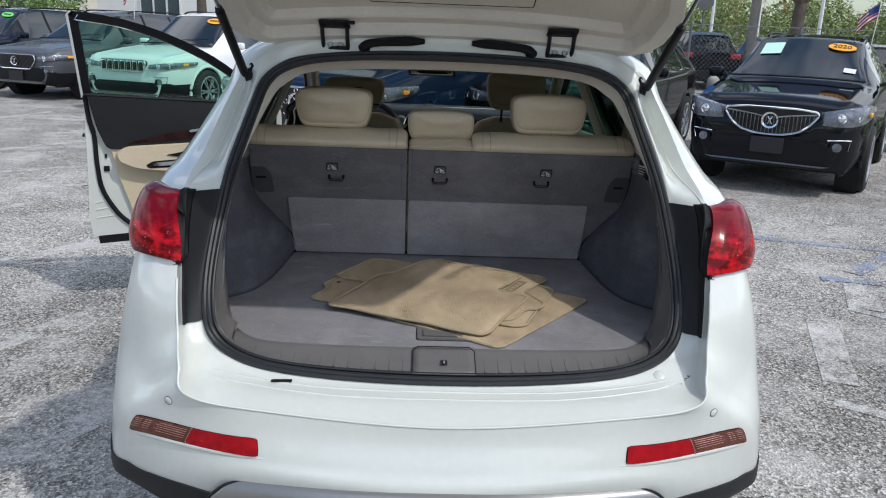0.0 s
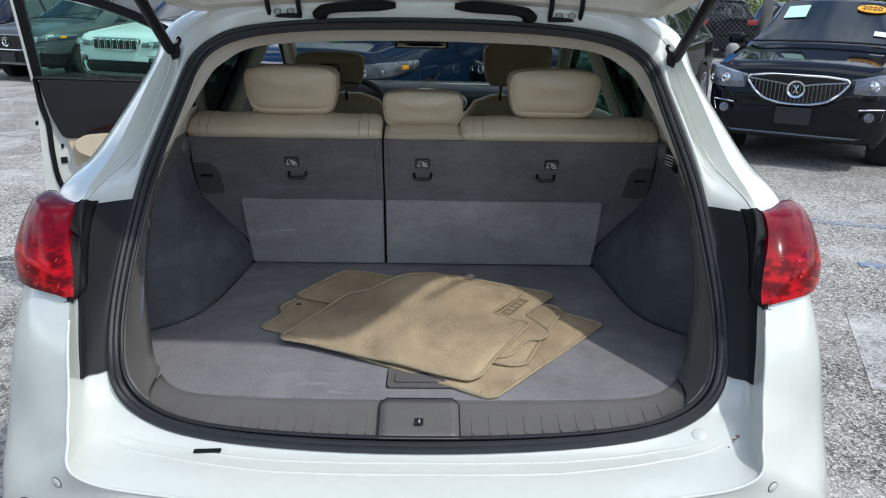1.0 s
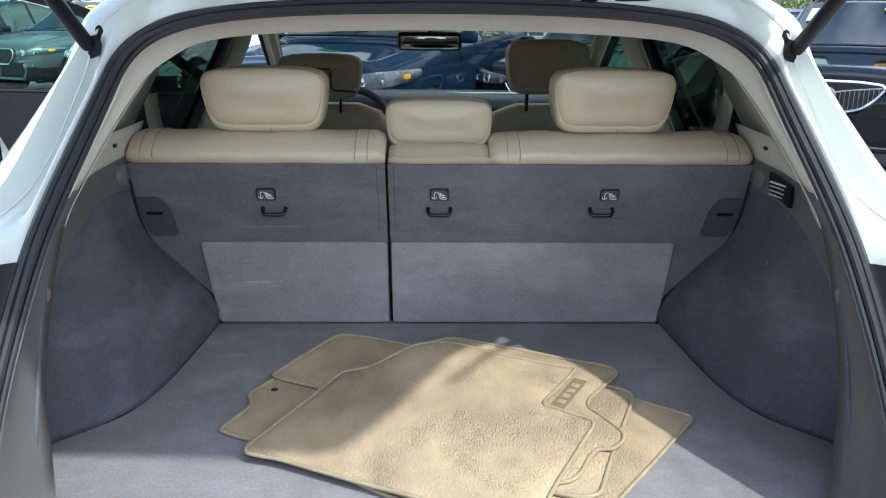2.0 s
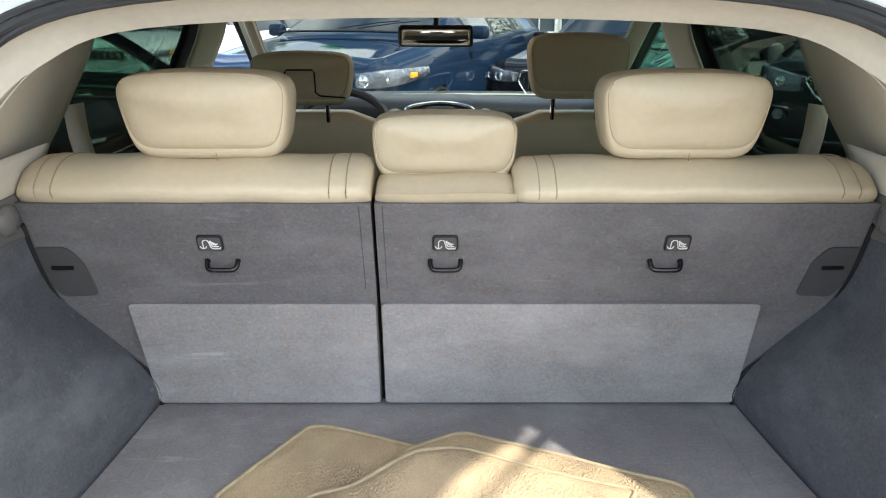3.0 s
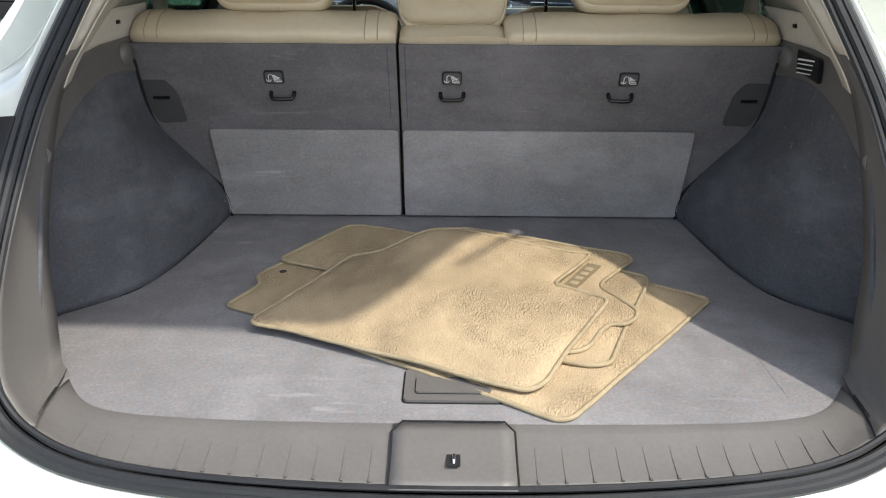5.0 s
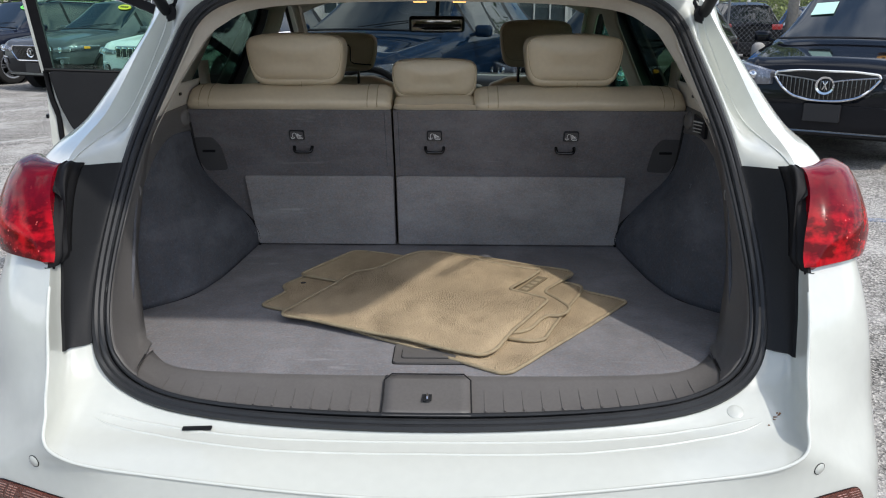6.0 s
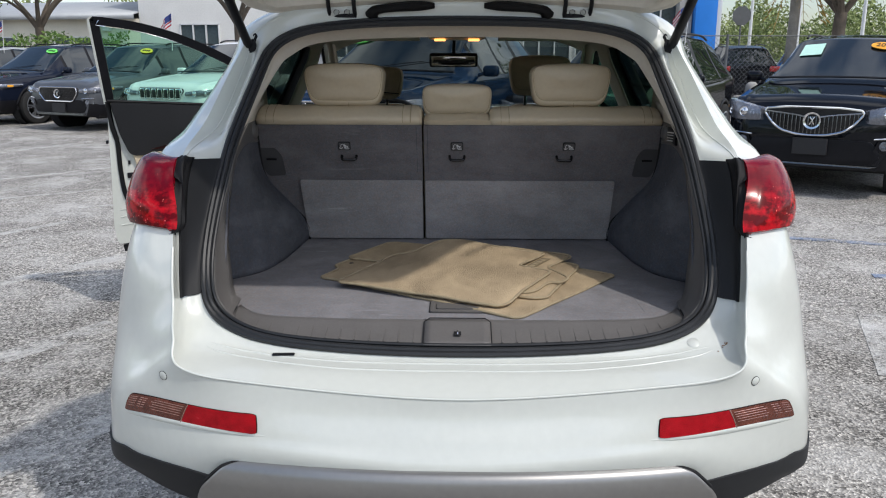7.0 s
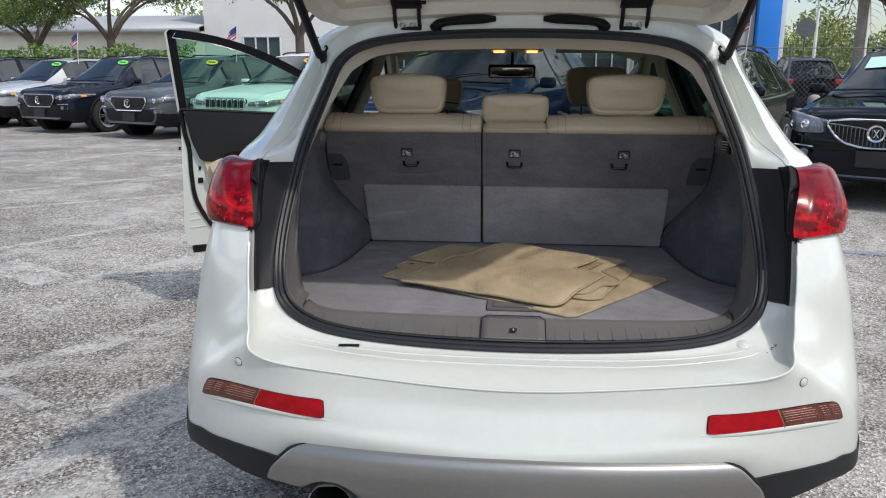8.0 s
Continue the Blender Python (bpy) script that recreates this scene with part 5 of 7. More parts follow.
add_tube(bm, [cw + tilt @ Vector((.188 * math.cos(t), 0, .188 * math.sin(t))) for t in (2 * math.pi * k / 36 for k in range(36))], .016, 8, True)
for t in (0, math.pi, -math.pi / 2):
    add_tube(bm, [cw, cw + tilt @ Vector((.185 * math.cos(t), 0, .185 * math.sin(t)))], .016, 8)
add_sphere(bm, cw, (.06, .03, .055))
cpart("steering_wheel", bm, BLACK_TRIM, label="black steering wheel")
bm = bmesh.new()
add_box(bm, (-.026, 3.975, 1.392), (.232, .030, .066), .016, Matrix.Rotation(radians(8), 4, 'X'), 3)
rv = cpart("rear_view_mirror", bm, BLACK_TRIM, label="black rear view mirror")
bm = bmesh.new()
add_box(bm, (-.026, 3.958, 1.390), (.212, .003, .050), .008, Matrix.Rotation(radians(8), 4, 'X'))
part("mirror_glass", bm, CHROME, rv)
bm = bmesh.new()
add_tube(bm, [(-.026, 3.98, 1.41), (-.024, 4.06, 1.47), (-.022, 4.11, 1.535)], .010, 8)
part("mirror_stalk", bm, BLACK_TRIM, rv)
bm = bmesh.new()
add_box(bm, (-.01, 3.80, 1.512), (.26, .22, .06), .02)
con = cpart("overhead_console", bm, TRIM_BEIGE, label="beige overhead console with lit map lamps")
for x in (-.085, .065):
    bm = bmesh.new()
    add_box(bm, (x, 3.715, 1.479), (.050, .05, .008), .003)
    part("map_lamp", bm, MAP_LAMP, con, "lit warm map lamp")
bm = bmesh.new()
add_box(bm, (-.37, 4.02, 1.515), (.36, .16, .016), .006, Matrix.Rotation(radians(-20), 4, 'X'))
cpart("sun_visor", bm, LINER)
bm = bmesh.new()
add_box(bm, (.37, 4.02, 1.515), (.36, .16, .016), .006, Matrix.Rotation(radians(-20), 4, 'X'))
cpart("sun_visor", bm, LINER)

# ---- open driver's door ----
door = new("front_door")
door.parent, door.location = car, (0, -CY, 0)
door["label"] = "open white driver's door with beige and black trim"
DH, DA, DN = Vector((-.905, 4.73, 0)), Vector((-.931, -.365, 0)), Vector((.365, -.931, 0))


def on_door(s, z, d):
    """s along the door from its hinge, d towards its inner side; the upper frame leans in."""
    lean = .15 * max(0, (z - 1.12) / .48) - .02
    return DH + DA * s + DN * (d + lean) + Vector((0, 0, z))


LOW = [(.04, .44), (1.06, .395), (1.072, .50), (1.060, .80), (1.052, 1.10), (1.050, 1.165), (.0, 1.10), (-.01, .8)]
TOP = [(0.02, 1.10), (.18, 1.245), (.38, 1.39), (.62, 1.505), (.84, 1.572), (1.03, 1.60), (1.08, 1.585), (1.055, 1.16)]
bm = bmesh.new()
lo = rounded(LOW, .025, 4)
add_loft(bm, [[on_door(p.x, p.y, d) for p in lo] for d in (-.07, -.06, .05)], True, cap=True)
part("door_shell", bm, WHITE, door, "white painted door")
bm = bmesh.new()
arc = [Vector(p) for p in spline([(a, b, 0) for a, b in TOP[:6]], 5)] + [Vector((a, b, 0)) for a, b in ((1.072, 1.602), (1.088, 1.585), (1.072, 1.40), (1.052, 1.16))]
def inset(pts, w):
    out = []
    for i, p in enumerate(pts):
        a, b = pts[max(i - 1, 0)], pts[min(i + 1, len(pts) - 1)]
        d = (b - a).normalized()
        out.append(p + Vector((d.y, -d.x, 0)) * w)
    return out
inn = inset(arc, .041)
for d0, d1 in ((-.05, .03),):
    rows = [[on_door(p.x, p.y, d0) for p in arc], [on_door(p.x, p.y, d1) for p in arc], [on_door(p.x, p.y, d1) for p in inn], [on_door(p.x, p.y, d0) for p in inn], [on_door(p.x, p.y, d0) for p in arc]]
    add_loft(bm, rows)
frame_part = part("window_frame", bm, BLACK_TRIM, door, "black door window frame")
bm = bmesh.new()
add_tube(bm, [on_door(p.x, p.y, .033) for p in inset(arc, .044)[2:28]], .003, 5)
part("chrome_strip", bm, CHROME, frame_part)
bm = bmesh.new()
add_loft(bm, [[on_door(p.x, p.y, -.045) for p in arc[-4:]], [on_door(p.x + .012, p.y, -.045) for p in arc[-4:]], [on_door(p.x + .012, p.y, .035) for p in arc[-4:]], [on_door(p.x, p.y, .035) for p in arc[-4:]]], False)
part("frame_edge", bm, WHITE, frame_part)
bm = bmesh.new()
add_loft(bm, [[on_door(p.x, p.y, -.012) for p in inn[:-3]], [on_door(min(p.x, 1.035), 1.09 + .06 * p.x, -.012) for p in inn[:-3]]])
gp = part("door_glass", bm, GLASS_DOOR, door, "green tinted door glass")
gp.visible_shadow = False
# inner trim, built up from plates
def plate(name, pts, d0, d1, m, lab="", r=.03, par=door):
    b2 = bmesh.new()
    pl = rounded(pts, r, 4)
    sm = [((p - Vector((sum(q.x for q in pl) / len(pl), sum(q.y for q in pl) / len(pl)))) * .985 + Vector((sum(q.x for q in pl) / len(pl), sum(q.y for q in pl) / len(pl)))) for p in pl]
    add_loft(b2, [[on_door(p.x, p.y, d0) for p in pl], [on_door(p.x, p.y, d1 - .006) for p in pl], [on_door(p.x, p.y, d1) for p in sm]], True, cap=True)
    return part(name, b2, m, par, lab)
plate("lower_trim", [(.06, .50), (.84, .50), (.905, .72), (.95, .92), (.06, .93)], .05, .075, LEATHER, "beige lower door trim")
trim_up = plate("upper_trim", [(.04, .86), (.80, .88), (.955, .885), (1.0, 1.00), (1.035, 1.172), (.03, 1.115)], .05, .085, COVER, "black upper door trim")
plate("wood_strip", [(.10, .945), (.45, .945), (.86, .915), (.66, .965), (.40, 1.005), (.10, 1.02)], .08, .092, WOOD, "dark red wood veneer strip", .02, trim_up)
plate("armrest", [(.10, .80), (.66, .765), (.82, .785), (.90, .825), (.915, .865), (.86, .90), (.50, .915), (.10, .935)], .06, .135, LEATHER, "beige leather armrest", .04)
plate("switch_panel", [(.16, .87), (.60, .845), (.66, .855), (.50, .885), (.16, .905)], .13, .140, BLACK_TRIM, "", .01)
plate("door_pull", [(.60, .800), (.72, .795), (.735, .805), (.72, .815), (.60, .822)], .13, .142, CHROME, "chrome inner handle", .01)
plate("inner_handle", [(.45, .985), (.52, .975), (.53, .981), (.52, .989), (.45, 1.000)], .09, .110, CHROME, "chrome inner door handle", .008)
plate("pull_recess", [(.57, .788), (.75, .782), (.77, .800), (.73, .822), (.57, .832)], .128, .1362, BLACK_TRIM, "", .012)
bm = bmesh.new()
edge_line = [(.86, .455), (.93, .53), (.995, .66), (1.012, .80), (1.015, .95), (1.035, 1.05), (1.045, 1.17)]
add_tube(bm, [on_door(p[0], p[1], .054) for p in spline(edge_line, 5)], .013, 8)
part("door_seal", bm, RUBBER, door)
for z, w, h in ((.775, .03, .030), (.845, .012, .022)):
    bm = bmesh.new()
    add_box(bm, on_door(.965, z, .052), (w, .012, h), .003, Matrix.Rotation(radians(21), 4, 'Z'))
    part("door_latch", bm, BLACK_TRIM, door)
bm = bmesh.new()
add_box(bm, on_door(1.068, .955, .0), (.012, .05, .018), .004, Matrix.Rotation(radians(21), 4, 'Z'))
part("edge_plug", bm, BLACK_TRIM, door)
for z in (.50, .545, .585):
    bm = bmesh.new()
    add_tube(bm, [on_door(.93 + (z - .5) * .5, z + .012, .0505), on_door(1.035, z, .0505)], .0035, 5)
    part("pressed_rib", bm, WHITE, door)
bm = bmesh.new()
add_loft(bm, [[on_door(s, z, d) for s, z in ((.30, .378), (1.03, .352), (1.035, .388), (.30, .418))] for d in (.012, .052)], True, cap=True)
part("foot_seal", bm, RUBBER, door, "black rubber strip under the door")
bm = bmesh.new()
add_tube(bm, [on_door(.03, 1.122, .066), on_door(.55, 1.150, .066), on_door(1.045, 1.178, .066)], .012, 8, flat=.7)
part("belt_seal", bm, RUBBER, door)

# ---- loose floor mats on the cargo floor ----
def floor_mat(outline, height, label, holes=(), r=.02):
    """A carpet mat: pile sheet that drapes by height(x, y), with a rounded edge and a corded binding round it."""
    cx, cy = sum(p[0] for p in outline) / len(outline), sum(p[1] for p in outline) / len(outline)
    mt = thing("floor_mat", label, "floor mat", (cx, cy, height(cx, cy)), group="loose floor mats")
    o = Vector((cx, cy, height(cx, cy)))
    pl = rounded(outline, r, 5)
    edges = [(Vector((a.x, a.y)), Vector((b.x, b.y))) for a, b in zip(pl, pl[1:] + pl[:1])]

    def rim_way(x, y):
        """How far a point lies inside the mat's outline."""
        p, best = Vector((x, y)), 9.0
        for a, b in edges:
            d = b - a
            t = min(1, max(0, (p - a).dot(d) / (d.length_squared + 1e-12)))
            best = min(best, (p - a - d * t).length)
        return best

    def drape(x, y):
        return height(x, y) + .0022 * noise.noise(Vector((x * 11, y * 11, cy * 7)))
    bm = bmesh.new()
    bm.faces.new([bm.verts.new((p.x, p.y, 0)) for p in pl])
    for ax in (0, 1):
        lo, hi = min(p[ax] for p in pl), max(p[ax] for p in pl)
        k = lo + .011
        while k < hi:
            co, no = Vector((0, 0, 0)), Vector((0, 0, 0))
            co[ax], no[ax] = k, 1
            bmesh.ops.bisect_plane(bm, geom=bm.verts[:] + bm.edges[:] + bm.faces[:], plane_co=co, plane_no=no)
            k += .011
    top = bm.faces[:]
    ex = bmesh.ops.extrude_face_region(bm, geom=top)
    ups = {g for g in ex["geom"] if isinstance(g, bmesh.types.BMVert)}
    for v in bm.verts:
        x, y = v.co.x, v.co.y
        if v in ups:
            d = rim_way(x, y)
            tuft = .0009 * noise.noise(Vector((x * 60, y * 60, cx * 9))) + .0007 * noise.noise(Vector((x * 170, y * 150, cx * 5)))
            v.co.z = drape(x, y) + .0028 + .0047 * step(d, .003, .012) + tuft * step(d, 0, .02)
        else:
            v.co.z = drape(x, y) - .0005
    for v in bm.verts:
        v.co -= o
    part("carpet_sheet", bm, MAT_PILE, mt, sharp=60)
    bm = bmesh.new()
    ring = []
    for a, b in edges:
        steps = max(1, int((b - a).length / .014))
        for k in range(steps):
            w = a.lerp(b, k / steps)
            if not ring or (w - Vector((ring[-1].x, ring[-1].y))).length > .003:
                ring.append(Vector((w.x, w.y, drape(w.x, w.y) + .0036)))
    add_tube(bm, [p - o for p in ring], .0038, 8, True, flat=.95)
    part("binding", bm, MAT_EDGE, mt, "tan bound edge", sharp=70)
    for hole in holes:
        bm = bmesh.new()
        add_lathe(bm, [(.001, .0006), (.004, .0008), (.0062, .0010), (.0072, .0), (.0072, -.005)], Vector((hole[0], hole[1], height(*hole) + .0078)) - o, 'z', 14)
        part("fixing_eyelet", bm, BLACK_TRIM, mt)
    return mt, o


def step(x, a, b):
    t = min(1, max(0, (x - a) / (b - a)))
    return t * t * (3 - 2 * t)


def low_h(x, y):
    return .8005


def mid_h(x, y):
    return .8085 + .006 * math.exp(-((x + .13) ** 2 + (y - 2.52) ** 2) / .006)


def badge_h(x, y):
    return .8165 + .004 * math.exp(-((x - .05) ** 2 + (y - 2.52) ** 2) / .01)


def top_h(x, y):
    lift = .814 + .011 * step(x, -.33, -.10)
    hump = .026 * math.exp(-((x + .02) ** 2 / .020 + (y - 2.48) ** 2 / .012)) + .008 * math.exp(-((x - .08) ** 2 / .02 + (y - 2.28) ** 2 / .012))
    fold = -.010 * math.exp(-((x + .155) ** 2 / .0030 + (y - 2.46) ** 2 / .006))
    d = .439 * (x + .32) + .898 * (y - 2.15)
    sag = -.012 * (1 - step(d, .0, .13)) * step(x, -.32, -.12)
    return lift + hump + fold + sag


floor_mat([(-.388, 2.232), (-.330, 2.203), (-.081, 2.038), (.134, 1.893), (.155, 1.898), (.442, 2.266), (.441, 2.280), (.36, 2.345), (.19, 2.45), (0, 2.54), (-.20, 2.54),
           (-.328, 2.432), (-.366, 2.366), (-.349, 2.325)], low_h, "beige front floor mat lying lowest on the cargo floor", [(-.318, 2.376)], r=.016)
floor_mat([(-.334, 2.430), (-.230, 2.630), (-.202, 2.632), (-.055, 2.566), (.12, 2.49), (.29, 2.395), (.354, 2.356), (.350, 2.325), (.274, 2.147), (.229, 2.030), (.203, 2.021),
           (.158, 2.035), (-.05, 2.22), (-.235, 2.378), (-.310, 2.412)], mid_h, "beige carpet floor mat in the middle of the stack", r=.018)
badge_mat, bo = floor_mat([(.022, 2.596), (.335, 2.449), (.343, 2.418), (.266, 2.314), (.258, 2.286), (.281, 2.243), (.303, 2.193), (.294, 2.166), (.271, 2.144), (.249, 2.145),
                           (.231, 2.122), (.207, 2.073), (.188, 2.053), (.158, 2.046), (.0, 2.10), (-.14, 2.25), (-.16, 2.40), (-.07, 2.54)],
                          badge_h, "beige front floor mat with shaped edge and badge", r=.020)
floor_mat([(-.322, 2.158), (-.318, 2.136), (-.256, 2.118), (-.068, 2.028), (.057, 1.961), (.100, 1.944), (.126, 1.964), (.253, 2.203), (.253, 2.218), (.178, 2.268), (.178, 2.278),
           (.264, 2.426), (.149, 2.458), (.02, 2.498), (-.045, 2.488), (-.10, 2.452), (-.135, 2.434), (-.192, 2.424)], top_h,
          "beige carpet floor mat lying on top of the stack", r=.016)
# woven badge with raised bars
bm = bmesh.new()
bz = .8238
ba, bb = Vector((.190, 2.282, bz)), Vector((.252, 2.390, bz))
along = (bb - ba).normalized()
across = Vector((along.y, -along.x, 0))
quad = [ba, ba + across * .026, bb + across * .026, bb]
add_prism(bm, [q - bo for q in quad], (0, 0, .002))
badge = part("badge", bm, MAT_BADGE, badge_mat, "brown woven badge")
bm = bmesh.new()
for k in range(4):
    c = ba + along * (.022 + .024 * k) + across * .014 - bo
    add_box(bm, c + Vector((0, 0, .0026)), (.014, .015, .0016), .0005, Matrix.Rotation(math.atan2(across.y, across.x), 4, 'Z'))
part("badge_bar", bm, MAT_EDGE, badge)

# ---- parked cars ----
CAR_GLASS = mat("dark_car_glass", (0.006, 0.011, 0.014), 0.02, 0, 0, spec=0.95)
GRILLE = mat("black_grille", (0.01, 0.01, 0.011), 0.3, 0, 0.2, 30)
PLATE = mat("dark_plate_holder", (0.014, 0.014, 0.016), 0.5, 0, 0.1, 10)
TAIL = mat("red_car_lamp", (0.35, 0.01, 0.012), 0.15, 0, 0.2, 20, coat=1)
TAGS = {k: mat("tag_" + k, c, 0.5, 0, 0.04, 20) for k, c in (("green", (.16, .72, .12)), ("orange", (.95, .42, .03)), ("yellow", (.85, .68, .05)), ("white", (.52, .80, .68)))}
DARK_CHROME = mat("dark_chrome", (.16, .165, .17), .25, .9, .1, 10)
INK = mat("black_ink", (.02, .02, .02), .6, 0, 0)
FLAG_RED, FLAG_WHITE, FLAG_BLUE = mat("flag_red", (.45, .03, .05), .8), mat("flag_white", (.75, .75, .75), .8), mat("flag_blue", (.03, .05, .20), .8)


def car_line(d, L, H, hood):
    """Heights and half-widths of a parked car's sections, d metres from its nose."""
    ks = [0, .06, .20, .85, 1.35, 2.15, 2.7, L - 1.1, L - .45, L - .12, L]
    top = [hood - .26, hood - .14, hood - .08, hood, hood + .05, H - .05, H, H - .03, H - .12, H - .60, H - .72]
    belt = [hood - .30, hood - .20, hood - .13, hood - .06, hood - .01, hood + .02, hood + .03, hood + .06, hood + .08, hood + .05, hood - .05]
    wid = [.74, .83, .905, .955, .965, .965, .965, .96, .93, .88, .80]
    wtop = [.60, .68, .72, .76, .735, .62, .61, .59, .57, .62, .62]
    return [float(np.interp(d, ks, a)) for a in (top, belt, wid, wtop)]


def parked_car(label, body_mat, front, rz, L=4.85, W=1.93, H=1.73, hood=1.06, grille="bars", tag=None, flag=False, rear=False, sticker=False, tag_x=.38):
    """A parked SUV: its nose at front (x, y), turned by rz; rz 0 looks towards -y."""
    h = Vector((math.sin(radians(rz)), -math.cos(radians(rz)), 0))
    base = Vector((front[0], front[1], 0)) - h * (L / 2)
    c = thing("parked_suv", label, "car", base, rz, group="parked cars")
    k = W / 1.93
    bm, bg = bmesh.new(), bmesh.new()
    ds = list(np.concatenate([[0, .02, .05, .09, .14, .20], np.linspace(.27, L - .2, 62), [L - .14, L - .09, L - .05, L - .02, L]]))
    R = .37
    wy = (.93, L - 1.05)
    for s in (1, -1):
        rows = []
        for d in ds:
            t, b, w, wt = car_line(d, L, H, hood)
            w, wt = w * k, wt * k
            y = d - L / 2
            low = .30 if .1 < d < L - .1 else .36
            ctrl = [(w * .86, low - .05), (w * .95, low + .08), (w * .995, .58), (w, .72), (w * .985, b - .10), (w * .945, b),
                    (wt + (w * .945 - wt) * .45, b + (t - b) * .5), (wt * 1.02, t - .05 * min(1, (t - b) * 3)), (wt * .85, t - .012), (wt * .45, t + .006), (0, t + .012)]
            rows.append([Vector((p[0] * s, y, p[1])) for p in spline(ctrl, 3)])
        n = len(rows[0])
        vs = [[bm.verts.new(p) for p in r] for r in rows]
        for i in range(len(rows) - 1):
            dm = (ds[i] + ds[i + 1]) / 2
            for j in range(n - 1):
                cc = (rows[i][j] + rows[i + 1][j + 1]) / 2
                if j < 14 and any(math.hypot(dm - q, cc.z - R) < R + .05 for q in wy):
                    continue
                q = [(i, j), (i, j + 1), (i + 1, j + 1), (i + 1, j)]
                pane = 15 <= j < 21 and (1.95 < dm < 2.62 or 2.72 < dm < 3.5 or 3.6 < dm < L - .62)
                shield = j >= 21 and 1.36 < dm < 2.10
                back = j >= 19 and L - .42 < dm < L - .10
                side_d = 15 <= j < 21 and 1.6 < dm < L - .4
                if pane or shield or back:
                    bg.faces.new([bg.verts.new(rows[a][b]) for a, b in q])
                    continue
                low_clad = j < 5
                bm.faces.new([vs[a][b] for a, b in q]).material_index = 1 if low_clad or (side_d and 1.9 < dm) else 0
        if s == 1:
            left_nose, left_tail = vs[0], vs[-1]
    for a, b in ((left_nose, vs[0]), (left_tail, vs[-1])):
        bm.faces.new(list(a) + list(reversed(b)))
    for b in (bm, bg):
        bmesh.ops.remove_doubles(b, verts=b.verts, dist=.001)
    body = part("body", bm, [body_mat, BLACK_TRIM], c, sharp=42)
    part("glass", bg, CAR_GLASS, c, "dark reflecting car windows")
    bm = bmesh.new()
    add_box(bm, (0, 0, .36), (W * .84, L * .94, .18), .03)
    part("underbody", bm, DARK, c)
    for s in (1, -1):
        for d in wy:
            wl = new("wheel")
            wl.parent, wl.location = c, (s * (W / 2 - .092), d - L / 2, R)
            bm = bmesh.new()
            add_lathe(bm, [(.24, -.11), (.33, -.115), (.36, -.10), (R, -.06), (R, .06), (.36, .10), (.33, .115), (.24, .11)], (0, 0, 0), 'x', 28)
            part("tyre", bm, TYRE, wl)
            bm = bmesh.new()
            add_lathe(bm, [(.25, .10 * s), (.262, .112 * s), (.25, .116 * s), (.235, .108 * s), (.225, .05 * s), (.20, .03 * s)], (0, 0, 0), 'x', 28)
            add_lathe(bm, [(.001, .095 * s), (.045, .09 * s), (.055, .06 * s)], (0, 0, 0), 'x', 14)
            for q in range(6):
                for e in (-.13, .13):
                    t = 2 * math.pi * q / 6 + e
                    add_box(bm, (.085 * s, .14 * math.cos(t), .14 * math.sin(t)), (.03, .20, .026), .006, Matrix.Rotation(t, 4, 'X'))
            part("rim", bm, RIM, wl)
        for d in wy:
            bm = bmesh.new()
            add_tube(bm, [(s * (car_line(d + (R + .05) * math.cos(a), L, H, hood)[2] * k * (.985 if math.sin(a) > .2 else .97) + .004), d + (R + .052) * math.cos(a) - L / 2, R + (R + .052) * math.sin(a)) for a in np.linspace(-.12, math.pi + .12, 25)], .026, 8)
            part("wheel_arch", bm, BLACK_TRIM if grille != "slots" else body_mat, c)
            bm = bmesh.new()
            add_lathe(bm, [(R + .06, .0), (R + .06, -.22 * s), (.05, -.23 * s)], (s * (W / 2 - .05), d - L / 2, R), 'x', 28)
            part("wheel_house", bm, DARK, c)
        # mirror
        bm = bmesh.new()
        add_box(bm, (s * (W / 2 + .085), 1.75 - L / 2, hood + .08), (.18, .11, .125), .045, None, 3)
        add_tube(bm, [(s * (W / 2 - .06), 1.72 - L / 2, hood + .03), (s * (W / 2 + .05), 1.74 - L / 2, hood + .07)], .022, 6)
        part("door_mirror", bm, body_mat, c)
        bm = bmesh.new()
        add_tube(bm, [Vector(p) for p in spline([(s * .57 * k, 2.35 - L / 2, H - .03), (s * .57 * k, 2.6 - L / 2, H + .012), (s * .56 * k, L / 2 - 1.2, H + .008), (s * .55 * k, L / 2 - .8, H - .05)], 6)], .016, 6)
        part("roof_rail", bm, BLACK_TRIM, c)
    yf = -L / 2

    def front_plate(name, pts, depth, m, lab="", r=.03, par=None, lift=.02):
        b2 = bmesh.new()
        pl = rounded(pts, r, 4)
        ys = [yf - lift + .08 * max(0, abs(p.x) - .5) for p in pl]
        add_loft(b2, [[Vector((p.x, y + depth, p.y)) for p, y in zip(pl, ys)], [Vector((p.x, y, p.y)) for p, y in zip(pl, ys)], [Vector((p.x * .97, y - .006, (p.y - .0) )) for p, y in zip(pl, ys)]], True, cap=True)
        return part(name, b2, m, par or c, lab)
    gw, z0, z1 = (.50 * k, hood - .45, hood - .19)
    if not rear:
        if grille == "slots":
            gw, z0, z1 = .47 * k, hood - .345, hood - .165
        if grille == "mesh":
            gw, z0, z1 = .60 * k, hood - .50, hood - .20
        if grille == "wing":
            gw, z0, z1 = .485 * k, hood - .465, hood - .185
        shape = [(-gw * .72, z0), (gw * .72, z0), (gw * .98, z0 + (z1 - z0) * .62), (gw * .93, z1), (-gw * .93, z1), (-gw * .98, z0 + (z1 - z0) * .62)]
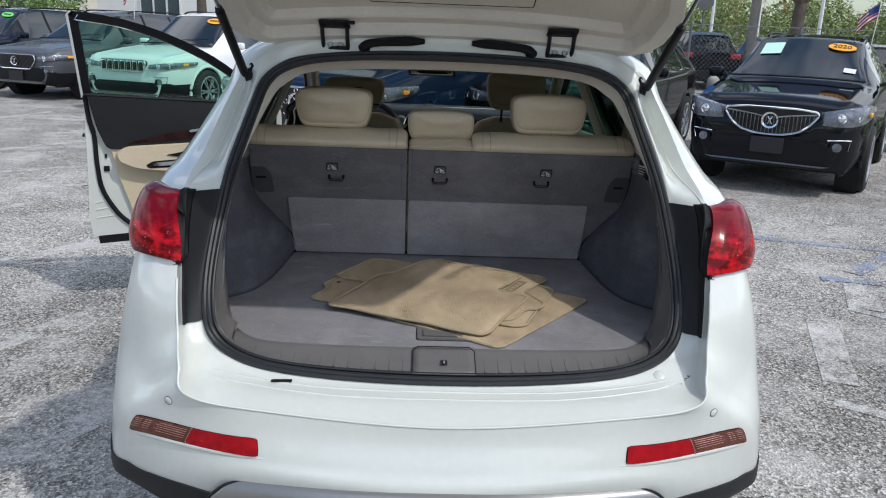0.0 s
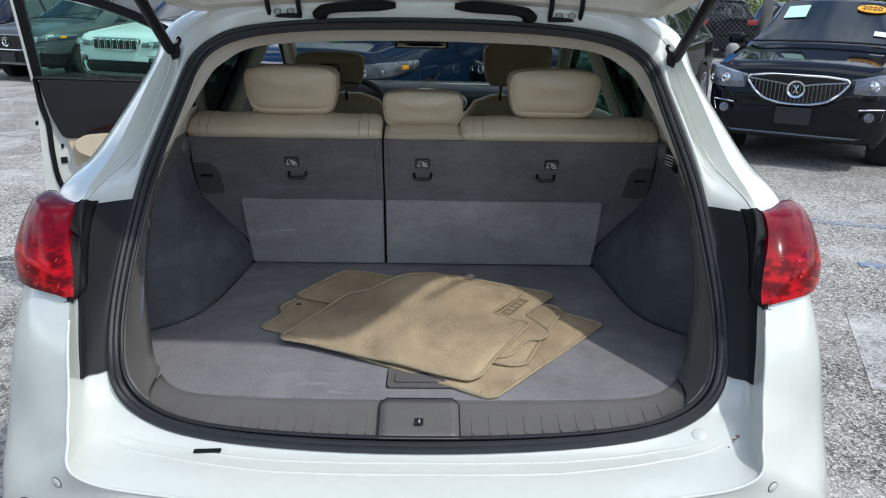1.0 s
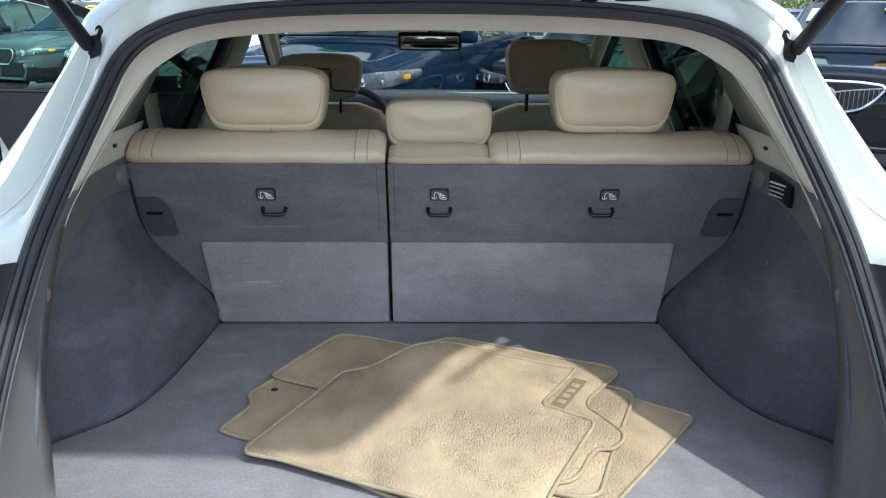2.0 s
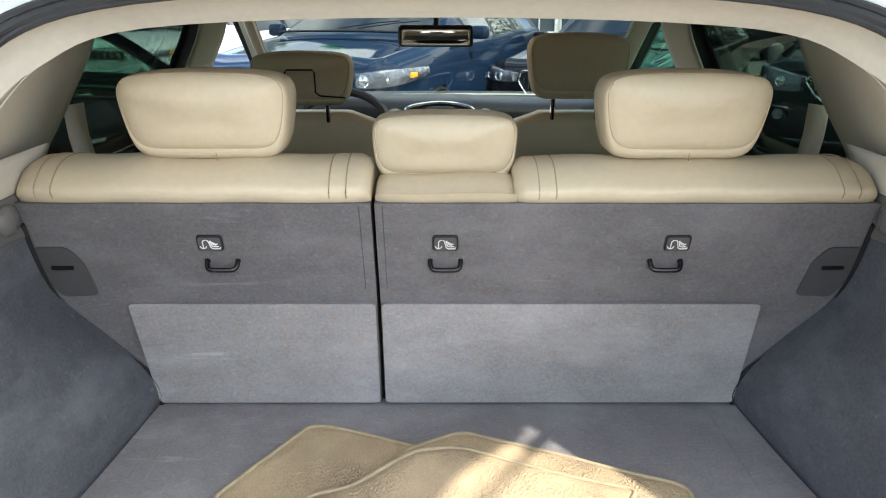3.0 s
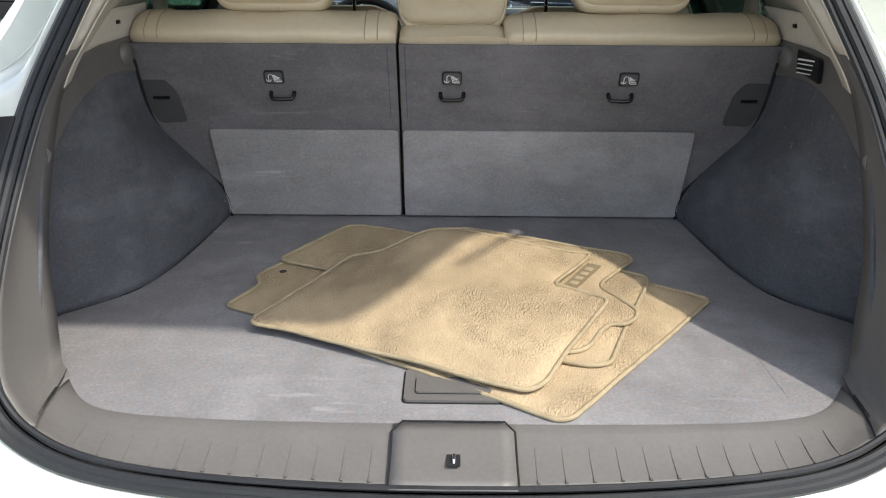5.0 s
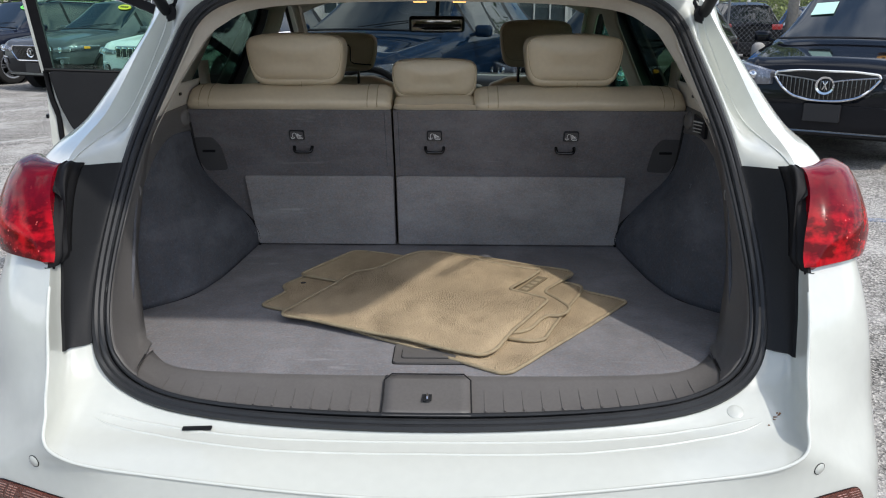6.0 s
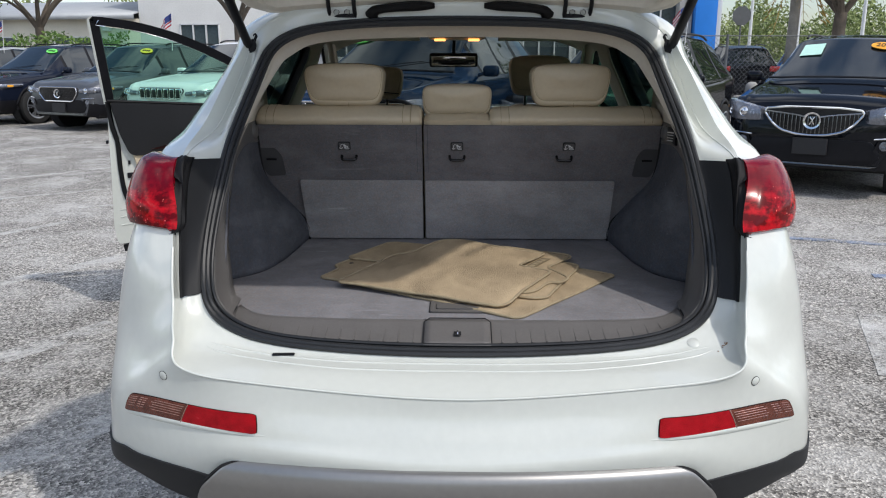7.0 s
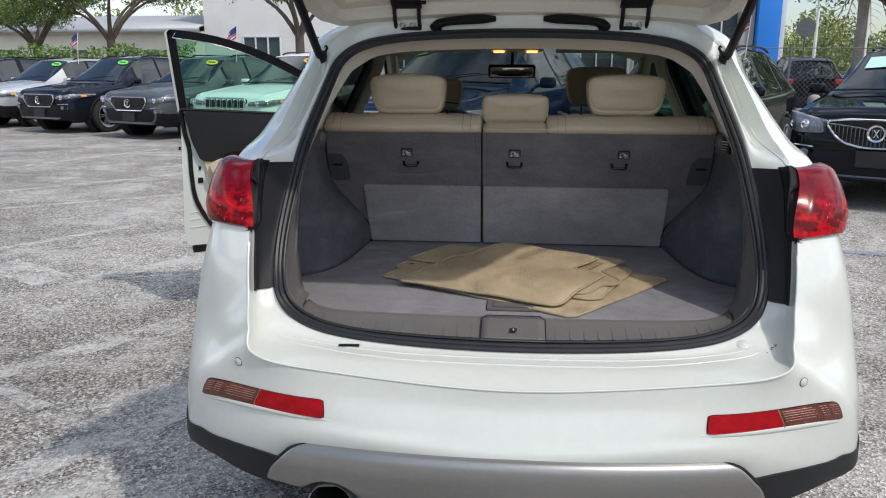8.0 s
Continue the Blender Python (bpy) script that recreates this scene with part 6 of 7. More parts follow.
        if grille == "wing":
            low = [(gw * x, z0 + (z1 - z0) * z) for x, z in ((.30, .03), (.62, .16), (.82, .40), (1.0, .80), (.96, .93), (.55, 1.0))]
            shape = [(0, z0)] + low + [(-x, z) for x, z in reversed(low)]
        frame = front_plate("grille", shape, .05, GRILLE, "black grille with chrome surround", .05)
        bm = bmesh.new()
        add_tube(bm, [Vector((p.x, yf - .030 + .08 * max(0, abs(p.x) - .5), p.y)) for p in rounded(shape, .05, 4)], .013, 7, True)
        part("grille_surround", bm, CHROME, frame, "chrome surround")
        if grille == "slots":
            for q in range(7):
                bm = bmesh.new()
                x = (q - 3) * .126 * k
                add_box(bm, (x, yf - .040, (z0 + z1) / 2), (.108 * k, .012, z1 - z0 - .012), .012)
                sl = part("grille_slot", bm, CHROME, frame)
                bm = bmesh.new()
                add_box(bm, (x, yf - .046, (z0 + z1) / 2), (.074 * k, .012, z1 - z0 - .045), .012)
                part("slot_opening", bm, GRILLE, frame)
        elif grille == "wing":
            for q in range(-11, 12):
                bm = bmesh.new()
                x = q * gw * .082
                lo_z, hi_z = float(np.interp(abs(x) / gw, [0, .3, .62, .82, 1], [.06, .09, .23, .46, .8])), .70 + .12 * abs(x) / gw
                if hi_z - lo_z > .05:
                    add_box(bm, (x, yf - .034, z0 + (z1 - z0) * (lo_z + hi_z) / 2), (.010, .014, (z1 - z0) * (hi_z - lo_z)), .002)
                    part("grille_bar", bm, DARK_CHROME, frame)
            for s in (1, -1):
                bm = bmesh.new()
                add_tube(bm, [Vector(p) for p in spline([(s * .07, yf - .040, z0 + (z1 - z0) * .66), (s * gw * .40, yf - .042, z0 + (z1 - z0) * .74), (s * gw * .95, yf - .036, z0 + (z1 - z0) * .84)], 5)], .011, 7, flat=.7)
                part("grille_wing", bm, RIM, frame, "satin chrome wing bar")
        elif grille == "bars":
            for q in range(17):
                bm = bmesh.new()
                x = (q - 8) * gw * .105
                add_box(bm, (x, yf - .034, (z0 + z1) / 2), (.009, .014, (z1 - z0) * (.80 - .35 * (abs(x) / gw) ** 2)), .002)
                part("grille_bar", bm, DARK_CHROME, frame)
        else:
            bm = bmesh.new()
            for a in range(9):
                for b in range(5):
                    x, z = (a - 4) * gw * .19 + (b % 2) * gw * .095, z0 + .045 + b * (z1 - z0 - .08) / 4
                    add_lathe(bm, [(.022, -.004), (.026, 0), (.022, .004)], (x, yf - .040, z), 'y', 6)
            tagged(part("grille_honeycomb", bm, CHROME if grille == "mesh" else GRILLE, frame), kind="stuff")
        bm = bmesh.new()
        add_lathe(bm, [(.085, -.012), (.085, .0), (.066, .004)], (0, yf - .046, (z0 + z1) / 2 + .01), 'y', 24)
        add_box(bm, (0, yf - .050, (z0 + z1) / 2 + .01), (.012, .006, .09), .002, Matrix.Rotation(.5, 4, 'Y'))
        add_box(bm, (0, yf - .050, (z0 + z1) / 2 + .01), (.012, .006, .09), .002, Matrix.Rotation(-.5, 4, 'Y'))
        if grille != "slots":
            part("emblem", bm, CHROME, frame, "plain chrome emblem")
        else:
            bm.free()
        front_plate("air_intake", [(-.60 * k, .36), (.60 * k, .36), (.68 * k, .46), (.58 * k, .54 if grille == "slots" else .60), (-.58 * k, .54 if grille == "slots" else .60), (-.68 * k, .46)], .04, BLACK_TRIM, "black lower air intake", .05)
        front_plate("skid_bar", [(-.60 * k, .338 if grille == "wing" else .315), (.60 * k, .338 if grille == "wing" else .315), (.66 * k, .355), (-.66 * k, .355)], .04, DARK_CHROME, "", .01, None, .03)
        bm = bmesh.new()
        add_tube(bm, [Vector(p) for p in spline([(-W * .40, 1.33 - L / 2, hood + .075), (-.4, 1.27 - L / 2, hood + .088), (.0, 1.25 - L / 2, hood + .094), (.4, 1.27 - L / 2, hood + .088), (W * .40, 1.33 - L / 2, hood + .075)], 4)], .028, 6, flat=.45)
        part("cowl", bm, BLACK_TRIM, c)
        for s in (-1, 1) if grille != "wing" else ():
            bm = bmesh.new()
            add_tube(bm, [(s * .10 - .05, 1.30 - L / 2, hood + .115), (s * .10 + .30, 1.40 - L / 2, hood + .165), (s * .10 + .52, 1.45 - L / 2, hood + .185)], .005, 5)
            part("wiper", bm, BLACK_TRIM, c)
        if grille != "slots":
            front_plate("plate_holder", [(-.165, hood - .655), (.165, hood - .655), (.165, hood - .49), (-.165, hood - .49)], .03, PLATE, "black plate holder with no plate", .012, None, .05)
        for s in (1, -1):
            bm = bmesh.new()
            line = spline([(gw / k + .04, -.015), (.66, -.012), (.775, .010), (.85, .075), (.915, .20), (.945, .42), (.958, .66)], 4)
            rows = []
            for q, (lx, ly) in enumerate(line):
                f = q / (len(line) - 1)
                x, yy = s * k * (lx + .006), yf - .012 + ly
                zc = hood - .255 + .055 * f + (.030 * f - .012 if grille == "wing" else 0)
                hh = (.030 + .052 * math.sin(math.pi * min(1, f * .85 + .12)) ** .8) * {"bars": .74, "wing": 1.12, "mesh": .8}.get(grille, .56)
                inw = Vector((-s * .05, .05, 0))
                a0, a1, a2 = Vector((x, yy, zc - hh)), Vector((x + s * .012 * f, yy - .014 * (1 - f), zc)), Vector((x, yy + .01, zc + hh))
                rows.append([a0, a0.lerp(a1, .6) + Vector((s * .004, -.004, 0)), a1, a1.lerp(a2, .5) + Vector((s * .004, -.004, 0)), a2, a2 + inw, a0 + inw])
            add_loft(bm, rows, True, cap=True)
            hl = part("headlamp", bm, LAMP_GLASS, c, "clear headlamp")
            for xx, yy, rd in ((.70, -.030, .052), (.84, .055, .042)):
                bm = bmesh.new()
                add_lathe(bm, [(rd * .9, .02), (rd, .0), (rd * .8, .004), (rd * .62, -.004), (.001, -.012)], (s * k * xx, yf + yy, hood - .245), 'y', 18)
                part("projector", bm, CHROME, hl)
            bm = bmesh.new()
            add_box(bm, (s * k * .945, yf + .36, hood - .215), (.04, .14, .045), .015)
            part("turn_signal", bm, TAGS["orange"], hl, "amber turn signal")
            bm = bmesh.new()
            add_loft(bm, [[(s * k * .60, yf + .0, .50), (s * k * .80, yf + .10, .52), (s * k * .80, yf + .10, .62), (s * k * .64, yf + .0, .60)],
                          [(s * k * .60, yf - .03, .50), (s * k * .80, yf + .06, .52), (s * k * .80, yf + .06, .62), (s * k * .64, yf - .03, .60)]], True, cap=True)
            fg = part("fog_lamp", bm, BLACK_TRIM, c)
            bm = bmesh.new()
            add_lathe(bm, [(.045, .0), (.045, -.012), (.035, -.014), (.001, -.006)], (s * k * .70, yf - .002, .56), 'y', 16)
            part("fog_lens", bm, LAMP_GLASS, fg)
            bm = bmesh.new()
            add_tube(bm, [(s * k * .60, yf - .035, .625), (s * k * .72, yf - .012, .635), (s * k * .82, yf + .055, .635), (s * k * .80, yf + .04, .53)], .010, 6, flat=.8)
            part("fog_trim", bm, CHROME, fg, "chrome fog lamp trim")
    else:
        for s in (1, -1):
            bm = bmesh.new()
            add_box(bm, (s * .72 * k, L / 2 - .02, hood - .02), (.30, .12, .16), .04, None, 3)
            part("tail_lamp", bm, TAIL, c, "red tail lamp")
        bm = bmesh.new()
        add_box(bm, (0, L / 2 + .01, .50), (1.5 * k, .06, .22), .03)
        part("rear_bumper", bm, BLACK_TRIM, c)

    def on_shield(x, f, lift=.012):
        d = 1.36 + f * .78
        t = car_line(d, L, H, hood)[0]
        return Vector((x, d - L / 2 - lift * .6, t + .012 - .05 * (x / .7) ** 2 + lift))
    if tag:
        bm = bmesh.new()
        pts = [(tag_x + .155 * math.cos(a), .80 + .085 * math.sin(a)) for a in (2 * math.pi * q / 24 for q in range(24))]
        add_loft(bm, [[on_shield(x, f, h) for x, f in pts] for h in (.014, .022)], True, cap=True)
        tg = part("price_tag", bm, TAGS[tag], c, tag + " oval windscreen tag")
        if sticker:
            txt = bpy.data.curves.new("year_text", 'FONT')
            txt.body, txt.size, txt.align_x, txt.align_y, txt.extrude = "2020", .105, 'CENTER', 'CENTER', .001
            ob = new("year_text", txt)
            p0, px, pz = on_shield(.38, .80, .026), on_shield(.48, .80, .026), on_shield(.38, .90, .026)
            ex = (px - p0).normalized()
            ez = ex.cross((pz - p0).normalized()).normalized()
            ey = ez.cross(ex)
            dep = bpy.context.evaluated_depsgraph_get()
            me = bpy.data.meshes.new_from_object(ob.evaluated_get(dep))
            bpy.data.objects.remove(ob)
            me.materials.clear()
            me.materials.append(INK)
            yt = new("year_text", me)
            yt.parent = tg
            yt.matrix_local = Matrix.Translation(p0) @ Matrix((ex, ey, ez)).transposed().to_4x4()
        else:
            bm = bmesh.new()
            for q in range(4):
                x = tag_x + (q - 1.5) * .05
                add_loft(bm, [[on_shield(x + a, f, h) for a, f in ((-.016, .775), (.016, .775), (.016, .825), (-.016, .825))] for h in (.022, .026)], True, cap=True)
            part("tag_print", bm, INK, tg)
    if sticker:
        bm = bmesh.new()
        add_loft(bm, [[on_shield(x, f, h) for x, f in ((-.52, .58), (-.28, .58), (-.27, .86), (-.50, .86))] for h in (.014, .018)], True, cap=True)
        part("window_sticker", bm, TAGS["white"], c, "pale green windscreen sheet")
        bm = bmesh.new()
        add_loft(bm, [[on_shield(x, f, h) for x, f in ((.47, .22), (.60, .22), (.60, .32), (.47, .32))] for h in (.014, .018)], True, cap=True)
        part("window_label", bm, PRINT_WHITE, c)
    if flag:
        fl = new("flag")
        fl.scale = (flag, flag, flag)
        fl.parent, fl.location = c, (W * .345, 2.4 - L / 2, H - .14)
        fl["label"] = "small striped flag on a white window pole"
        bm = bmesh.new()
        add_tube(bm, [(.02, 0, 0), (.05, .0, .45), (.07, .02, .86)], .008, 6)
        part("flag_pole", bm, PRINT_WHITE, fl)
        for q in range(7):
            bm = bmesh.new()
            rows = []
            for a in range(9):
                x = -.42 * a / 8
                wav = .03 * math.sin(a * 1.1)
                z = .84 - q * .037 - .30 * (a / 8) ** 1.5
                rows.append([Vector((.06 + x * .8, wav, z)), Vector((.06 + x * .8, wav + .002, z - .037)), Vector((.06 + x * .8, wav + .004, z - .037)), Vector((.06 + x * .8, wav + .003, z))])
            add_loft(bm, rows, True, cap=True)
            part("stripe", bm, FLAG_RED if q % 2 == 0 else FLAG_WHITE, fl)
        bm = bmesh.new()
        rows = []
        for a in range(5):
            x = -.42 * a / 8
            wav = .03 * math.sin(a * 1.1)
            z = .842 - .30 * (a / 8) ** 1.5
            rows.append([Vector((.06 + x * .8, wav - .004, z)), Vector((.06 + x * .8, wav - .004, z - .14)), Vector((.06 + x * .8, wav + .008, z - .14)), Vector((.06 + x * .8, wav + .008, z))])
        add_loft(bm, rows, True, cap=True)
        part("canton", bm, FLAG_BLUE, fl)
    return c


P_BLACK = paint("black_car_paint", (.006, .007, .010), .2)
P_NAVY = paint("navy_car_paint", (.008, .011, .022), .2)
P_BLUE = paint("blue_car_paint", (.006, .019, .046), .22, 0)
P_GREY = paint("dark_grey_car_paint", (.11, .115, .125), .28, .5)
P_WHITE2 = paint("white_car_paint", (.74, .75, .76), .25)
P_SILVER = paint("silver_car_paint", (.50, .52, .54), .28, .5)

parked_car("black SUV with chrome grille and orange year tag on its windscreen", P_BLACK, (3.60, 8.25), -33, 4.67, 1.84, 1.67, 1.10, "wing", "orange", 0.62, sticker=True)
parked_car("black SUV parked close ahead of the white car", P_BLACK, (1.2, 9.28), -31, 4.8, 1.90, 1.70, 1.06, "bars", None, 0.62)
parked_car("dark blue SUV with chrome honeycomb grille parked ahead", P_BLUE, (-1.30, 8.0), -21, 5.0, 2.06, 1.77, 1.17, "mesh", "green", tag_x=-.62)
parked_car("white SUV with seven-slot chrome grille and orange windscreen tag", P_WHITE2, (-5.0, 13.5), -22, 4.82, 1.94, 1.69, 1.05, "slots", "orange")
parked_car("dark grey SUV with chrome framed grille and yellow tag", P_GREY, (-7.6, 15.2), -22, 4.95, 1.93, 1.66, 1.02, "black", "yellow", 0.9)
parked_car("black SUV with chrome framed grille and green tag", P_NAVY, (-10.2, 16.4), -22, 4.95, 1.93, 1.66, 1.02, "black", "green")
parked_car("silver SUV with green windscreen tag", P_SILVER, (-12.6, 17.7), -22, 4.68, 1.84, 1.62, 1.00, "black", "green", 0.9)
parked_car("black SUV at the end of the row with yellow tag", P_BLACK, (-15.2, 18.8), -22, 4.8, 1.9, 1.65, 1.02, "black", "yellow")
parked_car("black SUV parked behind the chain-link fence", P_BLACK, (9.5, 29.5), 172, 4.8, 1.93, 1.78, 1.08, rear=True)
parked_car("dark SUV parked far behind the fence", P_NAVY, (12.6, 31.5), 172, 4.6, 1.85, 1.66, 1.0, rear=True)
parked_car("black car parked far behind the fence", P_BLACK, (15.6, 30.5), 172, 4.6, 1.85, 1.60, 0.98, rear=True)

# ---- painted lines, worn ----
LINE_WHITE = asphalt("worn_white_paint", (.60, .595, .575))
LINE_BLUE = asphalt("worn_blue_paint", (.16, .24, .40))


def stripe(a, b, w, m, label, lift):
    a, b = Vector((*a, .0)), Vector((*b, .0))
    d = (b - a).normalized()
    s = Vector((d.y, -d.x, 0)) * w / 2
    bm = bmesh.new()
    n = max(2, int((b - a).length / .3))
    rows = []
    for k in range(n + 1):
        p = a.lerp(b, k / n)
        j = .012 * noise.noise(p * 3)
        up = Vector((0, 0, lift))
        rows.append([p - s * (1 + j * 8), p - s * (1 + j * 8) + up, p + s + up, p + s])
    add_loft(bm, rows)
    tagged(part("parking_line", bm, m), label, "marking", group="parking lines", kind="structure")


for q, (a, b, w) in enumerate((((-4.05, 5.72), (-3.40, 6.80), .10), ((-3.75, 5.28), (-3.05, 4.86), .30), ((-2.93, 4.86), (-2.15, 5.90), .15), ((-2.62, 2.92), (-1.86, 4.12), .16),
                               ((-1.80, 2.28), (-1.20, 3.22), .15), ((-1.62, 2.22), (-1.40, 2.38), .12), ((-2.30, 3.12), (-1.95, 2.92), .09), ((2.34, 4.36), (2.00, 3.46), .17),
                               ((1.86, 3.26), (2.60, 2.72), .08), ((2.62, 4.57), (3.40, 3.85), .08), ((2.95, 5.05), (2.72, 4.55), .20), ((-5.9, 8.49), (-4.4, 10.3), .10),
                               ((-5.2, 7.42), (-3.5, 8.75), .09), ((-7.3, 10.4), (-6.2, 13.4), .12), ((-3.62, 7.42), (-3.25, 7.60), .10), ((-3.05, 7.55), (-2.6, 7.75), .10))):
    stripe(a, b, w, LINE_WHITE, "worn white painted parking line on asphalt", .001 + .0003 * q)
for a, b, w in (((2.5, 6.35), (4.4, 5.74), .09), ((3.66, 5.86), (3.05, 5.32), .12), ((2.75, 5.18), (3.4, 5.02), .09), ((-3.1, 7.9), (-2.4, 8.2), .09)):
    stripe(a, b, w, LINE_BLUE, "worn blue painted line on asphalt", .0062)

# ---- buildings ----
STUCCO = mat("white_stucco", (.74, .73, .70), .85, 0, .08, .8, .25, 40)
STUCCO_LOW = mat("cream_stucco", (.66, .62, .52), .85, 0, .10, .9, .25, 40)
ROOFING = mat("grey_metal_roof", (.34, .36, .38), .5, .2, .1, 2)
STORE_GLASS = mat("shop_glass", (.05, .07, .085), .08, 0, .3, .5, spec=.7)
ALU = mat("white_window_frame", (.65, .66, .66), .45, .2, .05, 6)
BLUE_SIGN = mat("blue_cladding", (.02, .20, .66), .4, 0, .06, 1.5)
CONCRETE = mat("grey_concrete", (.36, .35, .33), .85, 0, .2, 3, .3, 60)


def window_unit(parent, x0, x1, z0, z1, y, panes=2):
    """Frame, sill and panes set into a wall that faces -y."""
    w = new("window")
    w.parent = parent
    bm = bmesh.new()
    f = .07
    for cx, cz, sx, sz in (((x0 + x1) / 2, z1 - f / 2, x1 - x0, f), ((x0 + x1) / 2, z0 + f / 2, x1 - x0, f)):
        add_box(bm, (cx, y - .03, cz), (sx, .12, sz), .008)
    for k in range(panes + 1):
        x = x0 + f / 2 + (x1 - x0 - f) * k / panes
        add_box(bm, (x, y - .03, (z0 + z1) / 2), (f, .12, z1 - z0), .008)
    part("window_frame", bm, ALU, w)
    for k in range(panes):
        bm = bmesh.new()
        a, b = x0 + (x1 - x0) * k / panes + f / 2, x0 + (x1 - x0) * (k + 1) / panes - f / 2
        add_box(bm, ((a + b) / 2, y + .01, (z0 + z1) / 2), (b - a, .02, z1 - z0 - f))
        part("pane", bm, STORE_GLASS, w)


hall = thing("warehouse", "long white rendered commercial building with flat roof", "building", (-12, 46, 0), -8)
bm = bmesh.new()
add_box(bm, (7, 4, 4.5), (27, 8, 9), .05)
add_box(bm, (7, -.02, 8.9), (27.2, .3, .35), .05)
part("wall", bm, STUCCO, hall, "tall white rendered wall")
bm = bmesh.new()
add_box(bm, (-20.5, 4, 1.75), (28, 8, 3.5), .05)
part("low_wing", bm, STUCCO_LOW, hall, "low cream wing")
bm = bmesh.new()
add_loft(bm, [[(-35, -.6, 3.45), (-6.5, -.6, 3.45)], [(-35, -.6, 3.75), (-6.5, -.6, 3.75)], [(-35, 4, 4.7), (-6.5, 4, 4.7)], [(-35, 8, 3.6), (-6.5, 8, 3.6)]])
r = part("wing_roof", bm, ROOFING, hall, "grey metal roof")
r.modifiers.new("wall", 'SOLIDIFY').thickness = .08
for x in (-32, -27, -22, -17, -12):
    window_unit(hall, x, x + 2.6, .3, 2.5, -.01, 2)
for x in (-4.0, 0.5, 5.0, 9.5, 14.0):
    window_unit(hall, x, x + 2.4, 1.3, 3.2, -.01, 3)
bm = bmesh.new()
add_box(bm, (-8.5, -.12, 2.95), (.5, .25, .28), .06)
part("wall_lamp", bm, ALU, hall)

store = thing("showroom", "car showroom with glazed front and tall blue entrance panel", "building", (7.6, 41, 0), 0)
bm = bmesh.new()
add_box(bm, (-2.0, 3, 3.1), (11, 6, 6.2), .04)
part("wall", bm, STUCCO, store)
bm = bmesh.new()
add_box(bm, (4.35, -.5, 3.9), (1.05, 1.2, 7.8), .04)
part("entrance_panel", bm, BLUE_SIGN, store, "tall blue cladding panel")
bm = bmesh.new()
add_box(bm, (3.45, -.3, 3.6), (.65, .8, 7.2), .04)
part("entrance_pillar", bm, CONCRETE, store, "grey pillar")
bm = bmesh.new()
add_box(bm, (5.05, -.35, 3.9), (.25, .9, 7.8), .03)
part("panel_edge", bm, ALU, store)
for x in (-7.0, -4.4, -1.8, .8):
    window_unit(store, x, x + 2.4, .3, 2.5, -.02, 3)
    window_unit(store, x, x + 2.4, 2.7, 4.6, -.02, 3)

# ---- planting ----
BARK = mat("grey_brown_bark", (.11, .088, .068), .95, 0, .35, 6, .9, 40)
PALM_BARK = mat("grey_palm_trunk", (.27, .25, .22), .95, 0, .25, 6, .8, 30)


def leaf_mat(name, lo, hi):
    m = mat(name, lo, .55, 0, 0, spec=.3)
    t, n = m.node_tree, m.node_tree.nodes
    ge, mx = n.new("ShaderNodeNewGeometry"), n.new("ShaderNodeMixRGB")
    mx.inputs[1].default_value, mx.inputs[2].default_value = (*lo, 1), (*hi, 1)
    t.links.new(ge.outputs["Random Per Island"], mx.inputs[0])
    t.links.new(mx.outputs[0], n["Principled BSDF"].inputs["Base Color"])
    n["Principled BSDF"].inputs["Transmission Weight"].default_value = 0.0
    return m


LEAF = leaf_mat("oak_leaves", (.045, .085, .022), (.22, .29, .085))
LEAF_LIGHT = leaf_mat("hedge_leaves", (.05, .11, .02), (.20, .30, .08))
LEAF_WOOD = leaf_mat("far_woods_leaves", (.07, .11, .03), (.34, .40, .15))
FROND = leaf_mat("palm_fronds", (.06, .10, .025), (.16, .20, .06))
FROND_DEAD = leaf_mat("dry_fronds", (.32, .20, .05), (.48, .33, .10))


def leaves(name, pts, size, m, parent=None, seed=0, kind=""):
    """Many small folded leaf sprays at the points given, as one mesh."""
    rng = np.random.default_rng(seed)
    n = len(pts)
    a = rng.normal(size=(n, 3))
    a /= np.linalg.norm(a, axis=1)[:, None]
    b = np.cross(a, rng.normal(size=(n, 3)))
    b /= np.linalg.norm(b, axis=1)[:, None]
    c = np.cross(a, b)
    s = size * rng.uniform(.55, 1.25, (n, 1))
    P = np.asarray(pts)
    v = np.stack([P - a * s, P + b * s * .42 + c * s * .15, P + a * s, P - b * s * .42 + c * s * .15], 1).reshape(-1, 3)
    f = [(4 * k, 4 * k + 1, 4 * k + 2, 4 * k + 3) for k in range(n)]
    me = bpy.data.meshes.new(name)
    me.from_pydata(v.tolist(), [], f)
    me.materials.append(m)
    ob = new(name, me)
    if parent:
        ob.parent = parent
    if kind:
        ob["kind"] = kind
    return ob


def lobes(centres, n, seed):
    """Points in the shell of several rough balls (x, y, z, radius)."""
    rng = np.random.default_rng(seed)
    out = []
    tot = sum(r ** 2 for *_, r in centres)
    for x, y, z, r in centres:
        k = int(n * r * r / tot)
        d = rng.normal(size=(k, 3))
        d /= np.linalg.norm(d, axis=1)[:, None]
        lump = 1 + .25 * np.sin(d[:, 0] * 5 + seed) * np.cos(d[:, 1] * 6 - seed)
        rad = r * rng.uniform(.35, 1.0, k) ** .5 * lump
        out.append(np.array((x, y, z)) + d * rad[:, None] * np.array((1, 1, .72)))
    return np.concatenate(out)


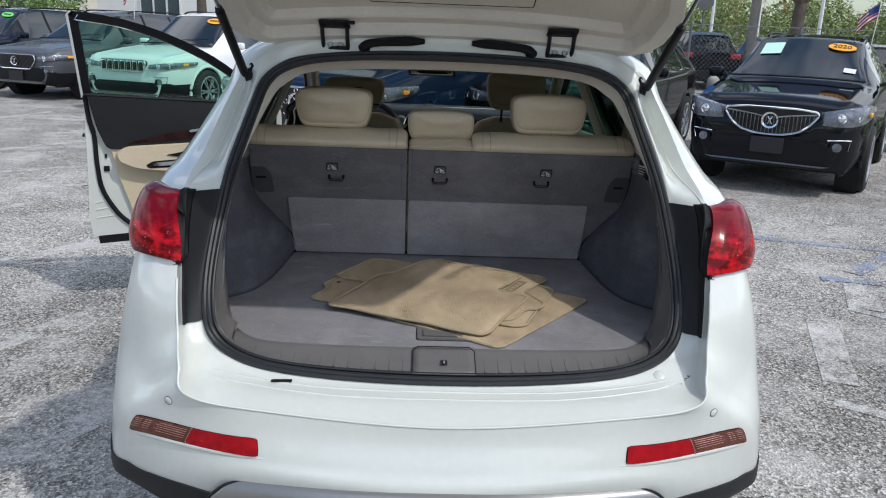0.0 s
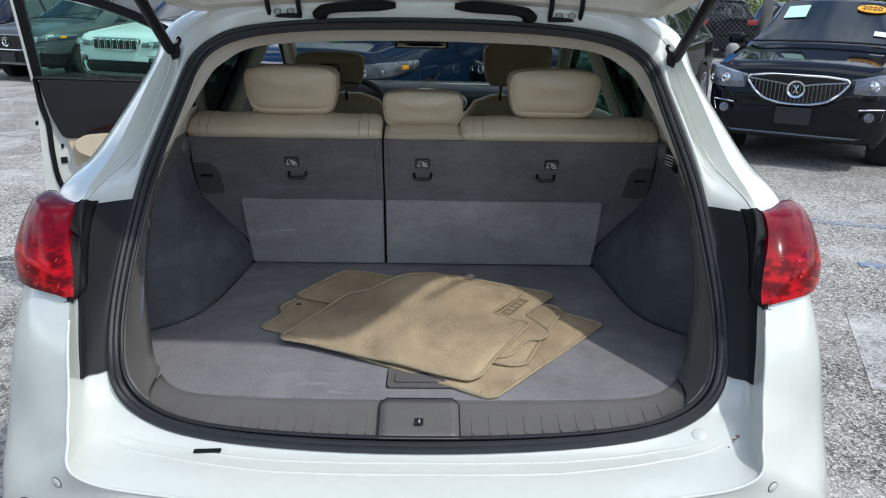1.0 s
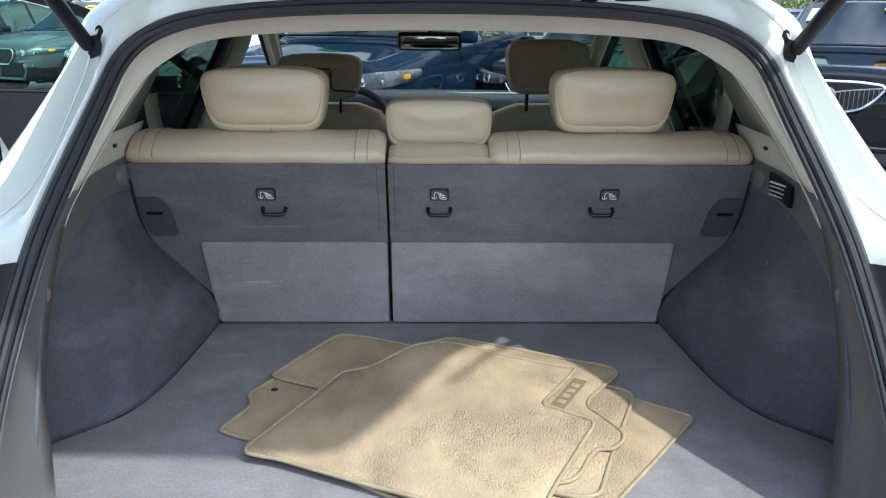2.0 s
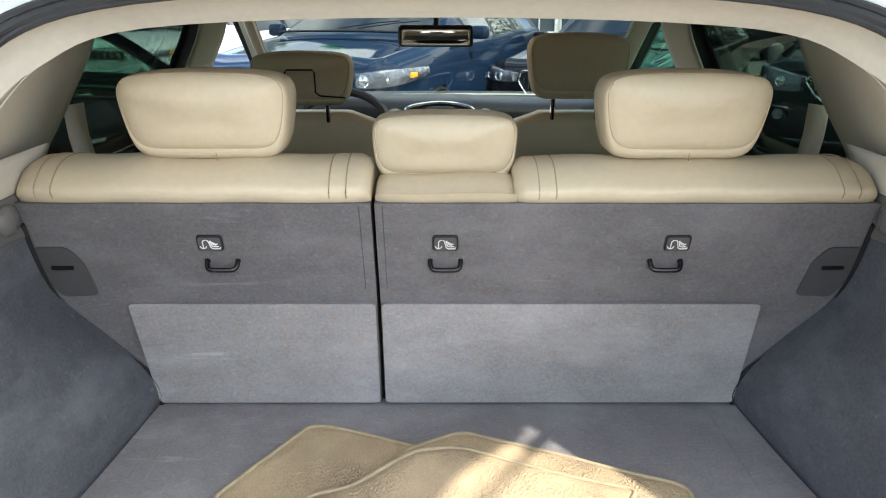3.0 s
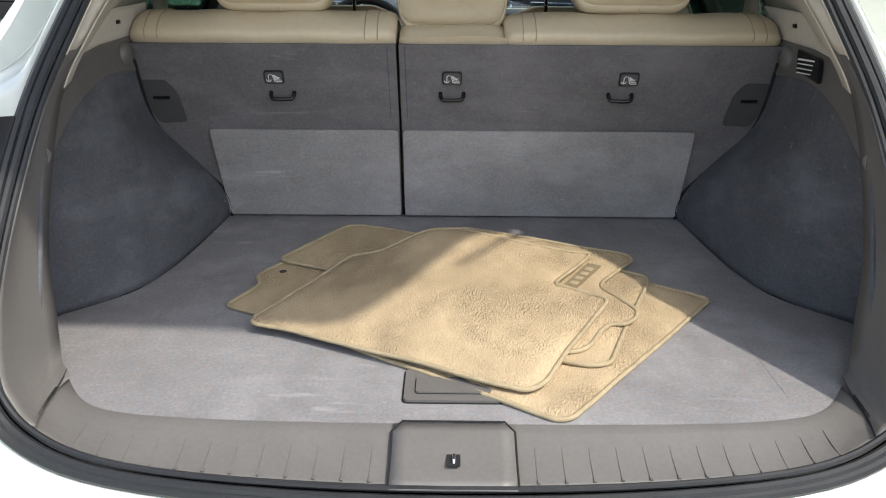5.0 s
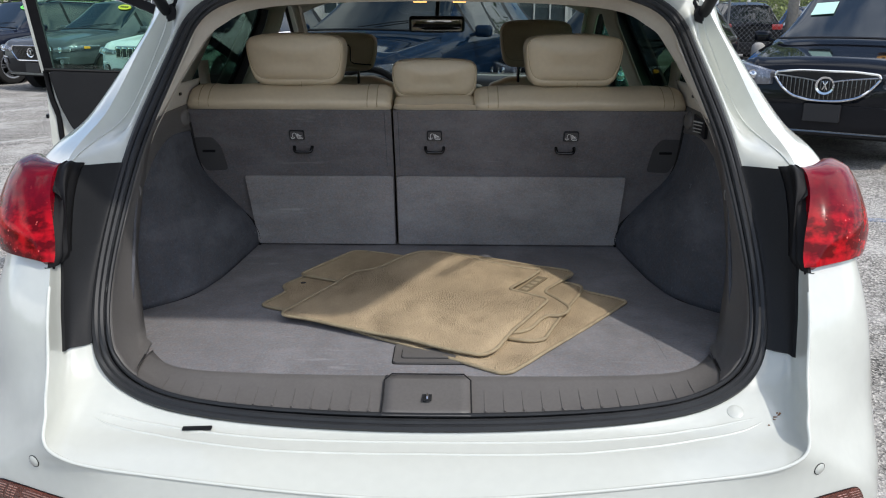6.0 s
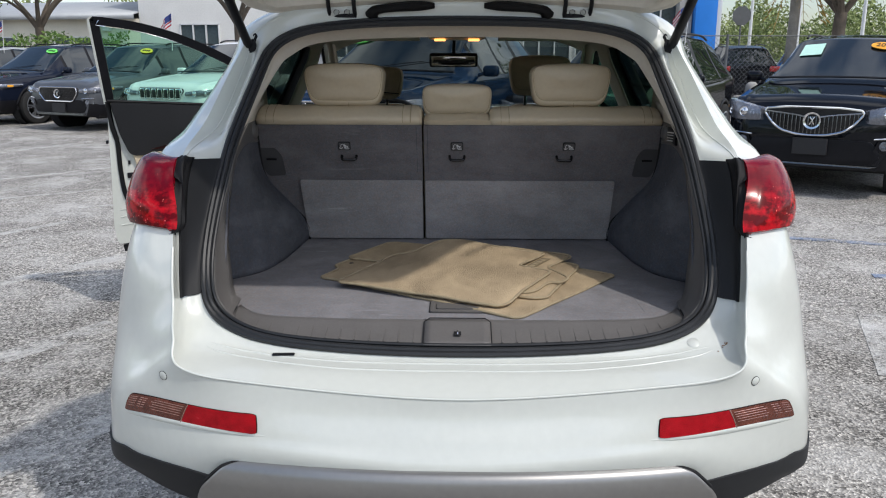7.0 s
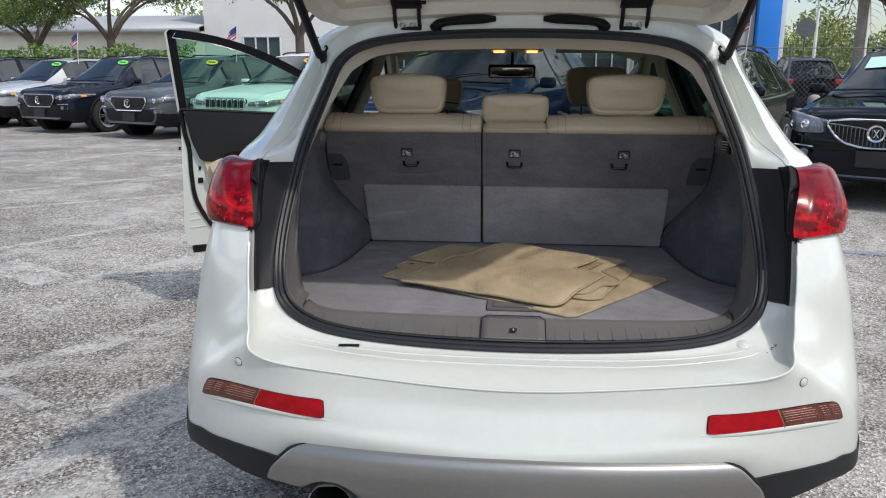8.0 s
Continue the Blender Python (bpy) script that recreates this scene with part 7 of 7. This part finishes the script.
def oak(at, fork, height, spread, seed, label):
    t = thing("oak_tree", label, "tree", (at[0], at[1], 0), seed * 47)
    rr = random.Random(seed)
    bm = bmesh.new()
    add_tube(bm, [(0, 0, 0), (.02, .03, fork * .4), (.06, .0, fork * .8), (.05, .02, fork)], [.26, .20, .18, .17], 10)
    tips = []
    for k in range(6):
        a = 2 * math.pi * k / 6 + rr.uniform(-.4, .4)
        reach, up = spread * rr.uniform(.45, .75), (height - fork) * rr.uniform(.35, .75)
        e = Vector((reach * math.cos(a), reach * math.sin(a), fork + up))
        m1 = Vector((e.x * .35, e.y * .35, fork + up * .5))
        add_tube(bm, [Vector(p) for p in spline([(.05, .02, fork - .1), m1, e], 4)], [.11, .10, .09, .08, .07, .055, .045, .035, .025], 7)
        tips.append(e)
        for q in range(2):
            e2 = e + Vector((rr.uniform(-1, 1) * spread * .3, rr.uniform(-1, 1) * spread * .3, rr.uniform(-.1, .5)))
            add_tube(bm, [m1.lerp(e, .5), m1.lerp(e2, .75), e2], [.05, .035, .015], 6)
            tips.append(e2)
    part("trunk", bm, BARK, t, "grey-brown trunk and limbs")
    cs = [(p.x, p.y, p.z + .1, spread * rr.uniform(.20, .36)) for p in tips] + [(0, 0, height - spread * .3, spread * .35)]
    leaves("crown", lobes(cs, 17000, seed), .068, LEAF, t, seed)
    return t


oak((-16.6, 32.0), 2.5, 6.2, 3.6, 1, "oak tree with forked trunk before the white building")
oak((-20.4, 33.0), 2.2, 5.6, 3.2, 2, "oak tree with leaning trunk beside a hedge")
oak((-26.0, 34.0), 2.4, 6.0, 3.4, 6, "oak tree at the end of a hedge")
oak((-8.2, 30.5), 2.6, 6.4, 3.3, 3, "oak tree with low dark crown behind parked cars")
oak((11.3, 24.5), 2.7, 6.6, 4.2, 4, "oak tree with thick trunk behind the chain-link fence")
oak((16.5, 28.0), 2.7, 6.2, 3.8, 5, "oak tree standing far behind the fence")

palm = thing("palm_tree", "palm tree with grey trunk and some dry fronds", "tree", (10.3, 25.6, 0))
bm = bmesh.new()
add_tube(bm, [(0, 0, 0), (.03, 0, 1.4), (.06, .02, 2.8), (.05, .05, 4.0)], [.20, .16, .15, .17], 12)
part("trunk", bm, PALM_BARK, palm)
rr = random.Random(12)
for k in range(22):
    dead = k % 4 == 0
    a = 2 * math.pi * k / 22 + rr.uniform(-.2, .2)
    ln, dz = rr.uniform(1.3, 1.9), (rr.uniform(-1.9, -1.2) if dead else rr.uniform(-.9, .9))
    way = Vector((math.cos(a), math.sin(a), 0))
    side = Vector((-way.y, way.x, 0))
    bm = bmesh.new()
    spine = [Vector((.05, .05, 4.0)) + way * ln * t * (.55 if dead else 1) + Vector((0, 0, .9 * t * (1 - t) * (0 if dead else 1.6) + dz * t * t)) for t in (q / 12 for q in range(13))]
    add_tube(bm, spine, [.03 - .002 * q for q in range(13)], 5)
    for q in range(2, 13):
        for s in (-1, 1):
            w = .42 * math.sin(math.pi * min(1, q / 12 * .9 + .08))
            p = spine[q]
            e = p + side * s * w + way * .22 + Vector((0, 0, -.16 - .1 * rr.random()))
            add_loft(bm, [[p - way * .02, p + way * .025], [p.lerp(e, .5) - way * .022 + Vector((0, 0, .03)), p.lerp(e, .5) + way * .022 + Vector((0, 0, .03))], [e, e + way * .004]])
    part("frond", bm, FROND_DEAD if dead else FROND, palm, "dry yellow frond" if dead else "")

rng = np.random.default_rng(5)
n = 15000
hx = rng.uniform(-34, -11.5, n)
hy = 28.2 + rng.uniform(-.6, .6, n) - (hx + 20) * .03
hz = np.abs(rng.uniform(.1, 1.0, n)) ** .6 * (2.08 + .12 * np.sin(hx * 2.1) + .08 * np.sin(hx * 5.3))
hedge = leaves("hedge", np.stack([hx, hy, hz], 1), .085, LEAF_LIGHT, None, 9)
tagged(hedge, "clipped green hedge in front of the white building", "hedge", kind="stuff")

# far woods all round the car park
n = 60000
ang = rng.uniform(0, 2 * math.pi, n)
# unseen rear half, set nearer and taller to darken reflections in the cars
back = np.sin(ang) < -.1
rad = np.where(back, rng.uniform(46, 60, n), rng.uniform(88, 104, n))
lump = np.where(back, 1.5, 0) + 6.0 + 2.2 * np.sin(ang * 23) * np.sin(ang * 7 + 1) + 1.6 * np.sin(ang * 61 + 2)
wz = rng.uniform(0, 1, n) ** .7 * lump
wp = np.stack([rad * np.cos(ang), rad * np.sin(ang), wz], 1)
# a nearer clump of the woods beyond the fence
m2 = 42000
nx = rng.uniform(16, 52, m2)
np_ = np.stack([nx, 62 + rng.uniform(-3, 3, m2), rng.uniform(0, 1, m2) ** .7 * (3.9 + 1.1 * np.sin(nx * .9) + .8 * np.sin(nx * 2.7) + .5 * np.sin(nx * 7.1))], 1)
wp = np.concatenate([wp, np_])
woods = leaves("far_woods", wp, np.concatenate([np.full(n, .36), np.full(m2, .15)])[:, None], LEAF_WOOD, None, 11)
tagged(woods, "far belt of mixed green woods, its unseen rear half added to darken reflections", "woods", kind="stuff")

# grass verge with a kerb beyond the black SUV
verge = tagged(new("verge"), "grass verge with concrete kerb beside the parking bays", "verge", kind="structure")
bm = bmesh.new()
pl = rounded([(6.9, 10.6), (14.5, 8.6), (17, 15.5), (7.8, 15.8)], .5, 5)
add_prism(bm, [(p.x, p.y, .001) for p in pl], (0, 0, .11))
part("kerb", bm, CONCRETE, verge)
GRASS = leaf_mat("lawn_grass", (.05, .09, .02), (.16, .22, .07))
gp = []
while len(gp) < 9000:
    x, y = rng.uniform(7, 17), rng.uniform(8.6, 15.8)
    if all((Vector(pl[(i + 1) % len(pl)]) - Vector(pl[i])).cross(Vector((x, y)) - Vector(pl[i])) > .05 for i in range(len(pl))):
        gp.append((x, y, .13 + rng.uniform(0, .04)))
leaves("grass", gp, .06, GRASS, verge, 13, "stuff")

# chain-link fence
fence = thing("chain_link_fence", "grey chain-link fence with steel posts behind parked cars", "fence", (3.6, 19.0, 0))
GALV = mat("galvanised_steel", (.13, .135, .14), .6, .3, .15, 6)
for k in range(6):
    bm = bmesh.new()
    add_tube(bm, [(k * 2.6, 0, 0), (k * 2.6, 0, 1.92)], .03, 8)
    part("post", bm, GALV, fence)
bm = bmesh.new()
add_tube(bm, [(0, 0, 1.88), (13, 0, 1.88)], .011, 8)
part("top_rail", bm, GALV, fence)
bm = bmesh.new()
stepw, hgt = .11, 1.8
k = -17
while k * stepw < 13:
    for s in (1, -1):
        x0 = k * stepw
        a = (x0, 0.0, .06) if s > 0 else (x0 + hgt, 0.004, .06)
        b = (x0 + hgt, 0.0, .06 + hgt) if s > 0 else (x0, 0.004, .06 + hgt)
        lo_, hi_ = (a, b) if a[0] < b[0] else (b, a)
        if lo_[0] >= 0 and hi_[0] <= 13:
            add_tube(bm, [a, b], .0024, 3)
    k += 1
tagged(part("wire_mesh", bm, GALV, fence), kind="stuff")

# posts, lamp columns and a round sign seen from behind
for x, y in ((3.95, 11.0), (1.9, 13.9)):
    b = thing("bollard", "grey concrete bollard between parked cars", "bollard", (x, y, 0), group="bollards")
    bm = bmesh.new()
    add_lathe(bm, [(.085, 0), (.085, 1.0), (.075, 1.05), (.04, 1.08), (.001, 1.085)], (0, 0, 0), 'z', 18)
    part("shaft", bm, CONCRETE, b)
for x, y, h in ((15.6, 38, 9.0), (21.5, 44, 9.5), (18.4, 52, 10)):
    lp = thing("lamp_column", "slim pale lamp column in the car park", "street lamp", (x, y, 0), group="lamp columns")
    bm = bmesh.new()
    add_tube(bm, [(0, 0, 0), (0, 0, h)], [.11, .07], 10)
    part("pole", bm, ALU, lp)
    bm = bmesh.new()
    add_box(bm, (.45, 0, h), (.9, .3, .14), .04)
    part("lamp_head", bm, GALV, lp)
sg = thing("road_sign", "grey back of an octagonal road sign on a post", "sign", (11.6, 34, 0))
bm = bmesh.new()
add_tube(bm, [(0, 0, 0), (0, 0, 3.3)], .035, 8)
part("sign_post", bm, GALV, sg)
bm = bmesh.new()
add_prism(bm, [(.40 * math.cos(math.pi / 8 + q * math.pi / 4), -.05, 3.05 + .40 * math.sin(math.pi / 8 + q * math.pi / 4)) for q in range(8)], (0, .012, 0))
part("sign_plate", bm, GALV, sg)
